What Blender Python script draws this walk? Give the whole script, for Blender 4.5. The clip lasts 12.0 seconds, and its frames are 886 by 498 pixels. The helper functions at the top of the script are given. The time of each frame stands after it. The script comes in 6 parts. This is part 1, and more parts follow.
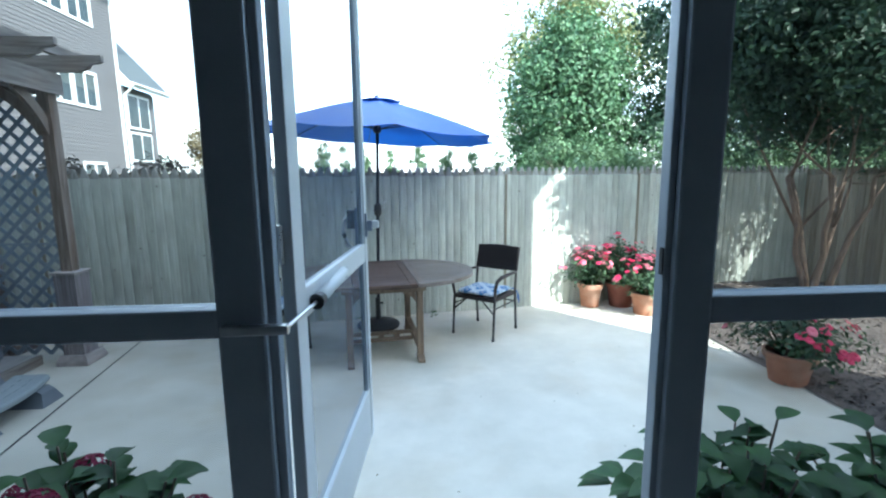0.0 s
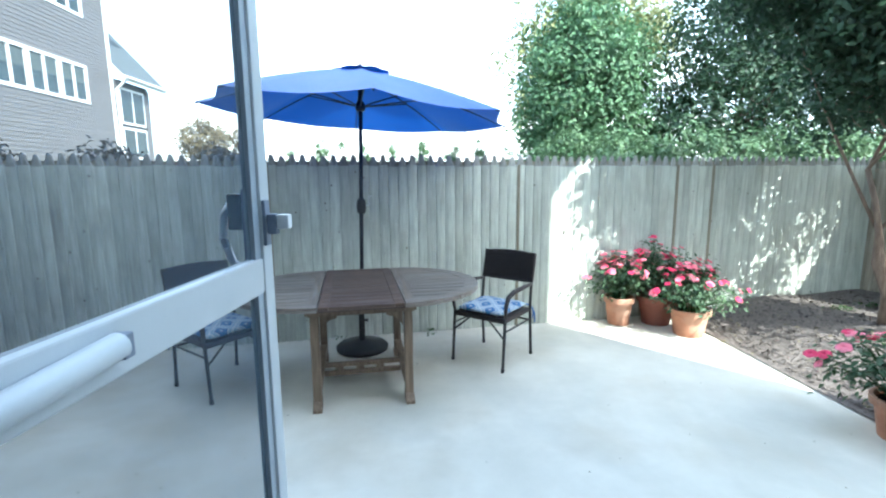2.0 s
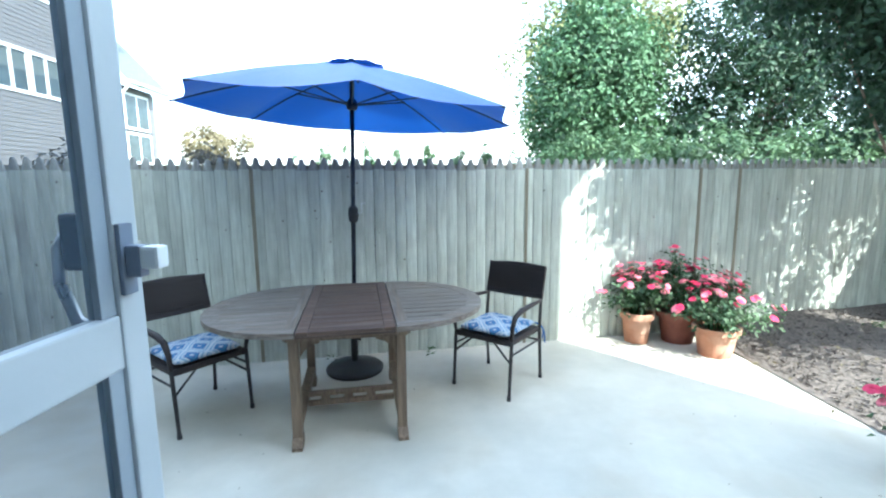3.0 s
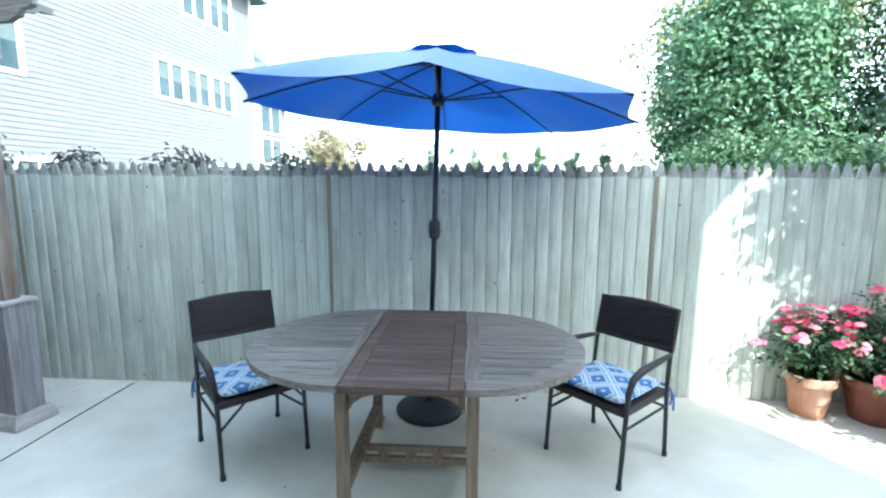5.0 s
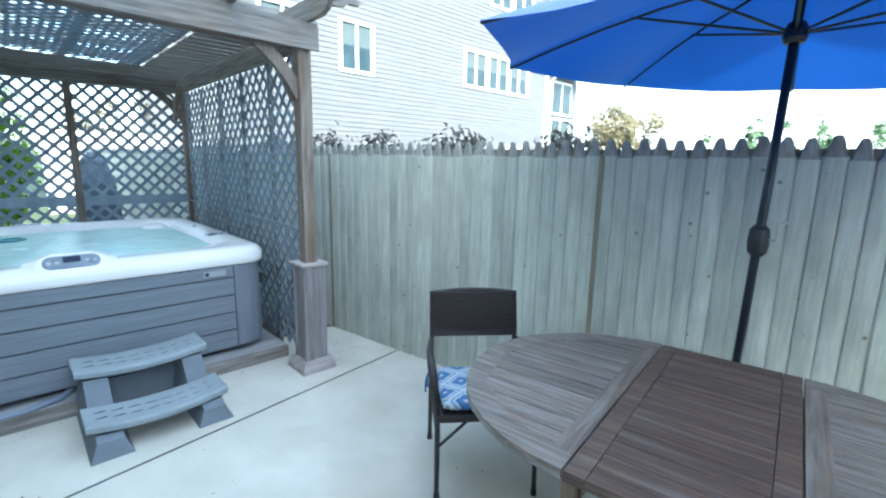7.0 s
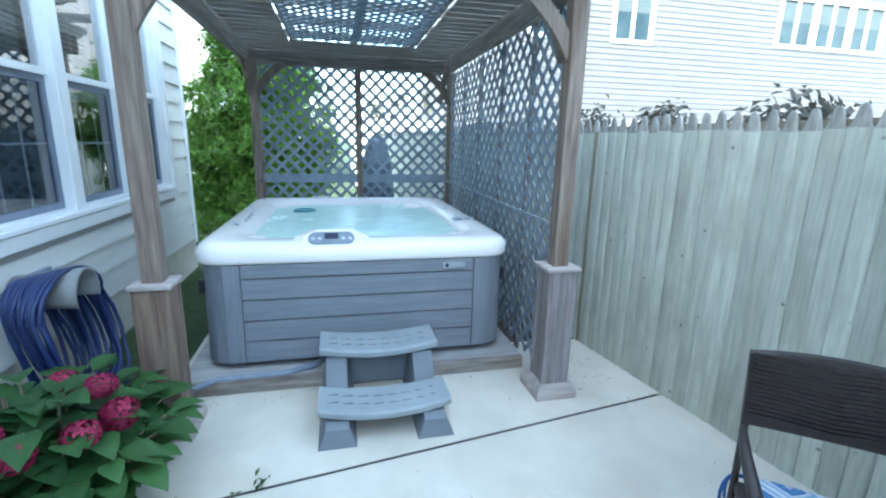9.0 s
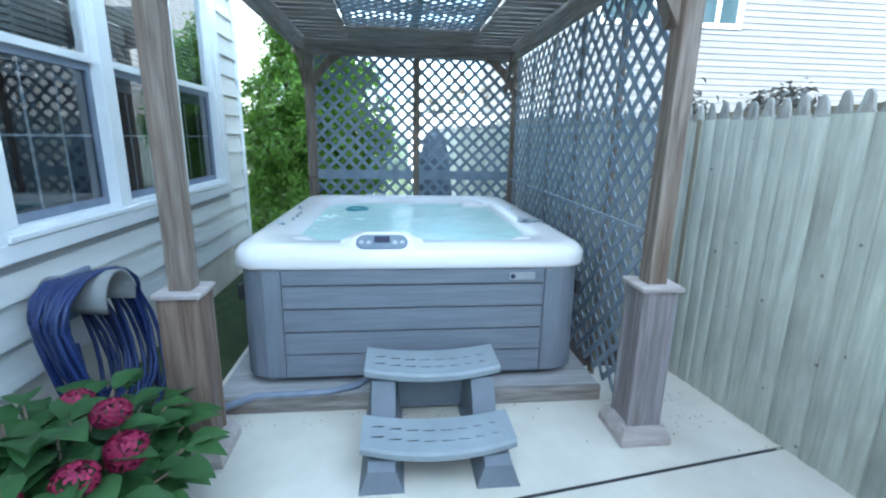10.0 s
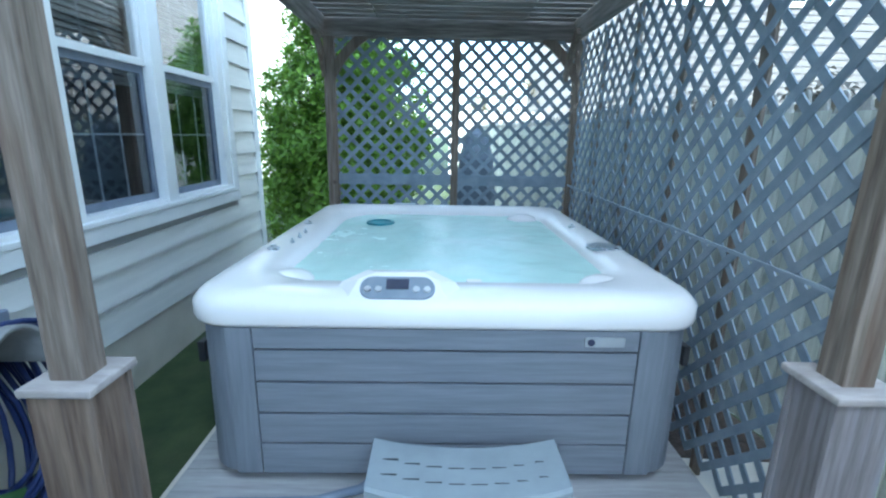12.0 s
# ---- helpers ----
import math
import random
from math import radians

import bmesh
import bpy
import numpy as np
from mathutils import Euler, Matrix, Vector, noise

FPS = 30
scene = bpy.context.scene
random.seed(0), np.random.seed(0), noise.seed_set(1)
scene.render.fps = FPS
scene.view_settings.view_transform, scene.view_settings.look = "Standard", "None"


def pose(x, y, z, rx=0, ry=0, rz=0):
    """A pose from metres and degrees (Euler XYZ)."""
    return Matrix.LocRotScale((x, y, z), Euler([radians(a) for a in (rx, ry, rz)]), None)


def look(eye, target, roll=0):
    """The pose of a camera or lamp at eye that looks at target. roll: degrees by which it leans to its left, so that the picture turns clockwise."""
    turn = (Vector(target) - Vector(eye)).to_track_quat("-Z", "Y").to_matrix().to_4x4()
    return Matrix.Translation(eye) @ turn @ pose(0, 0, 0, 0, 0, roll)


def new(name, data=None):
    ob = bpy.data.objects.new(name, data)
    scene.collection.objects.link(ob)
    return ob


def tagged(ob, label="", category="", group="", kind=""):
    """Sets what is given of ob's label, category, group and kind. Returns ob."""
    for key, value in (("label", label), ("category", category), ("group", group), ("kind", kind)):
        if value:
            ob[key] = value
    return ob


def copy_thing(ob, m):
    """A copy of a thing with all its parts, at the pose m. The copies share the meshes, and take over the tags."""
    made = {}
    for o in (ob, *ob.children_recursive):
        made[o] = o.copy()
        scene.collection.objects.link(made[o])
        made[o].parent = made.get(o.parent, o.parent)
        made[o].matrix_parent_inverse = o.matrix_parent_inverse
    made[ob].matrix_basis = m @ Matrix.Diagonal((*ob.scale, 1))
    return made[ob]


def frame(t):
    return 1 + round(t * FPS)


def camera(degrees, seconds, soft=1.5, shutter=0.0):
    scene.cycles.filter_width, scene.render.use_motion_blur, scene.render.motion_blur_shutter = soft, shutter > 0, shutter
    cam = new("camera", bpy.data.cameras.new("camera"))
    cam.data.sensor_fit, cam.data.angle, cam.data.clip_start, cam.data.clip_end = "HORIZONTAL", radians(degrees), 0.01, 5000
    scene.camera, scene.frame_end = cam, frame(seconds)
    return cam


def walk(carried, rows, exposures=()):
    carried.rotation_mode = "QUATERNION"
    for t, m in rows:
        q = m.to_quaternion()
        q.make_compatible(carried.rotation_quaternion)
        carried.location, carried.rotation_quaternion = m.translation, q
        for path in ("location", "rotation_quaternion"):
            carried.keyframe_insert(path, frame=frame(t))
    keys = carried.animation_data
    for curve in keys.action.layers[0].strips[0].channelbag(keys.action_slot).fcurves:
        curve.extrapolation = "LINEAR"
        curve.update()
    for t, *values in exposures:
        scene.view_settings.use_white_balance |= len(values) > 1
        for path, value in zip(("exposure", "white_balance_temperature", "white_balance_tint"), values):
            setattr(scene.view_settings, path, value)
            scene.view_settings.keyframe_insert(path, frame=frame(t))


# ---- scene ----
cam = camera(88.6, 12.0, soft=2.2)
PATH = [
    (0, (0.112, 0.184, 1.647), (0.242, 2.156, 1.342), -0.6),
    (0.5, (0.145, 0.420, 1.603), (0.278, 2.392, 1.300), -0.5),
    (1, (0.187, 0.654, 1.560), (0.305, 2.628, 1.261), -0.5),
    (1.5, (0.208, 0.898, 1.548), (0.321, 2.871, 1.247), -0.4),
    (2, (0.253, 1.117, 1.546), (0.352, 3.091, 1.246), -0.4),
    (2.5, (0.295, 1.314, 1.541), (0.388, 3.291, 1.254), -0.5),
    (4.5, (0.426, 2.012, 1.627), (0.198, 3.980, 1.350), -0.0),
    (5, (0.433, 2.177, 1.619), (0.024, 4.115, 1.343), 0.3),
    (5.5, (0.423, 2.342, 1.628), (-0.236, 4.209, 1.348), 0.5),
    (6, (0.386, 2.500, 1.647), (-0.547, 4.243, 1.341), 0.8),
    (6.5, (0.306, 2.677, 1.631), (-0.881, 4.250, 1.292), 1.0),
    (7, (0.206, 2.826, 1.626), (-1.215, 4.184, 1.258), 1.2),
    (7.5, (0.066, 2.965, 1.610), (-1.546, 4.079, 1.209), 1.4),
    (9.5, (-0.687, 3.132, 1.575), (-2.609, 3.430, 1.111), 1.2),
    (10, (-0.910, 3.151, 1.548), (-2.843, 3.357, 1.077), 1.1),
    (10.5, (-1.146, 3.183, 1.567), (-3.082, 3.319, 1.085), 1.0),
    (11, (-1.366, 3.201, 1.551), (-3.305, 3.294, 1.071), 1.0),
    (11.5, (-1.574, 3.207, 1.548), (-3.514, 3.274, 1.067), 1.0),
    (12, (-1.787, 3.220, 1.548), (-3.727, 3.252, 1.067), 1.0),
]
walk(cam, [(t, look(eye, target, roll)) for t, eye, target, roll in PATH],
     exposures=[(0.0, 2.63, 5620, -3), (2.5, 2.77, 5700, -3), (5.0, 2.95, 5660, -4), (7.5, 2.84, 5640, -4), (9.5, 2.96, 5550, -3), (12.0, 2.82, 5500, -4)])

# ---- light ----
SUN_AZ = math.atan2(-0.76, 0.64)
SUN_EL = radians(40)
sun_dir = Vector((math.cos(SUN_AZ) * math.cos(SUN_EL), math.sin(SUN_AZ) * math.cos(SUN_EL), math.sin(SUN_EL)))
world = bpy.data.worlds.new("sky")
scene.world = world
world.use_nodes = True
wn, wl = world.node_tree.nodes, world.node_tree.links
wn.clear()
w_out = wn.new("ShaderNodeOutputWorld")
w_bg = wn.new("ShaderNodeBackground")
w_bg.inputs["Strength"].default_value = 0.15
w_sky = wn.new("ShaderNodeTexSky")
w_sky.sky_type = "NISHITA"
w_sky.sun_disc = False
w_sky.sun_elevation = SUN_EL
w_sky.sun_rotation = math.atan2(sun_dir.x, sun_dir.y)
w_sky.dust_density = 2.0
w_tc = wn.new("ShaderNodeTexCoord")
w_map = wn.new("ShaderNodeMapping")
w_map.inputs["Scale"].default_value = (1.0, 1.0, 2.6)
w_noise = wn.new("ShaderNodeTexNoise")
w_noise.inputs["Scale"].default_value = 1.7
w_noise.inputs["Detail"].default_value = 7.0
w_noise.inputs["Roughness"].default_value = 0.55
w_ramp = wn.new("ShaderNodeValToRGB")
w_ramp.color_ramp.elements[0].position = 0.42
w_ramp.color_ramp.elements[1].position = 0.68
w_mix = wn.new("ShaderNodeMixRGB")
w_mix.inputs["Color2"].default_value = (6.0, 6.4, 6.9, 1)
wl.new(w_tc.outputs["Generated"], w_map.inputs["Vector"])
wl.new(w_map.outputs["Vector"], w_noise.inputs["Vector"])
wl.new(w_noise.outputs["Fac"], w_ramp.inputs["Fac"])
wl.new(w_ramp.outputs["Color"], w_mix.inputs["Fac"])
wl.new(w_sky.outputs["Color"], w_mix.inputs["Color1"])
wl.new(w_mix.outputs["Color"], w_bg.inputs["Color"])
wl.new(w_bg.outputs["Background"], w_out.inputs["Surface"])
sun = new("sun", bpy.data.lights.new("sun", "SUN"))
sun.data.energy = 2.6
sun.data.angle = radians(0.5)
sun.data.color = (1.0, 0.95, 0.87)
sun.matrix_world = look(sun_dir * 30, (0, 0, 0))


# ---- materials ----
def mat(name, dark, light, scale=6.0, stretch=(1, 1, 1), rough=0.65, metal=0.0, bump=0.15, fine=60.0, rnd=0.0, island=0.0,
        stain=None, stain_scale=1.2, stain_amount=0.35, knots=0.0, spec=0.4, transmission=0.0, alpha=1.0, sheet=0.0, stain2=None, along=False, sheen=0.0):
    """Two colours mixed by a noise that may be stretched along a grain, with stains, relief and some change from piece to piece."""
    m = bpy.data.materials.new(name)
    m.use_nodes = True
    n, l = m.node_tree.nodes, m.node_tree.links
    p = n["Principled BSDF"]
    tc = n.new("ShaderNodeTexCoord")
    mp = n.new("ShaderNodeMapping")
    mp.inputs["Scale"].default_value = stretch
    vec = tc.outputs["Object"]
    if rnd:
        info = n.new("ShaderNodeObjectInfo")
        add = n.new("ShaderNodeVectorMath")
        add.operation = "MULTIPLY_ADD"
        add.inputs[0].default_value = (1, 1, 1)
        sc = n.new("ShaderNodeMath")
        sc.operation = "MULTIPLY"
        sc.inputs[1].default_value = 37.0
        l.new(info.outputs["Random"], sc.inputs[0])
        l.new(tc.outputs["Object"], add.inputs[0])
        add.inputs[1].default_value = (1, 1, 1)
        l.new(sc.outputs[0], add.inputs[2])
        vec = add.outputs[0]
    l.new(vec, mp.inputs["Vector"])
    nz = n.new("ShaderNodeTexNoise")
    nz.inputs["Scale"].default_value = scale
    nz.inputs["Detail"].default_value = 8
    nz.inputs["Roughness"].default_value = 0.62
    l.new(mp.outputs["Vector"], nz.inputs["Vector"])
    rp = n.new("ShaderNodeValToRGB")
    rp.color_ramp.elements[0].position, rp.color_ramp.elements[0].color = 0.32, (*dark, 1)
    rp.color_ramp.elements[1].position, rp.color_ramp.elements[1].color = 0.68, (*light, 1)
    l.new(nz.outputs["Fac"], rp.inputs["Fac"])
    col = rp.outputs["Color"]
    for shade, size, amount in ((stain, stain_scale, stain_amount), (stain2, stain_scale * 1.7, 0.45)):
        if not shade:
            continue
        sn = n.new("ShaderNodeTexNoise")
        sn.noise_dimensions = "4D"
        sn.inputs["W"].default_value = 0.0 if shade is stain else 5.3
        sn.inputs["Scale"].default_value = size * (0.7 if along else 1.0)
        sn.inputs["Detail"].default_value = 5
        l.new(mp.outputs["Vector"] if along else vec, sn.inputs["Vector"])
        sr = n.new("ShaderNodeValToRGB")
        sr.color_ramp.elements[0].position = 0.5
        sr.color_ramp.elements[1].position = 0.72
        l.new(sn.outputs["Fac"], sr.inputs["Fac"])
        sm = n.new("ShaderNodeMath")
        sm.operation = "MULTIPLY"
        sm.inputs[1].default_value = amount
        l.new(sr.outputs["Color"], sm.inputs[0])
        mx = n.new("ShaderNodeMixRGB")
        mx.inputs["Color2"].default_value = (*shade, 1)
        l.new(sm.outputs[0], mx.inputs["Fac"])
        l.new(col, mx.inputs["Color1"])
        col = mx.outputs["Color"]
    if knots:
        vo = n.new("ShaderNodeTexVoronoi")
        vo.inputs["Scale"].default_value = knots
        l.new(vec, vo.inputs["Vector"])
        kr = n.new("ShaderNodeValToRGB")
        kr.color_ramp.elements[0].position, kr.color_ramp.elements[0].color = 0.035, (0.75, 0.75, 0.75, 1)
        kr.color_ramp.elements[1].position, kr.color_ramp.elements[1].color = 0.075, (0, 0, 0, 1)
        l.new(vo.outputs["Distance"], kr.inputs["Fac"])
        km = n.new("ShaderNodeMixRGB")
        km.inputs["Color2"].default_value = (0.09, 0.06, 0.04, 1)
        l.new(kr.outputs["Color"], km.inputs["Fac"])
        l.new(col, km.inputs["Color1"])
        col = km.outputs["Color"]
    for amount, source in ((rnd, "ShaderNodeObjectInfo"), (island, "ShaderNodeNewGeometry")):
        if amount:
            src = n.new(source)
            hs = n.new("ShaderNodeHueSaturation")
            mr = n.new("ShaderNodeMapRange")
            mr.inputs["To Min"].default_value = 1 - amount
            mr.inputs["To Max"].default_value = 1 + amount
            l.new(src.outputs["Random" if source.endswith("Info") else "Random Per Island"], mr.inputs["Value"])
            l.new(mr.outputs["Result"], hs.inputs["Value"])
            l.new(col, hs.inputs["Color"])
            col = hs.outputs["Color"]
    l.new(col, p.inputs["Base Color"])
    p.inputs["Metallic"].default_value = metal
    p.inputs["Sheen Weight"].default_value = sheen
    p.inputs["Specular IOR Level"].default_value = spec
    p.inputs["Transmission Weight"].default_value = transmission
    p.inputs["Alpha"].default_value = alpha
    rr = n.new("ShaderNodeMapRange")
    rr.inputs["To Min"].default_value = max(0.02, rough - 0.12)
    rr.inputs["To Max"].default_value = min(1.0, rough + 0.12)
    l.new(nz.outputs["Fac"], rr.inputs["Value"])
    l.new(rr.outputs["Result"], p.inputs["Roughness"])
    if bump:
        fn = n.new("ShaderNodeTexNoise")
        fn.inputs["Scale"].default_value = fine
        fn.inputs["Detail"].default_value = 4
        l.new(mp.outputs["Vector"], fn.inputs["Vector"])
        bp = n.new("ShaderNodeBump")
        bp.inputs["Strength"].default_value = bump
        bp.inputs["Distance"].default_value = 0.01
        l.new(fn.outputs["Fac"], bp.inputs["Height"])
        l.new(bp.outputs["Normal"], p.inputs["Normal"])
    if sheet:
        tr = n.new("ShaderNodeBsdfTranslucent")
        l.new(col, tr.inputs["Color"])
        ms = n.new("ShaderNodeMixShader")
        ms.inputs["Fac"].default_value = sheet
        l.new(p.outputs["BSDF"], ms.inputs[1])
        l.new(tr.outputs["BSDF"], ms.inputs[2])
        l.new(ms.outputs["Shader"], n["Material Output"].inputs["Surface"])
    return m


def glass_mat(name, tint, clear, least=0.10, most=0.55):
    """A window pane: mostly clear, with a true mirror reflection that grows towards grazing angles."""
    m = bpy.data.materials.new(name)
    m.use_nodes = True
    n, l = m.node_tree.nodes, m.node_tree.links
    n.clear()
    out = n.new("ShaderNodeOutputMaterial")
    tr = n.new("ShaderNodeBsdfTransparent")
    tr.inputs["Color"].default_value = (*tint, 1)
    gl = n.new("ShaderNodeBsdfGlossy")
    gl.inputs["Roughness"].default_value = 0.015
    fr = n.new("ShaderNodeLayerWeight")
    fr.inputs["Blend"].default_value = clear
    gloss = n.new("ShaderNodeMapRange")
    gloss.inputs["To Min"].default_value = least
    gloss.inputs["To Max"].default_value = most
    l.new(fr.outputs["Facing"], gloss.inputs["Value"])
    mx = n.new("ShaderNodeMixShader")
    l.new(gloss.outputs["Result"], mx.inputs["Fac"])
    l.new(tr.outputs["BSDF"], mx.inputs[1])
    l.new(gl.outputs["BSDF"], mx.inputs[2])
    l.new(mx.outputs["Shader"], out.inputs["Surface"])
    return m


def screen_mat(name, cover, colour):
    """Fine insect mesh: its wires cover a share of the view."""
    m = bpy.data.materials.new(name)
    m.use_nodes = True
    n, l = m.node_tree.nodes, m.node_tree.links
    n.clear()
    out = n.new("ShaderNodeOutputMaterial")
    tr = n.new("ShaderNodeBsdfTransparent")
    df = n.new("ShaderNodeBsdfDiffuse")
    df.inputs["Color"].default_value = (*colour, 1)
    mx = n.new("ShaderNodeMixShader")
    mx.inputs["Fac"].default_value = cover
    l.new(tr.outputs["BSDF"], mx.inputs[1])
    l.new(df.outputs["BSDF"], mx.inputs[2])
    l.new(mx.outputs["Shader"], out.inputs["Surface"])
    return m


def leaf_mat(name, dark, light, island=0.3, rough=0.5):
    return mat(name, dark, light, scale=3.0, rough=rough, bump=0.0, island=island, sheet=0.3, spec=0.35)


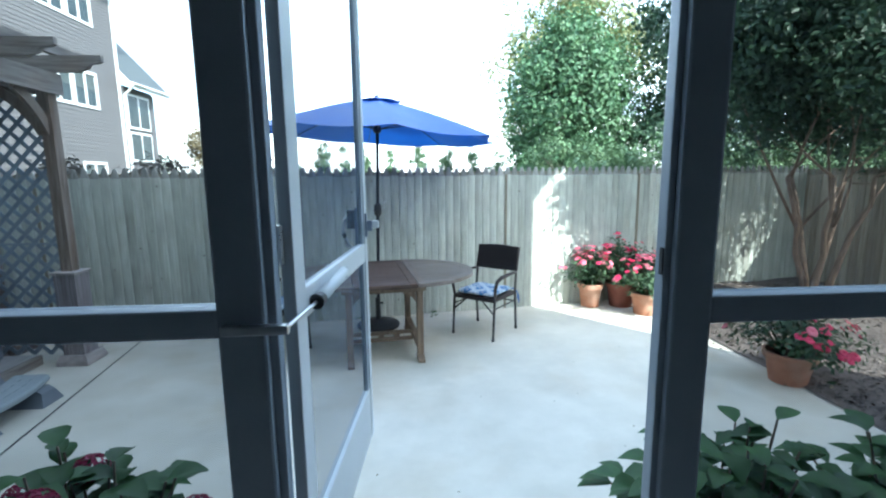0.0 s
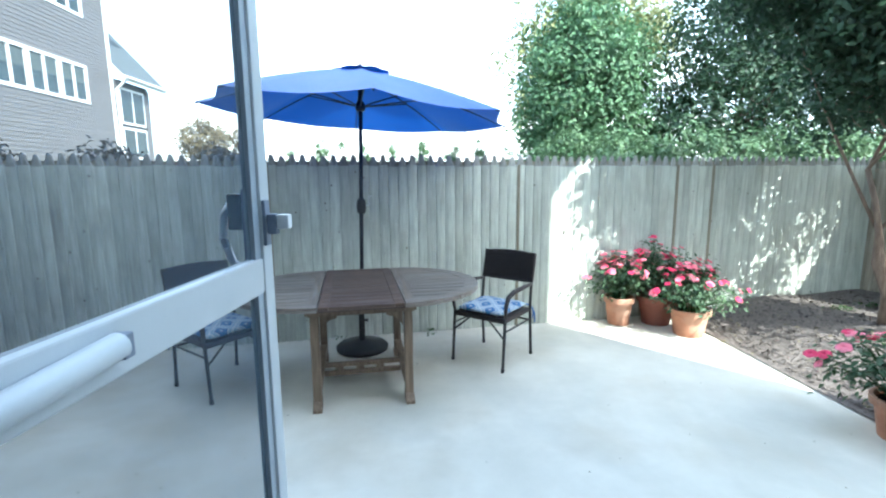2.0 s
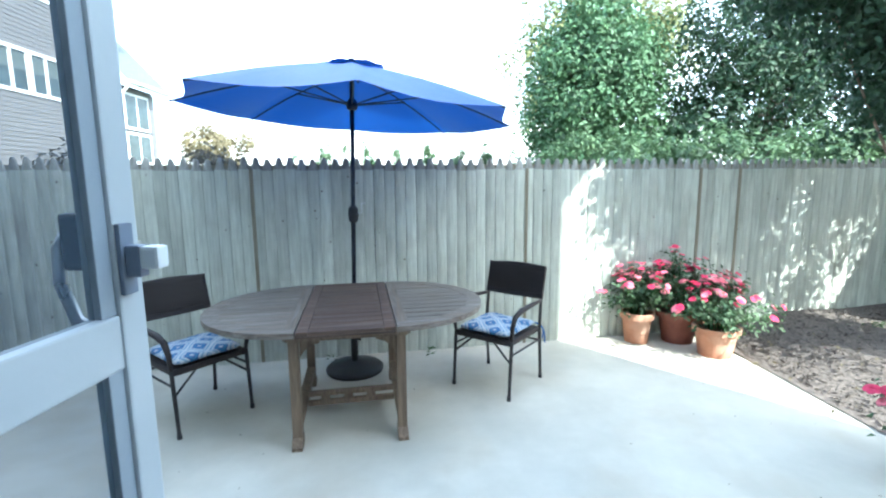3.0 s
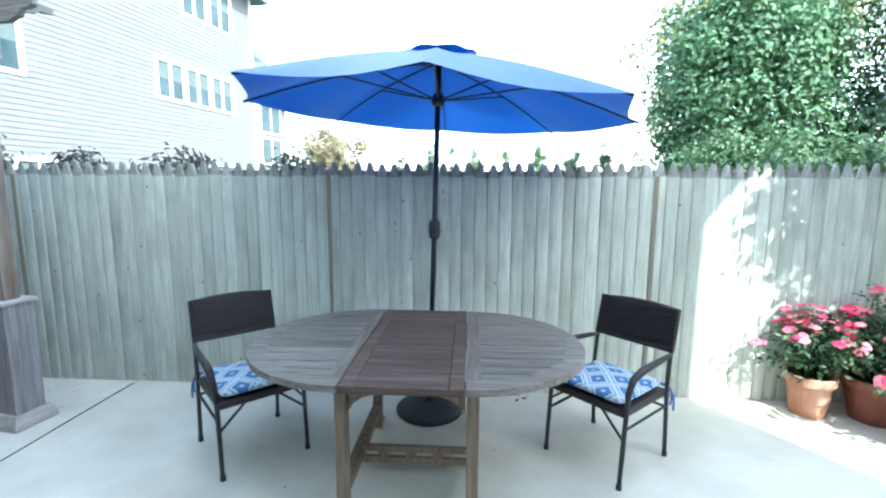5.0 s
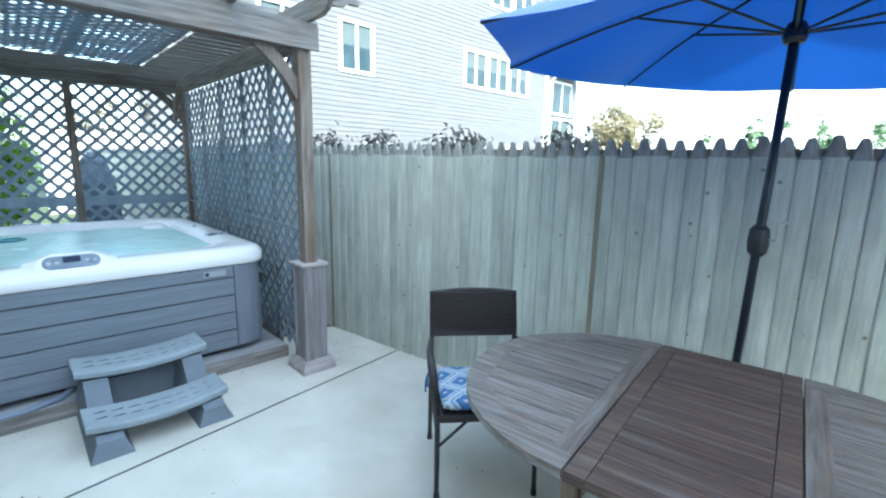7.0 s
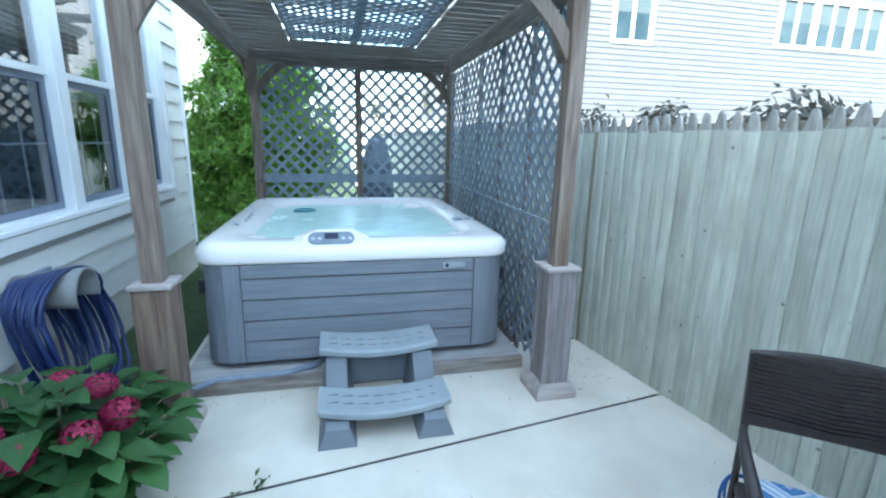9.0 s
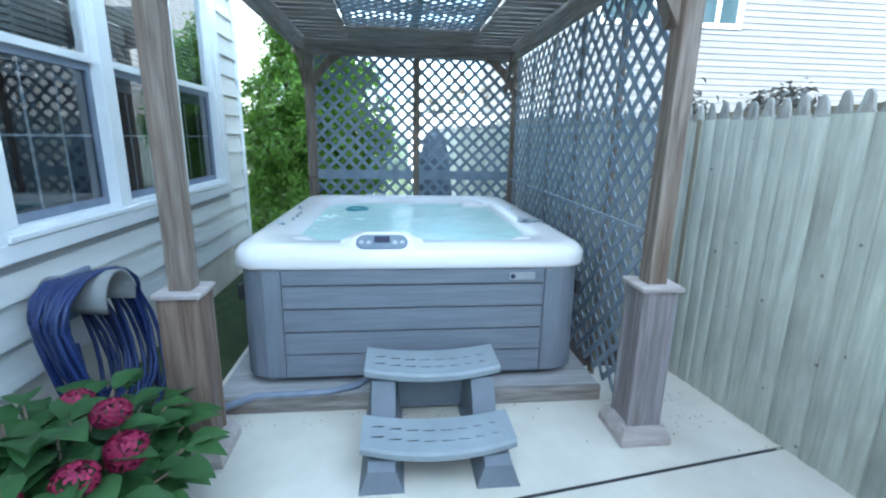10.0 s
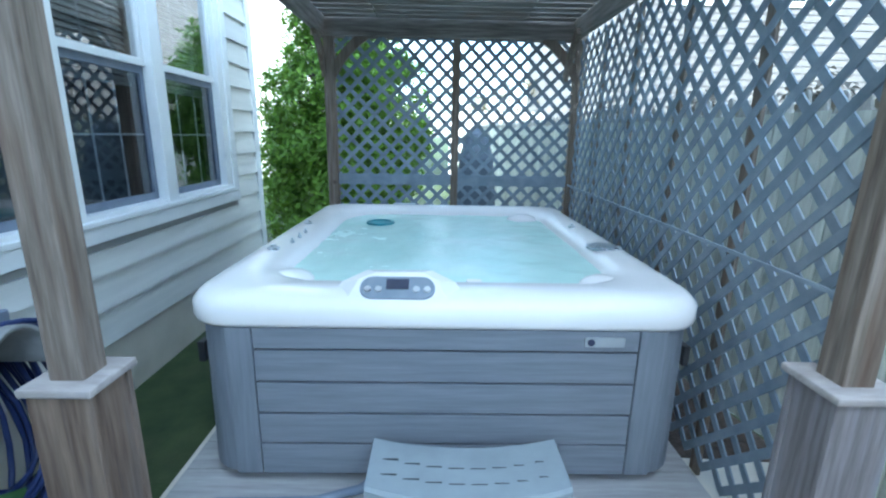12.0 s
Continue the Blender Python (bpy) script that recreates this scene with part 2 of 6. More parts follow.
M = {
    "concrete": mat("concrete", (0.55, 0.515, 0.44), (0.655, 0.615, 0.535), scale=2.2, rough=0.85, bump=0.12, fine=180, stain=(0.36, 0.355, 0.31), stain_scale=1.1, stain_amount=0.55, stain2=(0.46, 0.39, 0.29)),
    "grass": mat("grass", (0.018, 0.034, 0.011), (0.055, 0.08, 0.028), scale=5, rough=0.9, bump=0.5, fine=120, stain=(0.10, 0.085, 0.05), stain_scale=2),
    "soil": mat("soil", (0.035, 0.025, 0.02), (0.10, 0.075, 0.06), scale=30, rough=0.95, bump=0.8, fine=90),
    "mulch": mat("mulch", (0.05, 0.041, 0.037), (0.155, 0.13, 0.116), scale=40, rough=0.95, bump=0.6, fine=90, island=0.45),
    "picket": mat("picket", (0.42, 0.44, 0.385), (0.60, 0.625, 0.555), scale=5, stretch=(9, 9, 0.6), rough=0.8, bump=0.25, fine=30, rnd=0.15, stain=(0.25, 0.235, 0.18), stain_scale=2.0, stain_amount=0.45, stain2=(0.34, 0.33, 0.31), knots=6.0),
    "picket_tip": mat("picket_tip", (0.22, 0.215, 0.195), (0.42, 0.42, 0.39), scale=5, stretch=(9, 9, 2), rough=0.85, bump=0.25, fine=30, rnd=0.25),
    "brown_tip": mat("brown_tip", (0.15, 0.125, 0.095), (0.28, 0.24, 0.19), scale=5, stretch=(9, 9, 2), rough=0.85, bump=0.25, fine=30, rnd=0.25),
    "seam": mat("seam_wood", (0.19, 0.165, 0.12), (0.30, 0.265, 0.20), scale=5, stretch=(9, 9, 0.6), rough=0.8, bump=0.25, fine=30),
    "brown_fence": mat("brown_fence", (0.27, 0.225, 0.165), (0.44, 0.385, 0.30), scale=5, stretch=(9, 9, 0.6), rough=0.85, bump=0.25, fine=30, rnd=0.2),
    "grey_wood": mat("grey_wood", (0.11, 0.082, 0.063), (0.285, 0.236, 0.196), scale=4, stretch=(10, 10, 0.7), rough=0.8, bump=0.3, fine=25, stain=(0.13, 0.075, 0.045), stain_scale=2.2, stain_amount=0.7, along=True, knots=3.0),
    "grey_wood_y": mat("grey_wood_cross", (0.13, 0.113, 0.10), (0.34, 0.31, 0.285), scale=4, stretch=(10, 0.7, 10), rough=0.8, bump=0.3, fine=25, stain=(0.24, 0.15, 0.09), stain_scale=2.5, stain_amount=0.45),
    "grey_wood_x": mat("grey_wood_long", (0.13, 0.113, 0.10), (0.34, 0.31, 0.285), scale=4, stretch=(0.7, 10, 10), rough=0.8, bump=0.3, fine=25, stain=(0.24, 0.15, 0.09), stain_scale=2.5, stain_amount=0.45),
    "box_grey": mat("box_grey", (0.15, 0.125, 0.125), (0.30, 0.27, 0.275), scale=4, stretch=(10, 10, 0.7), rough=0.8, bump=0.3, fine=25, stain=(0.36, 0.36, 0.40), stain_scale=2.5, stain_amount=0.6, along=True, knots=3.0),
    "box_wood": mat("box_wood", (0.11, 0.072, 0.05), (0.255, 0.185, 0.14), scale=4, stretch=(10, 10, 0.7), rough=0.8, bump=0.3, fine=25, stain=(0.075, 0.045, 0.032), stain_scale=1.6, stain_amount=0.75, stain2=(0.26, 0.235, 0.225), along=True, knots=3.0),
    "cap_wood": mat("cap_wood", (0.30, 0.265, 0.25), (0.46, 0.41, 0.385), scale=5, stretch=(4, 1, 4), rough=0.8, bump=0.2, fine=30),
    "lattice": mat("lattice_paint", (0.18, 0.228, 0.285), (0.28, 0.33, 0.385), scale=9, rough=0.75, bump=0.1, fine=60, island=0.12, stain=(0.25, 0.21, 0.17), stain_scale=1.5, stain_amount=0.25),
    "white_trim": mat("white_trim", (0.72, 0.74, 0.74), (0.80, 0.81, 0.81), scale=3, rough=0.45, bump=0.03),
    "siding": mat("siding", (0.58, 0.58, 0.55), (0.66, 0.66, 0.625), scale=3, stretch=(0.4, 6, 6), rough=0.55, bump=0.06, fine=40, rnd=0.03),
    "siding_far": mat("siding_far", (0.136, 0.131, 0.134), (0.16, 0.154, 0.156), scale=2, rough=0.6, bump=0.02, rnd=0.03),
    "roof": mat("roof_shingle", (0.09, 0.10, 0.10), (0.17, 0.18, 0.18), scale=12, rough=0.9, bump=0.4, fine=60),
    "roof_pale": mat("roof_pale", (0.07, 0.085, 0.095), (0.115, 0.135, 0.145), scale=10, rough=0.9, bump=0.3, fine=60),
    # near-black: the dimness of unlit rooms is put into the wall colour
    "room_shade": mat("room_shade_wall", (0.035, 0.04, 0.052), (0.05, 0.056, 0.07), scale=2, rough=0.9, bump=0.0),
    "glass": glass_mat("glass", (0.86, 0.90, 0.91), 0.5, 0.2, 0.8),
    "screened_glass": glass_mat("screened_glass", (0.62, 0.66, 0.70), 0.5, 0.07, 0.34),
    "far_glass": mat("far_glass", (0.02, 0.035, 0.04), (0.05, 0.075, 0.085), scale=1.3, rough=0.12, bump=0.0, spec=0.35),
    "blind": mat("blind", (0.075, 0.095, 0.095), (0.10, 0.12, 0.12), scale=2, rough=0.7, bump=0.0),
    "slat": mat("blind_slat", (0.66, 0.67, 0.66), (0.74, 0.75, 0.74), scale=4, rough=0.5, bump=0.0),
    "screen": screen_mat("insect_screen", 0.47, (0.07, 0.098, 0.14)),
    "porch_paint": mat("porch_paint", (0.30, 0.34, 0.38), (0.36, 0.40, 0.44), scale=4, rough=0.42, bump=0.04, fine=70),
    "door_paint": mat("door_paint", (0.47, 0.50, 0.52), (0.54, 0.565, 0.58), scale=4, rough=0.38, bump=0.03, fine=70, spec=0.5),
    "porch_wall": mat("porch_wall", (0.30, 0.30, 0.29), (0.36, 0.36, 0.35), scale=3, rough=0.7, bump=0.04),
    "porch_floor": mat("porch_floor", (0.26, 0.25, 0.23), (0.36, 0.35, 0.33), scale=3, stretch=(8, 1, 8), rough=0.6, bump=0.1),
    "metal": mat("brushed_metal", (0.55, 0.56, 0.57), (0.68, 0.69, 0.70), scale=20, rough=0.3, metal=1.0, bump=0.0),
    "black": mat("black_plastic", (0.02, 0.02, 0.022), (0.035, 0.035, 0.04), scale=12, rough=0.45, bump=0.05),
    "wicker": mat("wicker", (0.018, 0.014, 0.015), (0.04, 0.03, 0.03), scale=40, rough=0.5, bump=0.2, fine=120),
    "wicker_rib": mat("wicker_rib", (0.022, 0.016, 0.017), (0.05, 0.036, 0.036), scale=40, rough=0.45, bump=0.1, fine=120, island=0.3),
    "chair_metal": mat("chair_metal", (0.02, 0.019, 0.02), (0.045, 0.04, 0.04), scale=15, rough=0.45, bump=0.05),
    "umbrella": mat("umbrella_cloth", (0.013, 0.082, 0.38), (0.018, 0.098, 0.44), scale=3, rough=0.5, bump=0.1, fine=300, sheet=0.22, spec=0.8),
    "umbrella_pole": mat("umbrella_pole", (0.02, 0.024, 0.032), (0.04, 0.046, 0.06), scale=8, rough=0.35, metal=0.4, bump=0.0),
    "teak": mat("teak", (0.07, 0.052, 0.042), (0.28, 0.238, 0.208), scale=5, stretch=(0.8, 14, 14), rough=0.40, bump=0.25, fine=24, rnd=0.2, stain=(0.36, 0.355, 0.35), stain_scale=3.0, stain_amount=0.55, stain2=(0.22, 0.125, 0.06), along=True),
    "teak_y": mat("teak_cross", (0.065, 0.05, 0.042), (0.21, 0.172, 0.145), scale=5, stretch=(14, 0.8, 14), rough=0.42, bump=0.25, fine=24, rnd=0.2, stain=(0.36, 0.355, 0.35), stain_scale=3.0, stain_amount=0.55, stain2=(0.22, 0.125, 0.06), along=True),
    "teak_red": mat("teak_red", (0.05, 0.032, 0.026), (0.135, 0.09, 0.07), scale=5, stretch=(0.8, 14, 14), rough=0.55, bump=0.2, fine=24, rnd=0.14, stain=(0.24, 0.20, 0.18), stain_scale=3.0, stain_amount=0.55, stain2=(0.23, 0.12, 0.055), along=True),
    "teak_leg": mat("teak_leg", (0.115, 0.08, 0.055), (0.27, 0.195, 0.135), scale=5, stretch=(10, 10, 0.7), rough=0.65, bump=0.2, fine=24, rnd=0.1, stain=(0.10, 0.07, 0.045), stain_scale=3.0),
    "terracotta": mat("terracotta", (0.34, 0.15, 0.09), (0.48, 0.235, 0.15), scale=7, rough=0.85, bump=0.15, fine=90, stain=(0.60, 0.46, 0.36), stain_scale=3.5, stain_amount=0.5),
    "dark_pot": mat("dark_pot", (0.17, 0.055, 0.04), (0.25, 0.09, 0.06), scale=7, rough=0.7, bump=0.12, fine=90),
    "spa_shell": mat("spa_shell", (0.80, 0.765, 0.75), (0.84, 0.81, 0.79), scale=2, rough=0.22, bump=0.0, spec=0.5),
    "spa_panel": mat("spa_panel", (0.15, 0.165, 0.195), (0.21, 0.225, 0.26), scale=5, stretch=(6, 0.6, 12), rough=0.6, bump=0.15, fine=40),
    "spa_corner": mat("spa_corner", (0.15, 0.165, 0.195), (0.215, 0.23, 0.265), scale=5, stretch=(9, 9, 0.6), rough=0.6, bump=0.15, fine=40),
    "spa_dark": mat("spa_dark", (0.03, 0.032, 0.036), (0.05, 0.052, 0.058), scale=8, rough=0.5, bump=0.05),
    "step_plastic": mat("step_plastic", (0.25, 0.282, 0.30), (0.31, 0.345, 0.36), scale=5, stretch=(1, 1, 1), rough=0.55, bump=0.1, fine=140),
    # tread plastic darkened: the shade under the steps is put into this colour
    "step_shaded": mat("step_shaded", (0.13, 0.15, 0.175), (0.18, 0.20, 0.23), scale=5, rough=0.6, bump=0.1, fine=140),
    "pad_wood": mat("pad_wood", (0.29, 0.285, 0.285), (0.46, 0.45, 0.445), scale=4, stretch=(8, 0.7, 8), rough=0.85, bump=0.25, fine=30, stain=(0.22, 0.18, 0.15), stain_scale=2.0, stain_amount=0.45),
    "hose_blue": mat("hose_blue", (0.012, 0.022, 0.085), (0.025, 0.04, 0.13), scale=9, rough=0.4, bump=0.05),
    "hose_grey": mat("hose_grey", (0.16, 0.19, 0.25), (0.22, 0.25, 0.31), scale=9, rough=0.45, bump=0.05),
    "reel": mat("reel_plastic", (0.20, 0.20, 0.20), (0.29, 0.29, 0.285), scale=6, rough=0.6, bump=0.1),
    "bark": mat("bark", (0.11, 0.075, 0.055), (0.27, 0.20, 0.15), scale=5, stretch=(5, 5, 1), rough=0.85, bump=0.35, fine=25),
    "bark_dark": mat("bark_dark", (0.05, 0.04, 0.032), (0.12, 0.10, 0.085), scale=6, stretch=(5, 5, 1), rough=0.9, bump=0.4, fine=25),
    "leaf_tree": leaf_mat("leaf_tree", (0.05, 0.115, 0.055), (0.125, 0.215, 0.105)),
    "leaf_dark": leaf_mat("leaf_dark", (0.024, 0.052, 0.03), (0.062, 0.11, 0.058)),
    "leaf_yellow": leaf_mat("leaf_yellow", (0.15, 0.18, 0.075), (0.30, 0.31, 0.14)),
    "leaf_myrtle": leaf_mat("leaf_myrtle", (0.024, 0.055, 0.032), (0.065, 0.115, 0.064)),
    "leaf_arbor": leaf_mat("leaf_arbor", (0.10, 0.20, 0.018), (0.23, 0.39, 0.055)),
    "leaf_hedge": leaf_mat("leaf_hedge", (0.062, 0.118, 0.06), (0.14, 0.215, 0.105)),
    "leaf_hydrangea": leaf_mat("leaf_hydrangea", (0.022, 0.066, 0.02), (0.065, 0.145, 0.042), island=0.2),
    "leaf_impatiens": leaf_mat("leaf_impatiens", (0.045, 0.09, 0.045), (0.12, 0.185, 0.095)),
    "leaf_bush": leaf_mat("leaf_bush", (0.15, 0.13, 0.075), (0.25, 0.21, 0.125)),
    "leaf_purple": leaf_mat("leaf_purple", (0.055, 0.06, 0.05), (0.13, 0.115, 0.10)),
    "petal_red": leaf_mat("petal_red", (0.52, 0.02, 0.075), (0.72, 0.06, 0.16), island=0.2),
    "petal_pink": leaf_mat("petal_pink", (0.72, 0.14, 0.22), (0.85, 0.30, 0.36), island=0.2),
    "petal_plum": leaf_mat("petal_plum", (0.24, 0.012, 0.055), (0.42, 0.04, 0.12), island=0.25),
    "white_far": mat("white_far", (0.72, 0.72, 0.70), (0.80, 0.80, 0.78), scale=0.3, rough=0.8, bump=0.0),
    "cover": mat("grill_cover", (0.07, 0.09, 0.12), (0.11, 0.135, 0.17), scale=4, rough=0.7, bump=0.3, fine=9),
    "panel_grey": mat("panel_grey", (0.20, 0.235, 0.28), (0.27, 0.305, 0.35), scale=10, rough=0.35, metal=0.2, bump=0.0),
    "badge": mat("badge", (0.42, 0.46, 0.50), (0.52, 0.55, 0.58), scale=8, rough=0.3, metal=0.6, bump=0.0),
    "display": mat("display", (0.02, 0.025, 0.05), (0.04, 0.045, 0.09), scale=8, rough=0.15, bump=0.0),
    "cushion_blue": mat("cushion_blue", (0.03, 0.10, 0.33), (0.06, 0.17, 0.45), scale=14, rough=0.9, bump=0.2, fine=300),
}


# ---- mesh helpers ----
def part(name, shape, material, parent=None, label="", smooth=False):
    """Links a bmesh (or a ready mesh) as ONE mesh object, under a thing or a part."""
    if isinstance(shape, bmesh.types.BMesh):
        me = bpy.data.meshes.new(name)
        shape.to_mesh(me)
        shape.free()
    else:
        me = shape
    if not me.materials:
        for m in material if isinstance(material, (list, tuple)) else [material]:
            me.materials.append(m)
    if smooth:
        me.polygons.foreach_set("use_smooth", [True] * len(me.polygons))
    ob = new(name, me)
    if parent:
        ob.parent = parent
    if label:
        ob["label"] = label
    return ob


def thing(name, label, category, m=None, group="", kind=""):
    ob = new(name)
    ob.empty_display_size = 0.1
    if m is not None:
        ob.matrix_basis = m
    return tagged(ob, label, category, group, kind)


def box(bm, x0, x1, y0, y1, z0, z1, bevel=0.0, m=None):
    v = bmesh.ops.create_cube(bm, size=1)["verts"]
    for w in v:
        w.co = Vector(((x0 + x1) / 2 + w.co.x * (x1 - x0), (y0 + y1) / 2 + w.co.y * (y1 - y0), (z0 + z1) / 2 + w.co.z * (z1 - z0)))
    if bevel:
        es = list({e for w in v for e in w.link_edges})
        r = bmesh.ops.bevel(bm, geom=es, offset=bevel, segments=2, affect="EDGES", profile=0.6)
        v = list({w for fc in r["faces"] for w in fc.verts} | {w for w in v if w.is_valid})
    if m is not None:
        bmesh.ops.transform(bm, matrix=m, verts=v)
    return bm


def a_box(x0, x1, y0, y1, z0, z1, bevel=0.0):
    return box(bmesh.new(), x0, x1, y0, y1, z0, z1, bevel)


def beam(bm, p, q, w, h, up=(0, 0, 1), bevel=0.0):
    """A bar of w x h from p to q."""
    p, q = Vector(p), Vector(q)
    d = q - p
    z = d.normalized()
    x = Vector(up).cross(z)
    if x.length < 1e-4:
        x = Vector((1, 0, 0))
    x.normalize()
    y = z.cross(x)
    m = Matrix((x, y, z)).transposed().to_4x4()
    m.translation = p
    return box(bm, -w / 2, w / 2, -h / 2, h / 2, 0, d.length, bevel, m)


def tube(bm, pts, radii, n=8, cap=True):
    """A round tube through pts; radii: one number or one a point."""
    pts = [Vector(p) for p in pts]
    if not hasattr(radii, "__len__"):
        radii = [radii] * len(pts)
    rings = []
    side = None
    for i, p in enumerate(pts):
        t = (pts[min(i + 1, len(pts) - 1)] - pts[max(i - 1, 0)]).normalized()
        if side is None:
            side = t.cross(Vector((0.31, 0.17, 0.93)))
            if side.length < 0.05:
                side = t.cross(Vector((1, 0, 0)))
        side = (side - t * side.dot(t)).normalized()
        other = t.cross(side)
        rings.append([bm.verts.new(p + radii[i] * (math.cos(a) * side + math.sin(a) * other)) for a in (2 * math.pi * k / n for k in range(n))])
    for a, b in zip(rings, rings[1:]):
        for k in range(n):
            bm.faces.new((a[k], a[(k + 1) % n], b[(k + 1) % n], b[k]))
    if cap:
        bm.faces.new(rings[0][::-1])
        bm.faces.new(rings[-1])
    return bm


def lathe(bm, profile, n=24, centre=(0, 0), caps=True):
    """A turned shape; profile: (radius, z) from the bottom up."""
    rings = [[bm.verts.new((centre[0] + r * math.cos(2 * math.pi * k / n), centre[1] + r * math.sin(2 * math.pi * k / n), z)) for k in range(n)] for r, z in profile]
    for a, b in zip(rings, rings[1:]):
        for k in range(n):
            bm.faces.new((a[k], a[(k + 1) % n], b[(k + 1) % n], b[k]))
    if caps:
        bm.faces.new(rings[0][::-1])
        bm.faces.new(rings[-1])
    return bm


def prism(bm, outline, z0, z1, m=None):
    """An outline in x, y drawn out from z0 to z1."""
    lo = [bm.verts.new((x, y, z0)) for x, y in outline]
    hi = [bm.verts.new((x, y, z1)) for x, y in outline]
    bm.faces.new(lo[::-1])
    bm.faces.new(hi)
    k = len(lo)
    for i in range(k):
        bm.faces.new((lo[i], lo[(i + 1) % k], hi[(i + 1) % k], hi[i]))
    if m is not None:
        bmesh.ops.transform(bm, matrix=m, verts=lo + hi)
    return bm


def bend(p, q, sag, n=8):
    p, q = Vector(p), Vector(q)
    return [p.lerp(q, i / n) + Vector(sag) * (4 * (i / n) * (1 - i / n)) for i in range(n + 1)]


def leaf_mesh(name, places, normals, size, long=1.6, curl=0.25, seed=1):
    """Many small folded leaves, each an island of four triangles."""
    r = np.random.default_rng(seed)
    k = len(places)
    nrm = normals + r.normal(0, 0.45, (k, 3))
    nrm /= np.linalg.norm(nrm, axis=1)[:, None]
    t = np.cross(nrm, r.normal(0, 1, (k, 3)))
    t /= np.linalg.norm(t, axis=1)[:, None] + 1e-9
    b = np.cross(nrm, t)
    s = (size * r.uniform(0.6, 1.25, k))[:, None]
    tip = places + t * s * long
    mid = places + t * s * long * 0.45
    vs = np.stack([places, mid + b * s * 0.42 + nrm * s * curl, tip - nrm * s * curl * 0.6, mid - b * s * 0.42 + nrm * s * curl], 1).reshape(-1, 3)
    base = (np.arange(k) * 4)[:, None]
    tri = np.concatenate([base + [0, 1, 2], base + [0, 2, 3]], 1).reshape(-1, 3)
    me = bpy.data.meshes.new(name)
    me.vertices.add(len(vs))
    me.vertices.foreach_set("co", vs.ravel().astype(np.float32))
    me.loops.add(tri.size)
    me.loops.foreach_set("vertex_index", tri.ravel().astype(np.int32))
    me.polygons.add(len(tri))
    me.polygons.foreach_set("loop_start", np.arange(0, tri.size, 3, dtype=np.int32))
    me.update()
    me.validate()
    return me


def clumps(blobs, count, clump, seed, shell=0.55, spread=0.5):
    """Places and outward directions of leaves, gathered in clumps over a few uneven ellipsoids."""
    r = np.random.default_rng(seed)
    places, normals = [], []
    vol = np.array([b[3] * b[4] * b[5] for b in blobs]) ** 0.67
    for (cx, cy, cz, rx, ry, rz), w in zip(blobs, vol / vol.sum()):
        k = max(1, int(count * w))
        heads = max(6, int(k / 45))
        d = r.normal(0, 1, (heads, 3))
        d /= np.linalg.norm(d, axis=1)[:, None]
        rad = r.uniform(shell, 1.05, heads)[:, None]
        hc = d * rad * np.array([rx, ry, rz])
        pick = r.integers(0, heads, k)
        off = r.normal(0, clump * spread, (k, 3))
        p = hc[pick] + off
        places.append(p + np.array([cx, cy, cz]))
        normals.append(off / (np.linalg.norm(off, axis=1)[:, None] + 1e-6) * 0.6 + d[pick] * 0.6 + np.array([0, 0, 0.35]))
    return np.concatenate(places), np.concatenate(normals)


# ---- fence line: 8.5 degrees off the house ----
FA = radians(8.5)
FDIR = Vector((math.cos(FA), math.sin(FA), 0))
F0 = Vector((0.0, 5.60, 0.0))


def on_fence(s, off=0.0, z=0.0):
    """s metres along the fence, off metres behind it."""
    return F0 + FDIR * s + Vector((-math.sin(FA), math.cos(FA), 0)) * off + Vector((0, 0, z))


# ---- ground, patio, beds ----
bm = bmesh.new()
bm.faces.new([bm.verts.new(p) for p in ((-600, -600, -0.03), (600, -600, -0.03), (600, 600, -0.03), (-600, 600, -0.03))])
tagged(part("ground", bm, M["grass"]), "short green grass and bare soil around the patio", "ground", kind="structure")

patio = thing("pavement", "pale cast concrete patio with one dark joint", "patio", kind="structure")


def joint_x(y):
    return -2.45 - 0.1545 * (y - 2.93)


fy = lambda x: 5.60 + 0.1495 * x
bm = bmesh.new()
prism(bm, [(joint_x(1.95) + 0.013, 1.95), (-1.6, 1.95), (-0.32, 1.75), (-0.30, 1.22), (0.80, 1.22), (0.82, 1.75), (3.15, 1.95),
           (3.16, 5.05), (2.98, fy(2.98)), (joint_x(5.18) + 0.013, fy(-2.8))], -0.12, 0.0)
part("slab", bm, M["concrete"], patio)
bm = bmesh.new()
prism(bm, [(-6.6, 2.03), (joint_x(2.03) - 0.013, 2.03), (joint_x(5.18) - 0.013, fy(-2.8)), (-3.7, fy(-3.7)), (-3.74, 4.465), (-6.6, 4.5)], -0.12, -0.004)
part("slab", bm, M["concrete"], patio)
bm = a_box(-2.95, -2.4, 1.96, 5.14, -0.10, -0.008)
part("joint_filler", bm, M["black"], patio, "dark gap between the slabs")

for name, (x0, x1, y0, y1, z) in {"flower_bed_left": (-2.45, -0.34, 1.28, 1.93, -0.005), "flower_bed_right": (0.84, 3.1, 1.28, 1.93, -0.005)}.items():
    bm = bmesh.new()
    bmesh.ops.create_grid(bm, x_segments=26, y_segments=8, size=0.5)
    for v in bm.verts:
        v.co = Vector(((x0 + x1) / 2 + v.co.x * (x1 - x0), (y0 + y1) / 2 + v.co.y * (y1 - y0), z + 0.02 * noise.noise(v.co * 9)))
    tagged(part("ground", bm, M["soil"]), "dark bare soil of a flower bed by the porch", "flower bed", kind="structure")


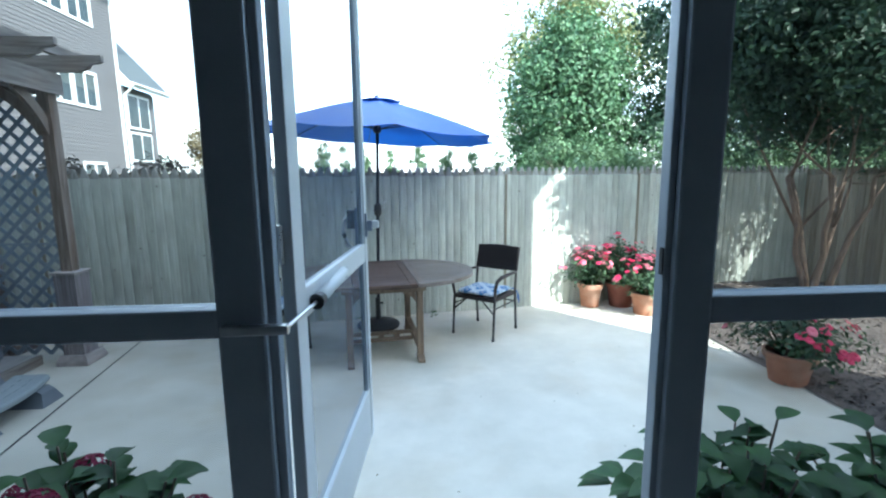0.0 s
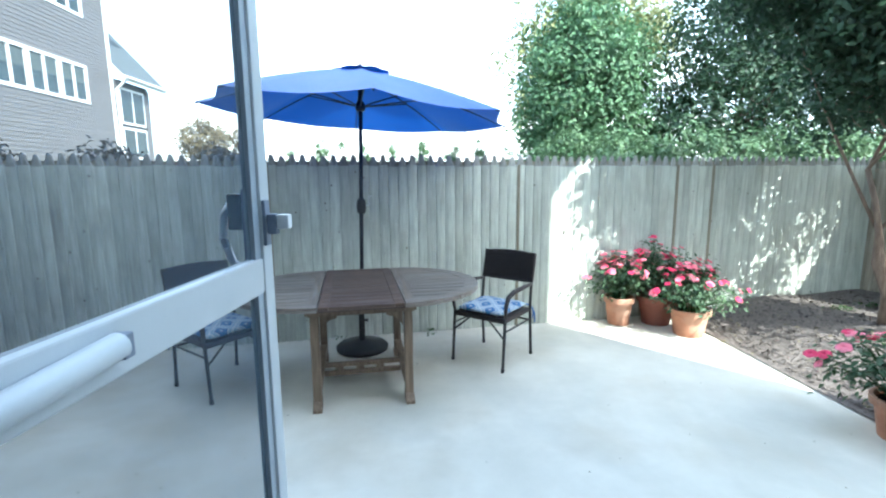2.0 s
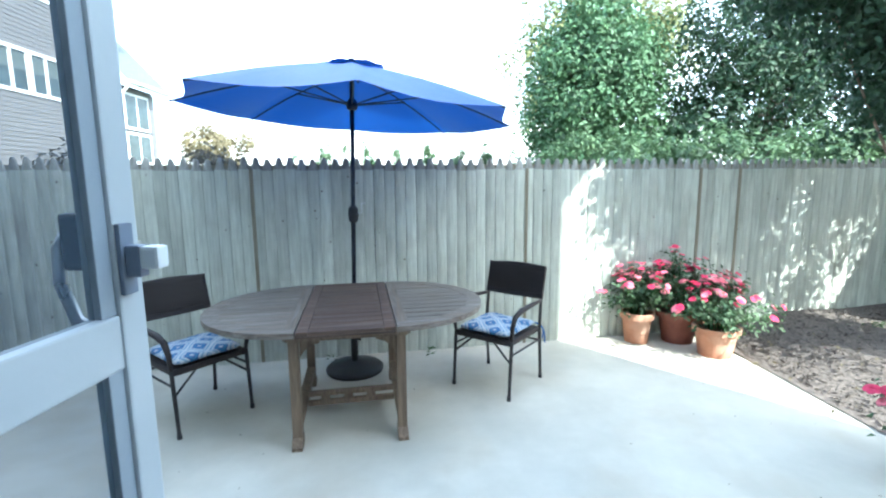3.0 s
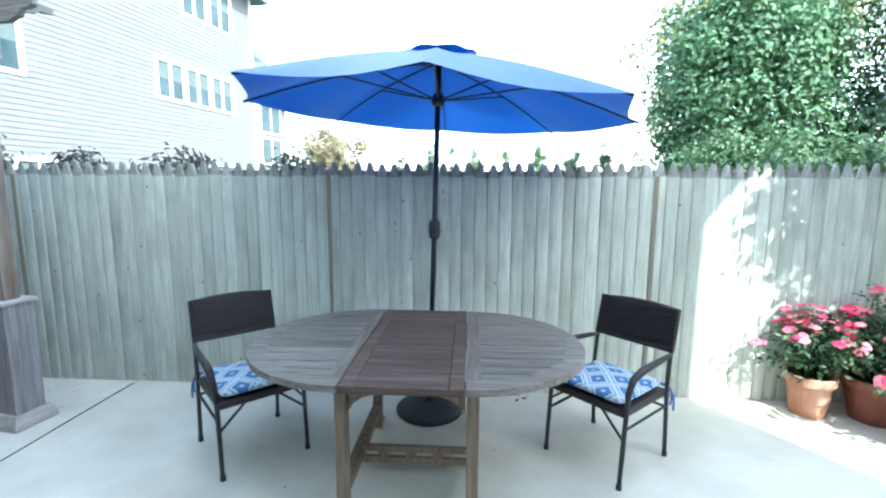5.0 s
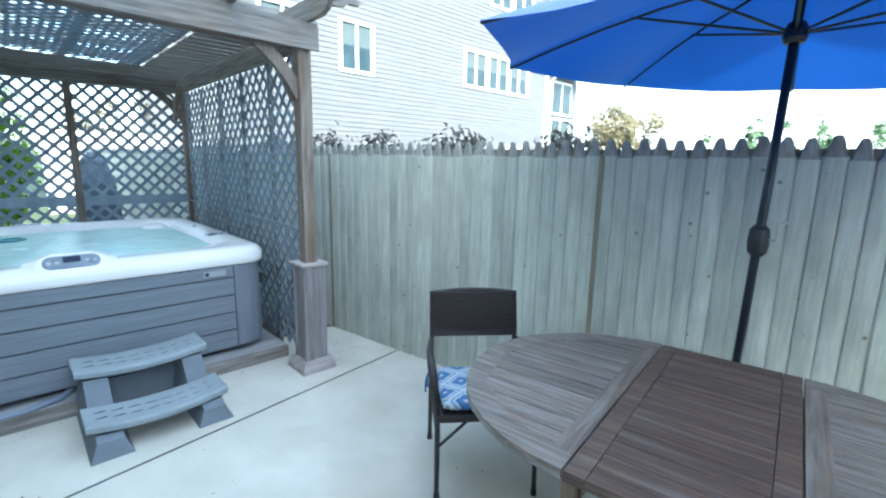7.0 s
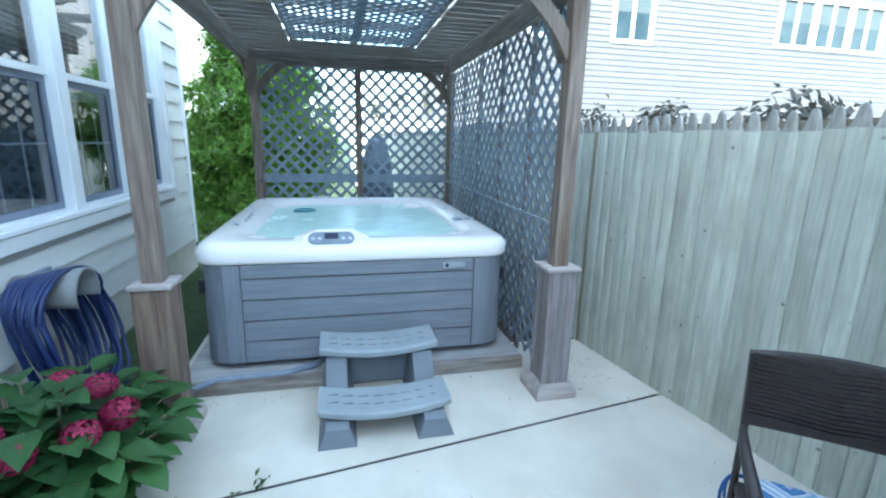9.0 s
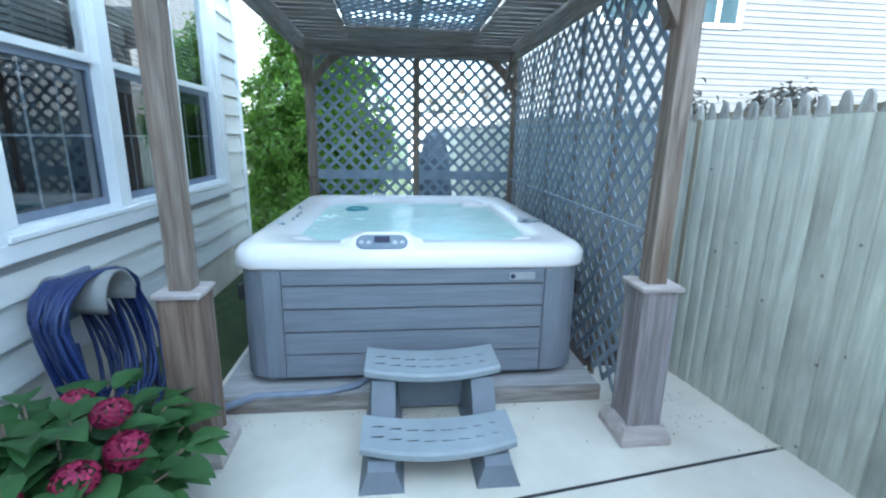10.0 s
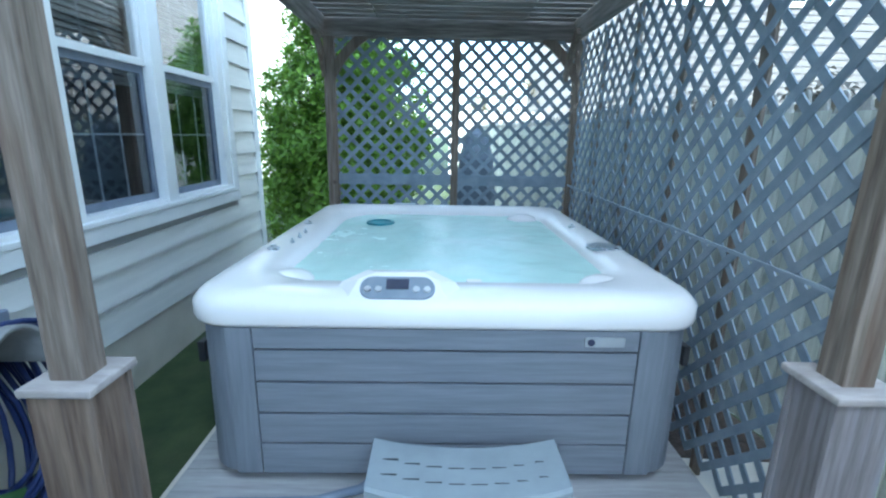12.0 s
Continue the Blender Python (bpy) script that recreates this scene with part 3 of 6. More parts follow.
bm = bmesh.new()
bm.faces.new([bm.verts.new(p) for p in ((-6.6, 4.51, -0.02), (-3.75, 4.475, -0.02), (-3.71, fy(-3.71), -0.02), (-6.6, fy(-6.6), -0.02))])
tagged(part("ground", bm, M["soil"]), "dark bare soil between the lattice and the fence", "soil", kind="structure")


def mulch_z(x, y):
    return 0.01 + 0.13 * min(1, max(0, (x - 3.2) / 1.4)) + 0.035 * noise.noise(Vector((x * 1.3, y * 1.3, 2))) * min(1, max(0, (x - 3.2) / 0.3))


bm = bmesh.new()
bmesh.ops.create_grid(bm, x_segments=60, y_segments=60, size=0.5)
for v in bm.verts:
    x, y = 3.125 + (v.co.x + 0.5) * 6.845, -0.5 + (v.co.y + 0.5) * 7.4
    v.co = Vector((x, y, mulch_z(x, y)))
bed = tagged(part("ground", bm, M["mulch"]), "planting bed covered with brown shredded bark mulch", "mulch bed", kind="structure")

r = np.random.default_rng(5)
k = 9000
px, py = 3.19 + 4.4 * r.uniform(0, 1, k) ** 1.4, r.uniform(1.6, 6.3, k)
pz = np.array([mulch_z(a, b) for a, b in zip(px, py)]) + 0.012
me = leaf_mesh("mulch_chips", np.stack([px, py, pz], 1), np.tile([0, 0, 1.2], (k, 1)), 0.022, long=2.4, curl=0.1, seed=6)
tagged(part("mulch_chips", me, M["mulch"]), "loose shredded bark chips lying on the planting bed", "mulch", kind="stuff")
k = 260
px, py = r.uniform(3.0, 6.5, k), r.uniform(2.2, 6.0, k)
pz = np.array([mulch_z(a, b) if a > 3.2 else 0.004 for a, b in zip(px, py)]) + 0.015
me = leaf_mesh("fallen_leaves", np.stack([px, py, pz], 1), np.tile([0, 0, 1.2], (k, 1)), 0.03, long=1.7, seed=7)
tagged(part("fallen_leaves", me, M["leaf_bush"]), "dry brown fallen leaves scattered on bed and patio edge", "leaves", kind="stuff")

# ---- neighbour's house ----
NX = -11.44
nb = thing("house", "three-storey neighbour house with pale grey lap siding and white windows", "house", pose(NX, 0, 0))
NW = [(9.93, 10.9, 4.2, 5.42, 2), (14.86, 15.92, 4.4, 5.5, 2), (16.1, 17.16, 4.4, 5.5, 2), (17.34, 18.4, 4.4, 5.5, 2),
      (16.12, 17.2, 7.32, 8.75, 2), (17.44, 18.52, 7.32, 8.75, 2), (7.7, 8.8, 4.2, 5.42, 2), (10.6, 11.6, 1.0, 2.15, 2), (17.36, 18.42, 1.2, 2.3, 2)]


def siding(parent, y0, y1, z0, z1, step, holes, material, axis, out, thick=0.02, name="board"):
    """Lapped boards, one above the other, each cut round the openings. axis: the way the wall runs; out: the side on which it is weathered."""
    z = z0
    while z < z1 - 1e-4:
        top = min(z + step, z1)
        pieces = [(y0, y1, z, top)]
        for h0, h1, hz0, hz1 in holes:
            cut = []
            for a, b, c, d in pieces:
                if hz0 >= d or hz1 <= c or h0 >= b or h1 <= a:
                    cut.append((a, b, c, d))
                    continue
                cut += [(a, h0, c, d), (h1, b, c, d), (max(a, h0), min(b, h1), c, hz0), (max(a, h0), min(b, h1), hz1, d)]
            pieces = [q for q in cut if q[1] - q[0] > 0.01 and q[3] - q[2] > 0.01]
        for a, b, c, d in pieces:
            bm = bmesh.new()
            foot = 0.006 + (thick - 0.006) * (top - c) / (top - z)
            head = 0.006 + (thick - 0.006) * (top - d) / (top - z)
            sec = [(0, c), (out * foot, c), (out * head, d + (0.01 if d == top else 0)), (0, d + (0.01 if d == top else 0))]
            rings = [[bm.verts.new((o, s_, zz) if axis == "y" else (s_, o, zz)) for o, zz in sec] for s_ in (a, b)]
            for i in range(4):
                bm.faces.new((rings[0][i], rings[0][(i + 1) % 4], rings[1][(i + 1) % 4], rings[1][i]))
            bm.faces.new(rings[0])
            bm.faces.new(rings[1][::-1])
            bmesh.ops.recalc_face_normals(bm, faces=bm.faces)
            part(name, bm, material, parent)
        z = top


NB_Y0, NB_Y1, NB_TOP = 6.7, 19.83, 9.1
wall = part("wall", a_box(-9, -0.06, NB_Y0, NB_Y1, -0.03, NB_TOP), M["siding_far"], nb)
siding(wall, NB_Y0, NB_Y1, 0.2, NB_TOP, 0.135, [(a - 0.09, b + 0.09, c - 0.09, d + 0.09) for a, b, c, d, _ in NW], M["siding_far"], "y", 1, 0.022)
for y0, y1, z0, z1, panes in NW:
    # near-black plate behind the panes, painted shade in place of a room
    win = part("window", a_box(-0.058, -0.03, y0, y1, z0, z1), M["room_shade"], nb)
    bm = bmesh.new()
    for a, b, c, d in ((y0 - 0.1, y0, z0 - 0.1, z1 + 0.1), (y1, y1 + 0.1, z0 - 0.1, z1 + 0.1), (y0, y1, z0 - 0.1, z0), (y0, y1, z1, z1 + 0.1)):
        box(bm, -0.05, 0.045, a, b, c, d)
    mid = (y0 + y1) / 2
    box(bm, -0.03, 0.035, mid - 0.035, mid + 0.035, z0, z1)
    part("window_frame", bm, M["white_trim"], win)
    for a, b in ((y0 + 0.02, mid - 0.055), (mid + 0.055, y1 - 0.02)):
        part("pane", a_box(-0.012, 0.0, a, b, z0 + 0.03, z1 - 0.03), M["far_glass"], win)
        part("blind", a_box(-0.008, 0.006, a + 0.02, b - 0.02, z0 + (z1 - z0) * 0.52, z1 - 0.04), M["blind"], win, "half-lowered pale blind")
part("corner_trim", a_box(-0.1, 0.05, NB_Y1 - 0.12, NB_Y1 + 0.03, 0, NB_TOP), M["white_trim"], nb)
bm = bmesh.new()
prism(bm, [(-9.6, NB_TOP - 0.05), (0.55, NB_TOP - 0.05), (0.55, NB_TOP + 0.12), (-4.5, NB_TOP + 3.0), (-9.6, NB_TOP + 0.12)], -NB_Y1 - 0.55, -NB_Y0 + 0.5, Matrix.Rotation(radians(90), 4, "X"))
part("roof", bm, M["roof"], nb)
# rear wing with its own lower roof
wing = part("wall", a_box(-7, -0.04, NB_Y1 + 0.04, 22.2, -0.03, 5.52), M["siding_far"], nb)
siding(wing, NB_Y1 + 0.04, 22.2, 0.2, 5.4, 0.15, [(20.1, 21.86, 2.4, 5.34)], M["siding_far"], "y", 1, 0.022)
bm = bmesh.new()
prism(bm, [(-2.6, 8.85), (0.44, 5.5), (0.44, 5.64), (-2.6, 9.0), (-6.4, 5.64), (-6.4, 5.5)], -22.7, -NB_Y1 - 0.04, Matrix.Rotation(radians(90), 4, "X"))
part("roof", bm, M["roof_pale"], nb, "sunlit grey roof of the rear wing")
part("fascia", a_box(0.44, 0.48, NB_Y1 + 0.04, 22.72, 5.42, 5.62), M["white_trim"], nb)
part("rake_board", beam(bmesh.new(), (0.46, NB_Y1 + 0.03, 5.56), (-2.6, NB_Y1 + 0.03, 8.93), 0.03, 0.2, up=(0, 1, 0)), M["white_trim"], nb)
part("gutter", tube(bmesh.new(), [(0.53, NB_Y1 + 0.05, 5.54), (0.53, 22.7, 5.54)], 0.05, 8), M["white_trim"], nb)
for z0, z1 in ((2.5, 3.72), (3.84, 5.25)):
    win = part("window", a_box(-0.02, 0.03, 20.18, 21.78, z0, z1), M["white_trim"], nb)
    for a in (20.27, 21.03):
        part("pane", a_box(0.032, 0.04, a, a + 0.66, z0 + 0.09, z1 - 0.09), M["far_glass"], win)
bm = tube(bmesh.new(), [(0.5, NB_Y1 + 0.16, 5.5), (0.3, NB_Y1 + 0.15, 5.3), (0.09, NB_Y1 + 0.13, 5.1), (0.09, NB_Y1 + 0.13, 0.2)], 0.05, 8)
part("downpipe", bm, M["white_trim"], nb)

# ---- own house: wall with the triple window, upper storey, porch ----
HY, HX0, HX1, HTOP = 1.33, -6.65, 5.5, 6.9
W3 = [(-4.06, -3.24), (-4.95, -4.19), (-5.88, -5.08)]
WZ0, WZ1 = 1.10, 2.98
hole = (-5.98, -3.14, 1.02, 3.06)
house_wall = thing("wall_north", "white lap-sided house wall beside the hot tub", "wall", kind="structure")
for b in ((HX0, hole[0], HY - 0.2, HY, -0.03, 6.9), (hole[1], -2.3, HY - 0.2, HY, -0.03, 6.9), (hole[0], hole[1], HY - 0.2, HY, -0.03, hole[2]), (hole[0], hole[1], HY - 0.2, HY, hole[3], 6.9)):
    part("wall_core", a_box(*b), M["porch_wall"], house_wall)
bm_off = house_wall
bm_off.matrix_basis = pose(0, HY, 0)
for ch in bm_off.children:
    ch.matrix_parent_inverse = pose(0, -HY, 0)
siding(house_wall, HX0 + 0.08, -2.3, 0.36, 6.7, 0.2, [(hole[0] - 0.11, hole[1] + 0.11, hole[2] - 0.13, hole[3] + 0.13)], M["siding"], "x", 1, 0.036)
part("foundation", a_box(HX0, -2.3, 0.001, 0.012, -0.03, 0.36), M["concrete"], house_wall)
part("corner_trim", a_box(HX0 - 0.03, HX0 + 0.08, -0.1, 0.035, 0.3, 6.8), M["white_trim"], house_wall)

win = thing("window_1", "white triple sash window with thin glazing bars and dark panes", "window", pose(0, HY, 0), kind="structure")
bm = bmesh.new()
x0, x1 = hole[0], hole[1]
for b in ((x0 - 0.1, x0, -0.04, 0.045, WZ0 - 0.16, WZ1 + 0.18), (x1, x1 + 0.1, -0.04, 0.045, WZ0 - 0.16, WZ1 + 0.18), (x0, x1, -0.04, 0.045, WZ1 + 0.08, WZ1 + 0.18)):
    box(bm, *b, 0.006)
part("window_frame", bm, M["white_trim"], win)
bm = box(bmesh.new(), x0 - 0.1, x1 + 0.1, -0.04, 0.05, WZ0 - 0.155, WZ0 - 0.065, 0.006)
box(bm, x0, x1, -0.1, 0.06, WZ0 - 0.06, WZ0 - 0.03, 0.004)
part("window_sill", bm, M["white_trim"], win)
for a, b, z0, z1 in ((x0, W3[2][0] - 0.002, WZ0, WZ1 + 0.08), (W3[0][1] + 0.002, x1, WZ0, WZ1 + 0.08), (x0, x1, WZ0 - 0.029, WZ0 - 0.002)):
    part("jamb", a_box(a, b, -0.07, 0.03, z0, z1, 0.003), M["white_trim"], win)
for i in (0, 1):
    part("mullion", box(bmesh.new(), W3[i + 1][1] + 0.002, W3[i][0] - 0.002, -0.06, 0.04, WZ0 - 0.03, WZ1 + 0.08, 0.005), M["white_trim"], win)
for a, b in W3:
    for lo, hi, off in ((WZ0, 1.955, -0.045), (1.955, WZ1, -0.025)):
        sash = bmesh.new()
        fw = 0.035
        for q in ((a, a + fw, lo, hi), (b - fw, b, lo, hi), (a + fw, b - fw, lo, lo + fw + 0.01), (a + fw, b - fw, hi - fw - 0.01, hi)):
            box(sash, q[0], q[1], off - 0.012, off + 0.016, q[2], q[3])
        sash = part("sash", sash, M["hose_grey"] if lo == WZ0 else M["white_trim"], win, "dark screen frame over the lower sash" if lo == WZ0 else "")
        pane = part("pane", a_box(a + fw, b - fw, off - 0.004, off, lo + fw, hi - fw), M["screened_glass" if lo == WZ0 else "glass"], sash)
        pane.visible_shadow = False
        bars = bmesh.new()
        for j in (1, 2):
            xx = a + fw + (b - a - 2 * fw) * j / 3
            box(bars, xx - 0.0065, xx + 0.0065, off - 0.012, off - 0.006, lo + fw, hi - fw)
        zz = (lo + hi) / 2
        box(bars, a + fw, b - fw, off - 0.0125, off - 0.0055, zz - 0.0065, zz + 0.0065)
        part("glazing_bar", bars, M["white_trim"], sash)

# slatted blinds drawn down to the meeting rail
slat = a_box(-0.5, 0.5, -0.019, 0.019, -0.0012, 0.0012)
slat_mesh = bpy.data.meshes.new("slat")
slat.to_mesh(slat_mesh)
slat.free()
slat_mesh.materials.append(M["slat"])
for a, b in W3:
    blind = thing("window_blind", "white slatted blind drawn half down behind the window", "blind", pose((a + b) / 2, HY - 0.115, 0), "blinds in the triple window")
    part("head_rail", a_box(-(b - a) / 2 + 0.02, (b - a) / 2 - 0.02, -0.025, 0.025, 2.98, 3.02, 0.004), M["slat"], blind)
    part("bottom_rail", a_box(-(b - a) / 2 + 0.03, (b - a) / 2 - 0.03, -0.02, 0.02, 1.83, 1.85, 0.004), M["slat"], blind)
    for k in range(30):
        ob = new("slat", slat_mesh)
        ob.parent = blind
        ob.matrix_basis = pose(0, 0, 1.87 + 0.0375 * k, -58) @ Matrix.Diagonal((b - a - 0.06, 1, 1, 1))
    for x in (-0.28, 0.28):
        part("cord", tube(bmesh.new(), [(x, 0.022, 1.87), (x, 0.022, 2.98)], 0.0012, 4), M["slat"], blind)

# closed dark room behind the window, shade painted on its walls, porch beside it
PX0, PX1, PF, PC = -2.15, 2.6, 0.45, 2.75
for nm, b, m_ in (("floor", (HX0, PX0 - 0.1, -3.0, HY - 0.2, 0.40, 0.45), "porch_floor"), ("wall_west", (HX0, HX0 + 0.2, -7.0, HY - 0.2, -0.03, HTOP), "room_shade"),
                  ("wall_south", (HX0, HX1, -7.2, -7.0, -0.03, HTOP), "room_shade"), ("wall_inner", (HX0 + 0.2, HX1, -3.2, -3.0, -0.03, PC + 0.1), "room_shade"),
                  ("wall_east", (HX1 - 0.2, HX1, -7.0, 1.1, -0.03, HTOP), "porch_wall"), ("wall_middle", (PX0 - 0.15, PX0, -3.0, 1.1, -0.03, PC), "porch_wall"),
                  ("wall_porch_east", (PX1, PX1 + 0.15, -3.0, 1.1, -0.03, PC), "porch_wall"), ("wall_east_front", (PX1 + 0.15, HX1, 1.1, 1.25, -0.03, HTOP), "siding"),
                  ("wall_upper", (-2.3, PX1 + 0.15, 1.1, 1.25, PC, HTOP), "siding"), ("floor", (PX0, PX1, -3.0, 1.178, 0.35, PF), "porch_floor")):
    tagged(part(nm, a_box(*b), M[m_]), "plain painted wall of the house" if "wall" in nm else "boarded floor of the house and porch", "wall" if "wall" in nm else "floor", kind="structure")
for x0, x1 in ((HX0 + 0.2, PX0 - 0.15), (PX0, PX1)):
    tagged(part("ceiling", a_box(x0, x1, -3.0, 1.1, PC + 0.02, PC + 0.1), M["porch_wall"]), "plain painted ceiling", "ceiling", kind="structure")
bm = bmesh.new()
prism(bm, [(-7.6, HTOP), (1.6, HTOP), (1.6, HTOP + 0.2), (-3, HTOP + 2.6), (-7.6, HTOP + 0.2)], HX0 - 0.4, HX1 + 0.4, Matrix(((0, 0, 1, 0), (1, 0, 0, 0), (0, 1, 0, 0), (0, 0, 0, 1))))
tagged(part("roof", bm, M["roof"]), "grey shingle roof of the house with overhanging eaves", "roof", kind="structure")

# screened porch front
porch = thing("porch_screen_wall", "dark grey painted timber frame of a screened porch", "screen wall", kind="structure")
for x0, x1 in ((-0.33, -0.222), (0.722, 0.823), (PX0, PX0 + 0.12), (PX1 - 0.12, PX1)):
    part("post", a_box(x0, x1, 1.19, 1.27, 0.33, PC, 0.008), M["porch_paint"], porch)
part("door_stop", a_box(-0.222, -0.2, 1.205, 1.245, PF, 2.55, 0.004), M["porch_paint"], porch)
part("door_stop", a_box(0.704, 0.722, 1.205, 1.245, PF, 2.55, 0.004), M["porch_paint"], porch)
part("header", a_box(-0.222, 0.722, 1.19, 1.27, 2.56, PC), M["porch_paint"], porch)
part("threshold", a_box(-0.222, 0.71, 1.18, 1.30, 0.42, PF + 0.012, 0.006), M["metal"], porch)
for x0, x1 in ((PX0 + 0.12, -0.33), (0.823, PX1 - 0.12)):
    part("rail", a_box(x0, x1, 1.195, 1.265, 1.295, 1.363, 0.006), M["porch_paint"], porch)
    part("sill_rail", a_box(x0, x1, 1.19, 1.27, 0.33, 0.47, 0.006), M["porch_paint"], porch)
    part("head_rail", a_box(x0, x1, 1.19, 1.27, 2.6, PC, 0.006), M["porch_paint"], porch)
    part("skirt", a_box(x0, x1, 1.2, 1.25, -0.03, 0.328), M["siding"], porch)
    for z0, z1 in ((0.47, 1.295), (1.363, 2.6)):
        bm = bmesh.new()
        bm.faces.new([bm.verts.new(p) for p in ((x0, 1.235, z0), (x1, 1.235, z0), (x1, 1.235, z1), (x0, 1.235, z1))])
        part("insect_screen", bm, M["screen"], porch, "fine dark insect mesh")
part("strike_plate", a_box(0.7005, 0.7038, 1.207, 1.222, 1.415, 1.48, 0.001), M["black"], porch, "black latch strike")
bm = box(bmesh.new(), -0.24, 0.72, 1.302, 1.64, -0.03, 0.20, 0.012)
tagged(part("door_step", bm, M["concrete"]), "low concrete step below the porch door", "step")

# open screen door, hinged at the left post
DH = Vector((-0.183, 1.25, 0))
DA = 85.2
door = thing("door_1", "white screen door standing wide open with a pneumatic closer", "screen door", pose(DH.x, DH.y, 0, 0, 0, DA), kind="structure")
DW, DZ0, DZ1 = 0.93, 0.48, 2.52
for b in ((0, 0.075, DZ0, DZ1), (DW - 0.048, DW, DZ0, DZ1)):
    part("stile", a_box(b[0], b[1], -0.016, 0.016, b[2], b[3], 0.004), M["door_paint"], door)
for z0, z1 in ((0.72, 1.30), (1.378, DZ1 - 0.09)):
    for x0, x1 in ((0.075, 0.093), (DW - 0.075, DW - 0.048)):
        part("screen_frame", a_box(x0, x1, -0.01, 0.01, z0, z1, 0.002), M["porch_paint"], door, "dark grey frame of the screen insert")
part("middle_rail", a_box(0.075, DW - 0.048, -0.014, 0.014, 1.30, 1.378, 0.004), M["door_paint"], door)
part("bottom_rail", a_box(0.075, DW - 0.048, -0.014, 0.014, DZ0, 0.72, 0.004), M["door_paint"], door)
part("top_rail", a_box(0.075, DW - 0.048, -0.014, 0.014, DZ1 - 0.09, DZ1, 0.004), M["door_paint"], door)
for z0, z1 in ((0.72, 1.30), (1.378, DZ1 - 0.09)):
    bm = bmesh.new()
    bm.faces.new([bm.verts.new(p) for p in ((0.075, 0, z0), (DW - 0.075, 0, z0), (DW - 0.075, 0, z1), (0.075, 0, z1))])
    part("insect_screen", bm, M["screen"], door, "fine dark insect mesh")
inside = part("door_handle", a_box(DW - 0.046, DW - 0.02, -0.024, -0.0165, 1.405, 1.505, 0.002), M["hose_grey"], door, "grey inner latch plate")
part("latch_neck", a_box(DW - 0.042, DW - 0.024, -0.046, -0.0245, 1.43, 1.475, 0.003), M["hose_grey"], inside)
part("latch_button", a_box(DW - 0.044, DW - 0.02, -0.074, -0.0465, 1.442, 1.474, 0.005), M["white_trim"], inside, "pale push button")
outside = part("door_handle", a_box(DW - 0.052, DW - 0.02, 0.0165, 0.026, 1.34, 1.53, 0.003), M["hose_grey"], door, "outer pull handle")
part("pull_mount", a_box(DW - 0.05, DW - 0.022, 0.0265, 0.06, 1.44, 1.52, 0.006), M["spa_dark"], outside)
part("pull_bar", tube(bmesh.new(), [(DW - 0.036, 0.055, 1.50), (DW - 0.036, 0.075, 1.47), (DW - 0.036, 0.078, 1.42), (DW - 0.036, 0.06, 1.365), (DW - 0.036, 0.028, 1.35)], 0.009, 8), M["metal"], outside, smooth=True)
part("latch_bolt", a_box(DW, DW + 0.016, -0.008, 0.008, 1.455, 1.475), M["metal"], door)
for z in (0.75, 1.5, 2.3):
    part("hinge", tube(bmesh.new(), [(-0.006, 0.012, z - 0.045), (-0.006, 0.012, z + 0.045)], 0.008, 8), M["metal"], door)

# closer: bracket on the post, rod, cylinder along the middle rail
closer = thing("door_closer", "silver pneumatic door closer with a black end cap", "door closer")
part("bracket", a_box(-0.315, -0.168, 1.166, 1.1885, 1.309, 1.331, 0.003), M["metal"], closer)
p_in, p_ball, p_end = Vector((-0.176, 1.178, 1.321)), Vector((-0.141, 1.375, 1.333)), Vector((-0.119, 1.67, 1.348))
part("rod", tube(bmesh.new(), [p_in, p_ball], 0.005, 8), M["metal"], closer)
part("cylinder", tube(bmesh.new(), [p_ball, p_end], 0.017, 16), M["door_paint"], closer, smooth=True)
part("end_cap", tube(bmesh.new(), [p_ball + Vector((-0.003, -0.02, 0)), p_ball + Vector((0.001, 0.012, 0))], [0.021, 0.0205], 16), M["black"], closer, "black ribbed cap")
part("end_bracket", a_box(-0.131, -0.108, 1.665, 1.685, 1.33, 1.362, 0.003), M["hose_grey"], closer)


# ---- pergola ----
GX0, GX1, GY0, GY1 = -6.22, -3.0, 2.185, 4.45
GB0, GB1 = 2.232, 4.515
pergola = thing("pergola", "weathered grey timber pergola with lattice walls over the hot tub", "pergola")
for x, y in ((GX1, GY0), (GX1, GY1)):
    part("post", a_box(x - 0.048, x + 0.048, y - 0.048, y + 0.048, 0.8, 2.56, 0.005), M["grey_wood"], pergola)
    bw, cw = (0.078, 0.102) if y == GY0 else (0.082, 0.11)
    box_ = part("post_box", a_box(x - bw, x + bw, y - bw, y + bw, 0.03, 0.835, 0.006), M["box_wood" if y == GY0 else "box_grey"], pergola)
    bm = bmesh.new()
    for s in (-1, 1):
        box(bm, x + s * bw - 0.01, x + s * bw + 0.01, y - bw - 0.01, y + bw + 0.01, 0.03, 0.834, 0.003)
    part("corner_board", bm, M["box_wood" if y == GY0 else "box_grey"], box_)
    part("post_cap", a_box(x - cw, x + cw, y - cw, y + cw, 0.836, 0.862, 0.008), M["cap_wood"], box_, "flat square cap")
    bm = bmesh.new()
    bmesh.ops.create_cone(bm, cap_ends=True, segments=4, radius1=0.135 * 1.414, radius2=0.115 * 1.414, depth=0.05,
                          matrix=Matrix.Translation((x, y, 0.065)) @ Matrix.Rotation(radians(45), 4, "Z"))
    box(bm, x - 0.138, x + 0.138, y - 0.138, y + 0.138, -0.004, 0.0405, 0.004)
    part("post_base", bm, M["cap_wood"], box_)
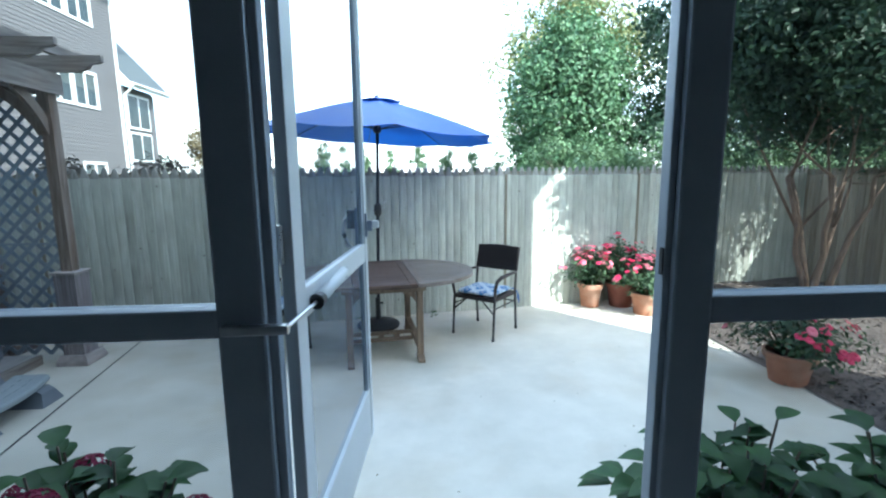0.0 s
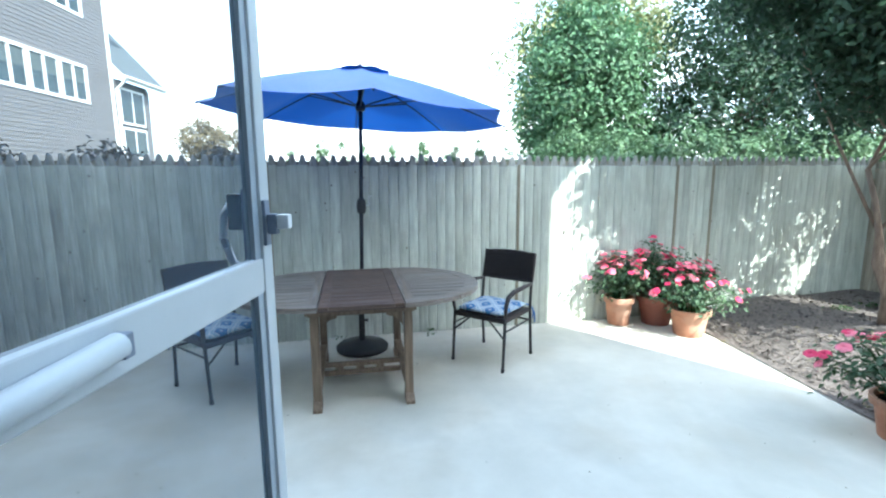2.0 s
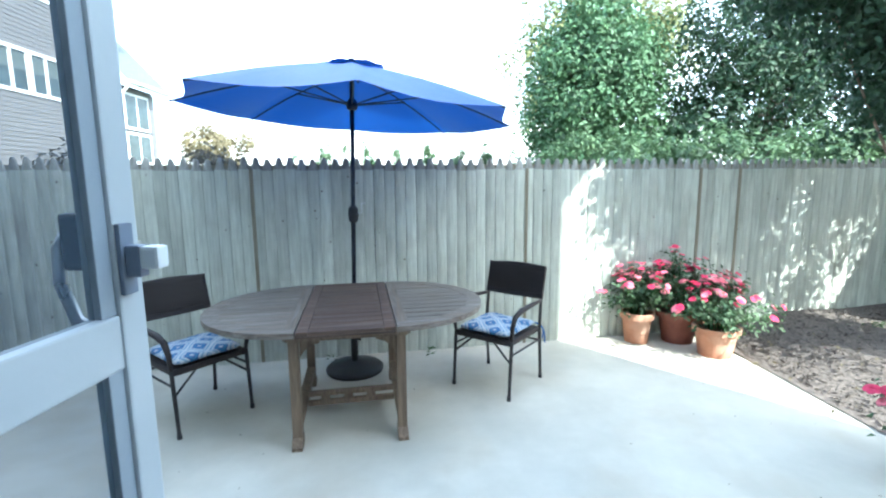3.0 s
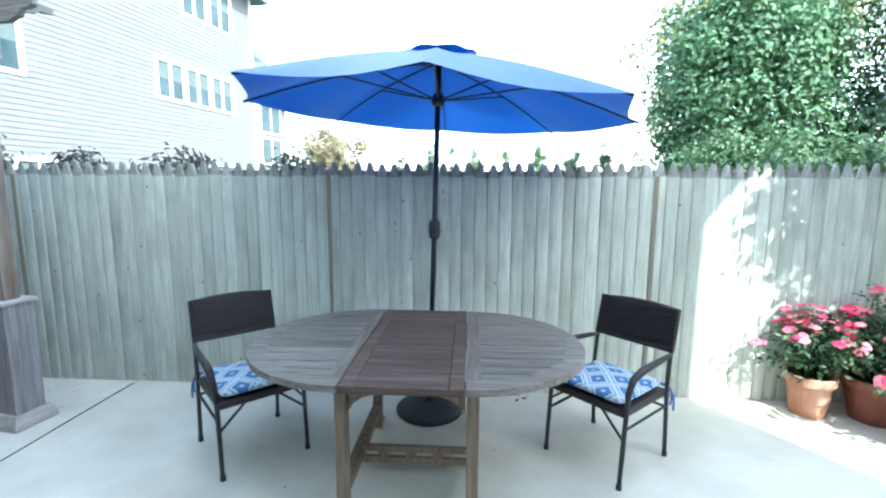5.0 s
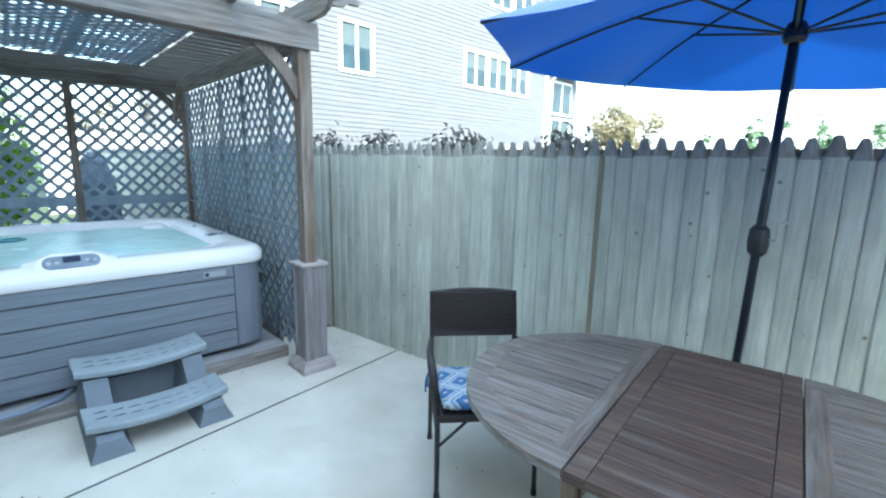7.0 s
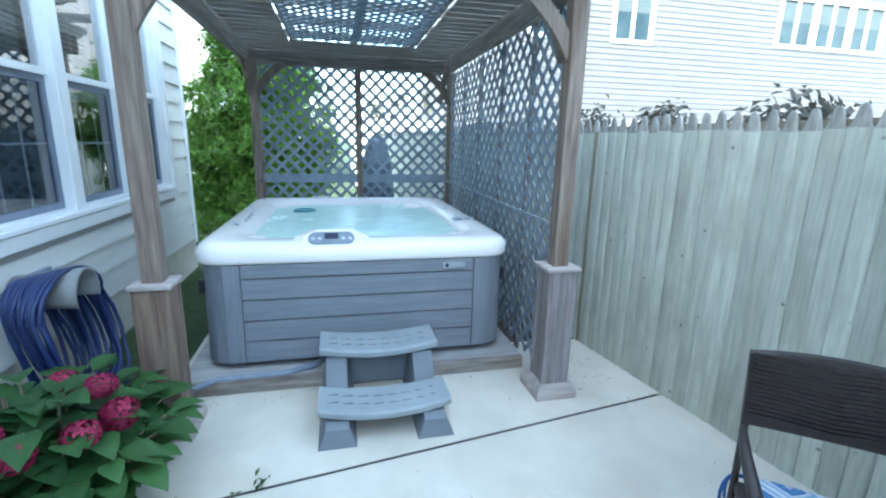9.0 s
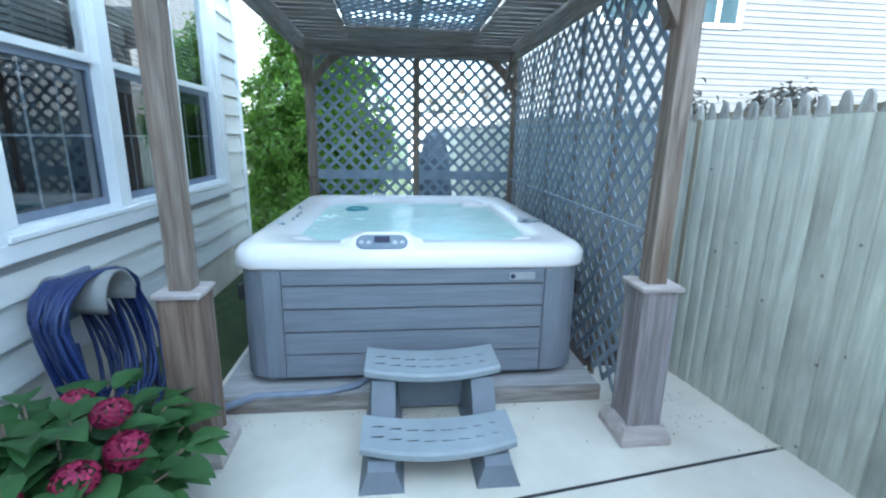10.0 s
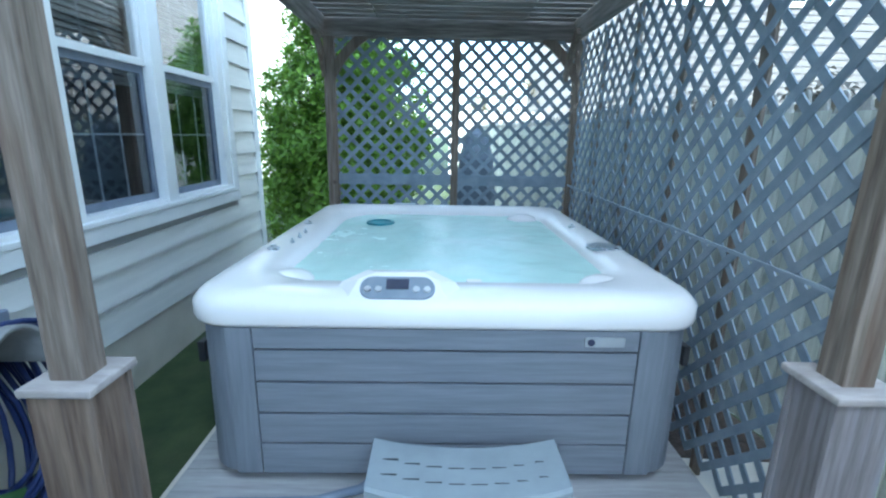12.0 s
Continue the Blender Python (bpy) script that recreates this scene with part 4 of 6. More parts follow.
for y in (GB0, GB1):
    part("post", a_box(GX0 - 0.048, GX0 + 0.048, y - 0.048, y + 0.048, -0.004, 2.56, 0.005), M["grey_wood"], pergola)
for x in (GX0, GX1):
    part("cross_beam", a_box(x - 0.075, x - 0.05, GY0 - 0.1, GY1 + 0.1, 2.40, 2.58, 0.004), M["grey_wood_y"], pergola)
    part("cross_beam", a_box(x + 0.05, x + 0.075, GY0 - 0.1, GY1 + 0.1, 2.40, 2.58, 0.004), M["grey_wood_y"], pergola)
for y in (GY0, GY1):
    part("side_beam", a_box(GX0 + 0.076, GX1 - 0.076, y - 0.03, y + 0.03, 2.40, 2.56, 0.004), M["grey_wood_x"], pergola)


def rafter(y, z0, z1, x0, x1, th):
    """A rafter along x with a scalloped tail at both ends."""
    bm = bmesh.new()
    h = z1 - z0
    tail = [(0.0, h), (0.0, 0.62 * h), (0.05, 0.5 * h), (0.09, 0.5 * h), (0.12, 0.22 * h), (0.17, 0.1 * h), (0.20, 0.0)]
    out = [(x0 + a, z0 + b) for a, b in tail] + [(x1 - a, z0 + b) for a, b in tail[::-1]]
    prism(bm, out, -y - th / 2, -y + th / 2, Matrix.Rotation(radians(90), 4, "X"))
    return bm


for y in (GY0 - 0.02, GY0 + 0.52, (GY0 + GY1) / 2 + 0.03, GY1 - 0.5, GY1 + 0.02):
    part("rafter", rafter(y, 2.582, 2.72, GX0 - 0.45, GX1 + 0.48, 0.038), M["grey_wood_x"], pergola)


def rafter_y(x, z0, z1):
    bm = bmesh.new()
    h = z1 - z0
    tail = [(0.0, h), (0.0, 0.62 * h), (0.05, 0.5 * h), (0.09, 0.5 * h), (0.12, 0.22 * h), (0.17, 0.1 * h), (0.20, 0.0)]
    out = [(GY0 - 0.42 + a, z0 + b) for a, b in tail] + [(GY1 + 0.42 - a, z0 + b) for a, b in tail[::-1]]
    prism(bm, out, x - 0.019, x + 0.019, Matrix(((0, 0, 1, 0), (1, 0, 0, 0), (0, 1, 0, 0), (0, 0, 0, 1))))
    return bm


for x in (GX0 - 0.1, GX0 + 0.55, GX0 + 1.25, GX1 - 1.25, GX1 - 0.55, GX1 + 0.1):
    part("purlin", rafter_y(x, 2.722, 2.80), M["grey_wood_y"], pergola)
# slatted border and lattice panel of the roof
for i in range(21):
    x = GX0 + 0.15 + i * (GX1 - GX0 - 0.3) / 20
    for y0, y1 in ((GY0 + 0.04, GY0 + 0.5), (GY1 - 0.48, GY1 - 0.04)):
        part("roof_slat", a_box(x - 0.054, x + 0.054, y0, y1, 2.545, 2.563, 0.002), M["grey_wood_y"], pergola)
for i in range(4):
    x = GX0 + 0.15 + i * 0.142
    part("roof_board", a_box(x - 0.06, x + 0.06, GY0 + 0.505, GY1 - 0.485, 2.545, 2.563, 0.002), M["grey_wood_y"], pergola)


def lattice_panel(name, parent, w, h, m, pitch=0.105, slat=0.036, skip=None):
    """Crossed diagonal slats in two layers, cut to the panel."""
    bm = bmesh.new()
    for layer, sgn in ((0, 1), (1, -1)):
        d = Vector((1, sgn)).normalized()
        nrm = Vector((-d.y, d.x))
        corners = [Vector(c) for c in ((0, 0), (w, 0), (w, h), (0, h))]
        lo, hi = min(c.dot(nrm) for c in corners), max(c.dot(nrm) for c in corners)
        s = lo + pitch * 0.5
        while s < hi:
            ts = []
            for a, b in zip(corners, corners[1:] + corners[:1]):
                fa, fb = a.dot(nrm) - s, b.dot(nrm) - s
                if fa * fb < 0:
                    p = a.lerp(b, fa / (fa - fb))
                    ts.append(p.dot(d))
            if len(ts) == 2 and abs(ts[0] - ts[1]) > 0.02:
                t0, t1 = sorted(ts)
                p, q = nrm * s + d * t0, nrm * s + d * t1
                z = 0.0035 + 0.007 * layer
                beam(bm, (p.x, z - 0.003, p.y), (q.x, z - 0.003, q.y), 0.0065, slat, up=(-nrm.x, 0, -nrm.y))
            s += pitch
    bmesh.ops.transform(bm, matrix=m, verts=bm.verts)
    return part(name, bm, M["lattice"], parent, "diagonal blue-grey lattice")


side_turn = Matrix.Rotation(math.atan2(GY1 - GB1, GX1 - GX0), 4, "Z")
side = Matrix.Translation((GX0 + 0.05, GB1 - 0.005, 0.08)) @ side_turn
lattice_panel("lattice", pergola, GX1 - GX0 - 0.1, 2.32, side)
back = Matrix.Translation((GX0, GB0 + 0.05, 0.08)) @ Matrix.Rotation(radians(90), 4, "Z")
lattice_panel("lattice", pergola, GB1 - GB0 - 0.1, 2.32, back)
lattice_panel("lattice", pergola, GX1 - GX0 - 0.73, GY1 - GY0 - 1.04, Matrix.Translation((GX0 + 0.645, GY0 + 0.52, 2.566)) @ Matrix(((1, 0, 0, 0), (0, 0, 1, 0), (0, 1, 0, 0), (0, 0, 0, 1))), pitch=0.085)
n_up = 5
for i in range(1, n_up):
    x = GX0 + (GX1 - GX0) * i / n_up
    ym = GB1 + (GY1 - GB1) * i / n_up
    part("lattice_batten", a_box(x - 0.032, x + 0.032, ym + 0.012, ym + 0.03, 0.0, 2.40, 0.002), M["grey_wood"], pergola)
part("lattice_batten", a_box(GX0 + 0.02, GX0 + 0.036, 3.352, 3.42, 0.08, 2.40, 0.002), M["grey_wood"], pergola)
part("lattice_rail", a_box(GX0 + 0.02, GX0 + 0.036, GB0 + 0.05, 3.35, 1.09, 1.19, 0.002), M["lattice"], pergola)
part("lattice_rail", a_box(GX0 + 0.02, GX0 + 0.036, 3.422, GB1 - 0.05, 1.09, 1.19, 0.002), M["lattice"], pergola)
part("lattice_rail", box(bmesh.new(), 0.0, GX1 - GX0 - 0.1, -0.036, -0.028, 1.025, 1.04, 0.0, side), M["lattice"], pergola)


def brace(p, q, bulge, th):
    """A curved knee brace from the post to the beam."""
    bm = bmesh.new()
    p, q = Vector(p), Vector(q)
    mid = (p + q) / 2
    across = (q - p).cross(Vector((q - p).cross(Vector((0, 0, 1))))).normalized()
    side = (q - p).cross(Vector((0, 0, 1))).normalized() * th / 2
    corner = Vector((p.x, p.y, q.z))
    toward = (corner - mid).normalized()
    n = 8
    rows = []
    for i in range(n + 1):
        t = i / n
        a = p.lerp(q, t) - toward * (bulge * 4 * t * (1 - t)) * -0.5
        b = a + toward * 0.085
        rows.append([bm.verts.new(v) for v in (a - side, b - side, b + side, a + side)])
    for r0, r1 in zip(rows, rows[1:]):
        for k in range(4):
            bm.faces.new((r0[k], r0[(k + 1) % 4], r1[(k + 1) % 4], r1[k]))
    bm.faces.new(rows[0])
    bm.faces.new(rows[-1])
    bmesh.ops.recalc_face_normals(bm, faces=bm.faces)
    return bm


for x in (GX0, GX1):
    for y, s in ((GY0 if x == GX1 else GB0, 1), (GY1 if x == GX1 else GB1, -1)):
        part("knee_brace", brace((x, y + s * 0.05, 2.05), (x, y + s * 0.36, 2.39), 0.06, 0.036), M["grey_wood"], pergola)
for x, s in ((GX0, 1), (GX1, -1)):
    for y in (GY0, GY1 - 0.06):
        part("knee_brace", brace((x + s * 0.05, y, 2.05), (x + s * 0.36, y, 2.39), 0.06, 0.036), M["grey_wood"], pergola)

# ---- hot tub on its wooden pad ----
pad = thing("deck_pad", "low weathered timber platform under the hot tub", "platform")
for i in range(15):
    x = -3.348 - i * 0.188
    part("board", a_box(x - 0.184, x, 2.12, 4.40, 0.055, 0.088, 0.004), M["pad_wood"], pad)
part("front_board", a_box(-3.346, -3.31, 2.12, 4.40, -0.003, 0.09, 0.004), M["grey_wood_y"], pad, "brown-stained front edge board")
part("joist", a_box(-6.05, -3.36, 2.12, 4.32, -0.003, 0.054), M["pad_wood"], pad)

SX0, SX1, SY0, SY1 = -5.95, -3.47, 2.24, 4.30
spa = thing("hot_tub", "filled hot tub with white rim and grey panelled sides", "hot tub")


def rounded(x0, x1, y0, y1, r, n=6):
    out = []
    for cx, cy, a0 in ((x1 - r, y1 - r, 0), (x0 + r, y1 - r, 90), (x0 + r, y0 + r, 180), (x1 - r, y0 + r, 270)):
        for i in range(n + 1):
            a = radians(a0 + 90 * i / n)
            out.append((cx + r * math.cos(a), cy + r * math.sin(a)))
    return out


def loft(bm, rings, close_top=False, close_bottom=False):
    vs = [[bm.verts.new((x, y, z)) for x, y in ring] for ring, z in rings]
    k = len(vs[0])
    for a, b in zip(vs, vs[1:]):
        for i in range(k):
            bm.faces.new((a[i], a[(i + 1) % k], b[(i + 1) % k], b[i]))
    if close_top:
        bm.faces.new(vs[-1])
    if close_bottom:
        bm.faces.new(vs[0][::-1])
    return bm


bm = loft(bmesh.new(), [(rounded(SX0 + 0.06, SX1 - 0.06, SY0 + 0.06, SY1 - 0.06, 0.16), 0.088), (rounded(SX0 + 0.06, SX1 - 0.06, SY0 + 0.06, SY1 - 0.06, 0.16), 0.14)], True, True)
part("base_tray", bm, M["spa_dark"], spa)
bm = loft(bmesh.new(), [(rounded(SX0, SX1, SY0, SY1, 0.16), 0.135), (rounded(SX0 + 0.005, SX1 - 0.005, SY0 + 0.005, SY1 - 0.005, 0.16), 0.845)], True, True)
part("cabinet", bm, M["spa_corner"], spa, smooth=False)
# front boards in their recess
for i, (z0, z1) in enumerate(((0.14, 0.280), (0.290, 0.423), (0.433, 0.566), (0.576, 0.709), (0.719, 0.806))):
    part("panel_board", a_box(SX1 - 0.001, SX1 + 0.020, SY0 + 0.26, SY1 - 0.26, z0, z1, 0.003), M["spa_panel"], spa)
for y0, y1 in ((SY0 + 0.15, SY0 + 0.2555), (SY1 - 0.2555, SY1 - 0.15)):
    part("corner_board", a_box(SX1 - 0.001, SX1 + 0.022, y0, y1, 0.14, 0.806, 0.004), M["spa_corner"], spa)
part("panel_back", a_box(SX1, SX1 + 0.003, SY0 + 0.26, SY1 - 0.26, 0.14, 0.806), M["black"], spa)
e = 0.024
rim = [(rounded(SX0 + 0.01, SX1 - 0.01, SY0 + 0.01, SY1 - 0.01, 0.17), 0.808), (rounded(SX0 - e, SX1 + e, SY0 - e, SY1 + e, 0.19), 0.812), (rounded(SX0 - e - 0.008, SX1 + e + 0.008, SY0 - e - 0.008, SY1 + e + 0.008, 0.20), 0.828),
       (rounded(SX0 - e - 0.008, SX1 + e + 0.008, SY0 - e - 0.008, SY1 + e + 0.008, 0.20), 0.888), (rounded(SX0 - e + 0.012, SX1 + e - 0.012, SY0 - e + 0.012, SY1 + e - 0.012, 0.20), 0.919), (rounded(SX0 + 0.015, SX1 - 0.015, SY0 + 0.015, SY1 - 0.015, 0.19), 0.936),
       (rounded(SX0 + 0.06, SX1 - 0.08, SY0 + 0.06, SY1 - 0.06, 0.18), 0.942), (rounded(SX0 + 0.14, SX1 - 0.20, SY0 + 0.17, SY1 - 0.15, 0.26), 0.934), (rounded(SX0 + 0.18, SX1 - 0.26, SY0 + 0.23, SY1 - 0.20, 0.34), 0.895),
       (rounded(SX0 + 0.26, SX1 - 0.36, SY0 + 0.34, SY1 - 0.28, 0.38), 0.70), (rounded(SX0 + 0.45, SX1 - 0.6, SY0 + 0.5, SY1 - 0.5, 0.30), 0.62), (rounded(SX0 + 0.55, SX1 - 0.7, SY0 + 0.6, SY1 - 0.6, 0.16), 0.25)]
shell = part("shell", loft(bmesh.new(), rim), M["spa_shell"], spa, "glossy white acrylic shell", smooth=True)
bm = bmesh.new()
vs = [bm.verts.new((x, y, 0.25)) for x, y in rounded(SX0 + 0.55, SX1 - 0.7, SY0 + 0.6, SY1 - 0.6, 0.16)]
bm.faces.new(vs)
part("shell_floor", bm, M["spa_shell"], shell)

water_m = mat("spa_water", (0.58, 0.83, 0.755), (0.70, 0.89, 0.83), scale=1.6, rough=0.24, bump=0.0, spec=0.28, stain=(0.80, 0.93, 0.89), stain_scale=2.2, stain_amount=0.6)
wnode, wlink = water_m.node_tree.nodes, water_m.node_tree.links
wb = wnode.new("ShaderNodeBump")
wb.inputs["Strength"].default_value = 0.10
wb.inputs["Distance"].default_value = 0.03
wt = wnode.new("ShaderNodeTexNoise")
wt.inputs["Scale"].default_value = 9.0
wlink.new(wt.outputs["Fac"], wb.inputs["Height"])
wlink.new(wb.outputs["Normal"], wnode["Principled BSDF"].inputs["Normal"])
wnode["Principled BSDF"].inputs["Transmission Weight"].default_value = 0.15
wnode["Principled BSDF"].inputs["IOR"].default_value = 1.33
bm = bmesh.new()
bmesh.ops.create_grid(bm, x_segments=60, y_segments=60, size=0.5)
for v in bm.verts:
    x = (SX0 + SX1 - 0.09) / 2 + v.co.x * (SX1 - SX0 - 0.44)
    y = (SY0 + SY1) / 2 + v.co.y * (SY1 - SY0 - 0.42)
    v.co = Vector((x, y, 0.872 + 0.006 * noise.noise(Vector((x * 5, y * 5, 0))) + 0.004 * noise.noise(Vector((x * 14, y * 14, 3)))))
part("water", bm, water_m, spa, "pale turquoise bubbling water", smooth=True)
# raised control panel in the front rim
CY = 3.07
tilt = Matrix.Translation((SX1 - 0.05, CY, 0.947)) @ Matrix.Rotation(radians(40), 4, "Y")
bm = loft(bmesh.new(), [([(a * 0.115, b * 0.30) for a, b in ((0.62, -1), (0.62, 1), (-0.5, 0.78), (-1.0, 0.45), (-1.0, -0.45), (-0.5, -0.78))], -0.03),
                        ([(a * 0.075, b * 0.205) for a, b in ((1, -1), (1, 1), (-0.5, 0.78), (-1.0, 0.45), (-1.0, -0.45), (-0.5, -0.78))], 0.016)], True)
bmesh.ops.transform(bm, matrix=tilt, verts=bm.verts)
part("control_hump", bm, M["spa_shell"], shell)
bm = loft(bmesh.new(), [(rounded(-0.05, 0.055, -0.15, 0.15, 0.05), 0.015), (rounded(-0.047, 0.052, -0.147, 0.147, 0.048), 0.024)], True)
bmesh.ops.transform(bm, matrix=tilt, verts=bm.verts)
part("control_panel", bm, M["panel_grey"], shell, "blue-grey control panel")
bm = a_box(-0.035, 0.012, -0.045, 0.045, 0.0245, 0.027)
bmesh.ops.transform(bm, matrix=tilt, verts=bm.verts)
part("display", bm, M["display"], shell, "dark display")
for dy in (-0.118, -0.075, 0.075, 0.118):
    bm = lathe(bmesh.new(), [(0.015, 0.024), (0.013, 0.030)], 12, (0.012, dy))
    bmesh.ops.transform(bm, matrix=tilt, verts=bm.verts)
    part("button", bm, M["metal"], shell)
# rim controls, jets, filter lid
for x, y, rr in ((-4.19, SY0 + 0.10, 0.032), (-4.36, SY0 + 0.15, 0.012), (-4.5, SY0 + 0.15, 0.012), (-4.64, SY0 + 0.145, 0.012), (-4.93, SY0 + 0.08, 0.028), (-4.93, SY1 - 0.12, 0.024)):
    part("rim_valve", lathe(bmesh.new(), [(rr, 0.936), (rr, 0.951), (rr * 0.5, 0.955), (rr * 0.45, 0.966)], 16, (x, y)), M["badge"], shell, "grey valve knob")
part("rim_grip", a_box(SX0 + 0.03, SX0 + 0.07, 2.83, 3.03, 0.938, 0.953, 0.006), M["badge"], shell)
for cx_, cy_, rx_, ry_ in ((-3.86, 2.52, 0.16, 0.13), (-3.84, 4.02, 0.12, 0.12), (-5.6, 3.95, 0.14, 0.14)):
    bm = lathe(bmesh.new(), [(1.0, 0.84), (0.92, 0.872), (0.75, 0.895), (0.45, 0.912), (0.1, 0.918)], 24)
    bmesh.ops.transform(bm, matrix=Matrix.Translation((cx_, cy_, 0)) @ Matrix.Diagonal((rx_, ry_, 1, 1)), verts=bm.verts)
    part("seat_ledge", bm, M["spa_shell"], shell, smooth=True)
part("filter_lid", lathe(bmesh.new(), [(0.1, 0.931), (0.1, 0.941), (0.085, 0.945)], 28, (-4.35, SY1 - 0.10)), M["badge"], shell)
part("headrest", loft(bmesh.new(), [(rounded(-3.83, -3.75, 3.36, 3.44, 0.02), 0.86), (rounded(-3.825, -3.755, 3.365, 3.435, 0.02), 0.90)], True), M["spa_shell"], shell)
part("filter_mouth", lathe(bmesh.new(), [(0.11, 0.868), (0.11, 0.884), (0.085, 0.886), (0.08, 0.876)], 24, (-5.35, 2.78)), mat("filter_teal", (0.05, 0.20, 0.23), (0.08, 0.28, 0.31), scale=8, rough=0.4, bump=0.0), shell, "dark round filter intake at the water line")
badge = part("badge", loft(bmesh.new(), [([(y, z) for y, z in rounded(3.82, 3.983, 0.738, 0.782, 0.008)], 0), ([(y, z) for y, z in rounded(3.822, 3.981, 0.740, 0.780, 0.008)], 0.004)], True), M["badge"], spa, "small silver maker's plate")
badge.data.transform(Matrix.Translation((SX1 + 0.0205, 0, 0)) @ Matrix(((0, 0, 1, 0), (1, 0, 0, 0), (0, 1, 0, 0), (0, 0, 0, 1))))
ring = part("badge_disc", lathe(bmesh.new(), [(0.015, 0), (0.015, 0.003), (0.011, 0.004)], 16), M["display"], badge)
ring.data.transform(Matrix.Translation((SX1 + 0.0245, 3.845, 0.760)) @ Matrix.Rotation(radians(90), 4, "Y"))
for y in (SY0 - 0.006, SY1 + 0.006):
    for x in (SX1 - 0.12,):
        part("cover_clip", a_box(x - 0.03, x + 0.03, y - 0.014, y + 0.014, 0.60, 0.69, 0.004), M["black"], spa, "black cover strap clip")
bm = tube(bmesh.new(), [(-3.5, 3.0, 0.12), (-3.40, 2.92, 0.105), (-3.34, 2.75, 0.10), (-3.33, 2.55, 0.10), (-3.33, 2.35, 0.10), (-3.25, 2.22, 0.09), (-3.22, 2.05, 0.02), (-3.25, 1.9, -0.005)], 0.02, 10)
tagged(part("drain_hose", bm, M["hose_grey"], smooth=True), "grey-blue flexible drain hose lying on the platform edge", "hose")

# ---- curved plastic steps ----
steps = thing("spa_steps", "grey plastic two-tread steps with curved treads", "steps")


def tread(x0, x1, y0, y1, z0, z1, bow):
    n = 12
    out = []
    for i in range(n + 1):
        t = i / n
        out.append((x1 - bow * (2 * t - 1) ** 2 + bow * 0.5, y0 + (y1 - y0) * t))
    for i in range(n + 1):
        t = 1 - i / n
        out.append((x0 - bow * 0.7 * (2 * t - 1) ** 2 + bow * 0.5, y0 + (y1 - y0) * t))
    bm = bmesh.new()
    front, rear = out[:n + 1], out[n + 1:][::-1]
    rows = []
    for i in range(n + 1):
        lift = 0.018 * (2 * i / n - 1) ** 2
        (fx, fy_), (rx_, ry_) = front[i], rear[i]
        sec = [(fx - 0.012, z0), (fx, z0 + 0.012), (fx, z1 - 0.012), (fx - 0.012, z1), (rx_ + 0.012, z1), (rx_, z1 - 0.012), (rx_, z0)]
        rows.append([bm.verts.new((q[0], fy_, q[1] + lift)) for q in sec])
    for r0, r1 in zip(rows, rows[1:]):
        for k in range(7):
            bm.faces.new((r0[k], r0[(k + 1) % 7], r1[(k + 1) % 7], r1[k]))
    bm.faces.new(rows[0])
    bm.faces.new(rows[-1])
    bmesh.ops.recalc_face_normals(bm, faces=bm.faces)
    return bm


for x0, x1, z in ((-3.40, -3.10, 0.335), (-2.98, -2.70, 0.165)):
    tr = part("tread", tread(x0, x1, 2.98, 3.715, z - 0.05, z, 0.05), M["step_plastic"], steps)
    for row in (0.09, 0.17):
        for i in range(8):
            y = 3.03 + i * 0.083
            t = (y - 2.97) / 0.73
            part("grip_slot", a_box(x1 - row - 0.05 * (2 * t - 1) ** 2 + 0.023, x1 - row - 0.05 * (2 * t - 1) ** 2 + 0.027, y, y + 0.058, z + 0.018 * (2 * t - 1) ** 2 - 0.002, z + 0.018 * (2 * t - 1) ** 2 + 0.0015), M["spa_dark"], tr)
# side and brace panels take the plastic colour with the shade painted in
for y0, y1 in ((3.0, 3.16), (3.535, 3.695)):
    bm = bmesh.new()
    prism(bm, [(-3.36, -0.003), (-3.36, 0.285), (-3.12, 0.285), (-3.0, 0.117), (-2.71, 0.117), (-2.67, 0.09), (-2.64, -0.003)], -y1, -y0, Matrix.Rotation(radians(90), 4, "X"))
    mid = (y0 + y1) / 2
    for v in bm.verts:
        v.co.y += (0.022 if v.co.z < 0.05 else 0.0) * (1 if v.co.y > mid else -1) - (0.018 if v.co.z > 0.08 else 0.0) * (1 if v.co.y > mid else -1)
    part("side_panel", bm, M["step_shaded"], steps)
part("brace_panel", a_box(-3.3, -3.28, 3.16, 3.535, 0.02, 0.2), M["step_shaded"], steps)

# ---- hose reel on the house wall ----
reel = thing("hose_reel", "wall hanger with a dark blue garden hose coiled over it", "garden hose", pose(0.14, 0, 0))
part("wall_plate", a_box(-3.78, -3.5, HY + 0.03, HY + 0.06, 0.55, 0.80, 0.008), M["hose_grey"], reel, "grey-blue mounting box")
bm = bmesh.new()
n = 14
rows = []
for i in range(n + 1):
    a = radians(-20 + 220 * i / n)
    rows.append([bm.verts.new((-3.44 + (0.085 + d) * math.cos(a), HY + y, 0.72 + (0.10 + d) * math.sin(a))) for d, y in ((0, 0.06), (0.012, 0.06), (0.05, 0.40), (0.03, 0.40))])
for a, b in zip(rows, rows[1:]):
    for k in range(4):
        bm.faces.new((a[k], a[(k + 1) % 4], b[(k + 1) % 4], b[k]))
bm.faces.new(rows[0])
bm.faces.new(rows[-1])
bmesh.ops.recalc_face_normals(bm, faces=bm.faces)
part("hanger", bm, M["reel"], reel, "pale curved plastic hanger", smooth=True)
rr = random.Random(11)
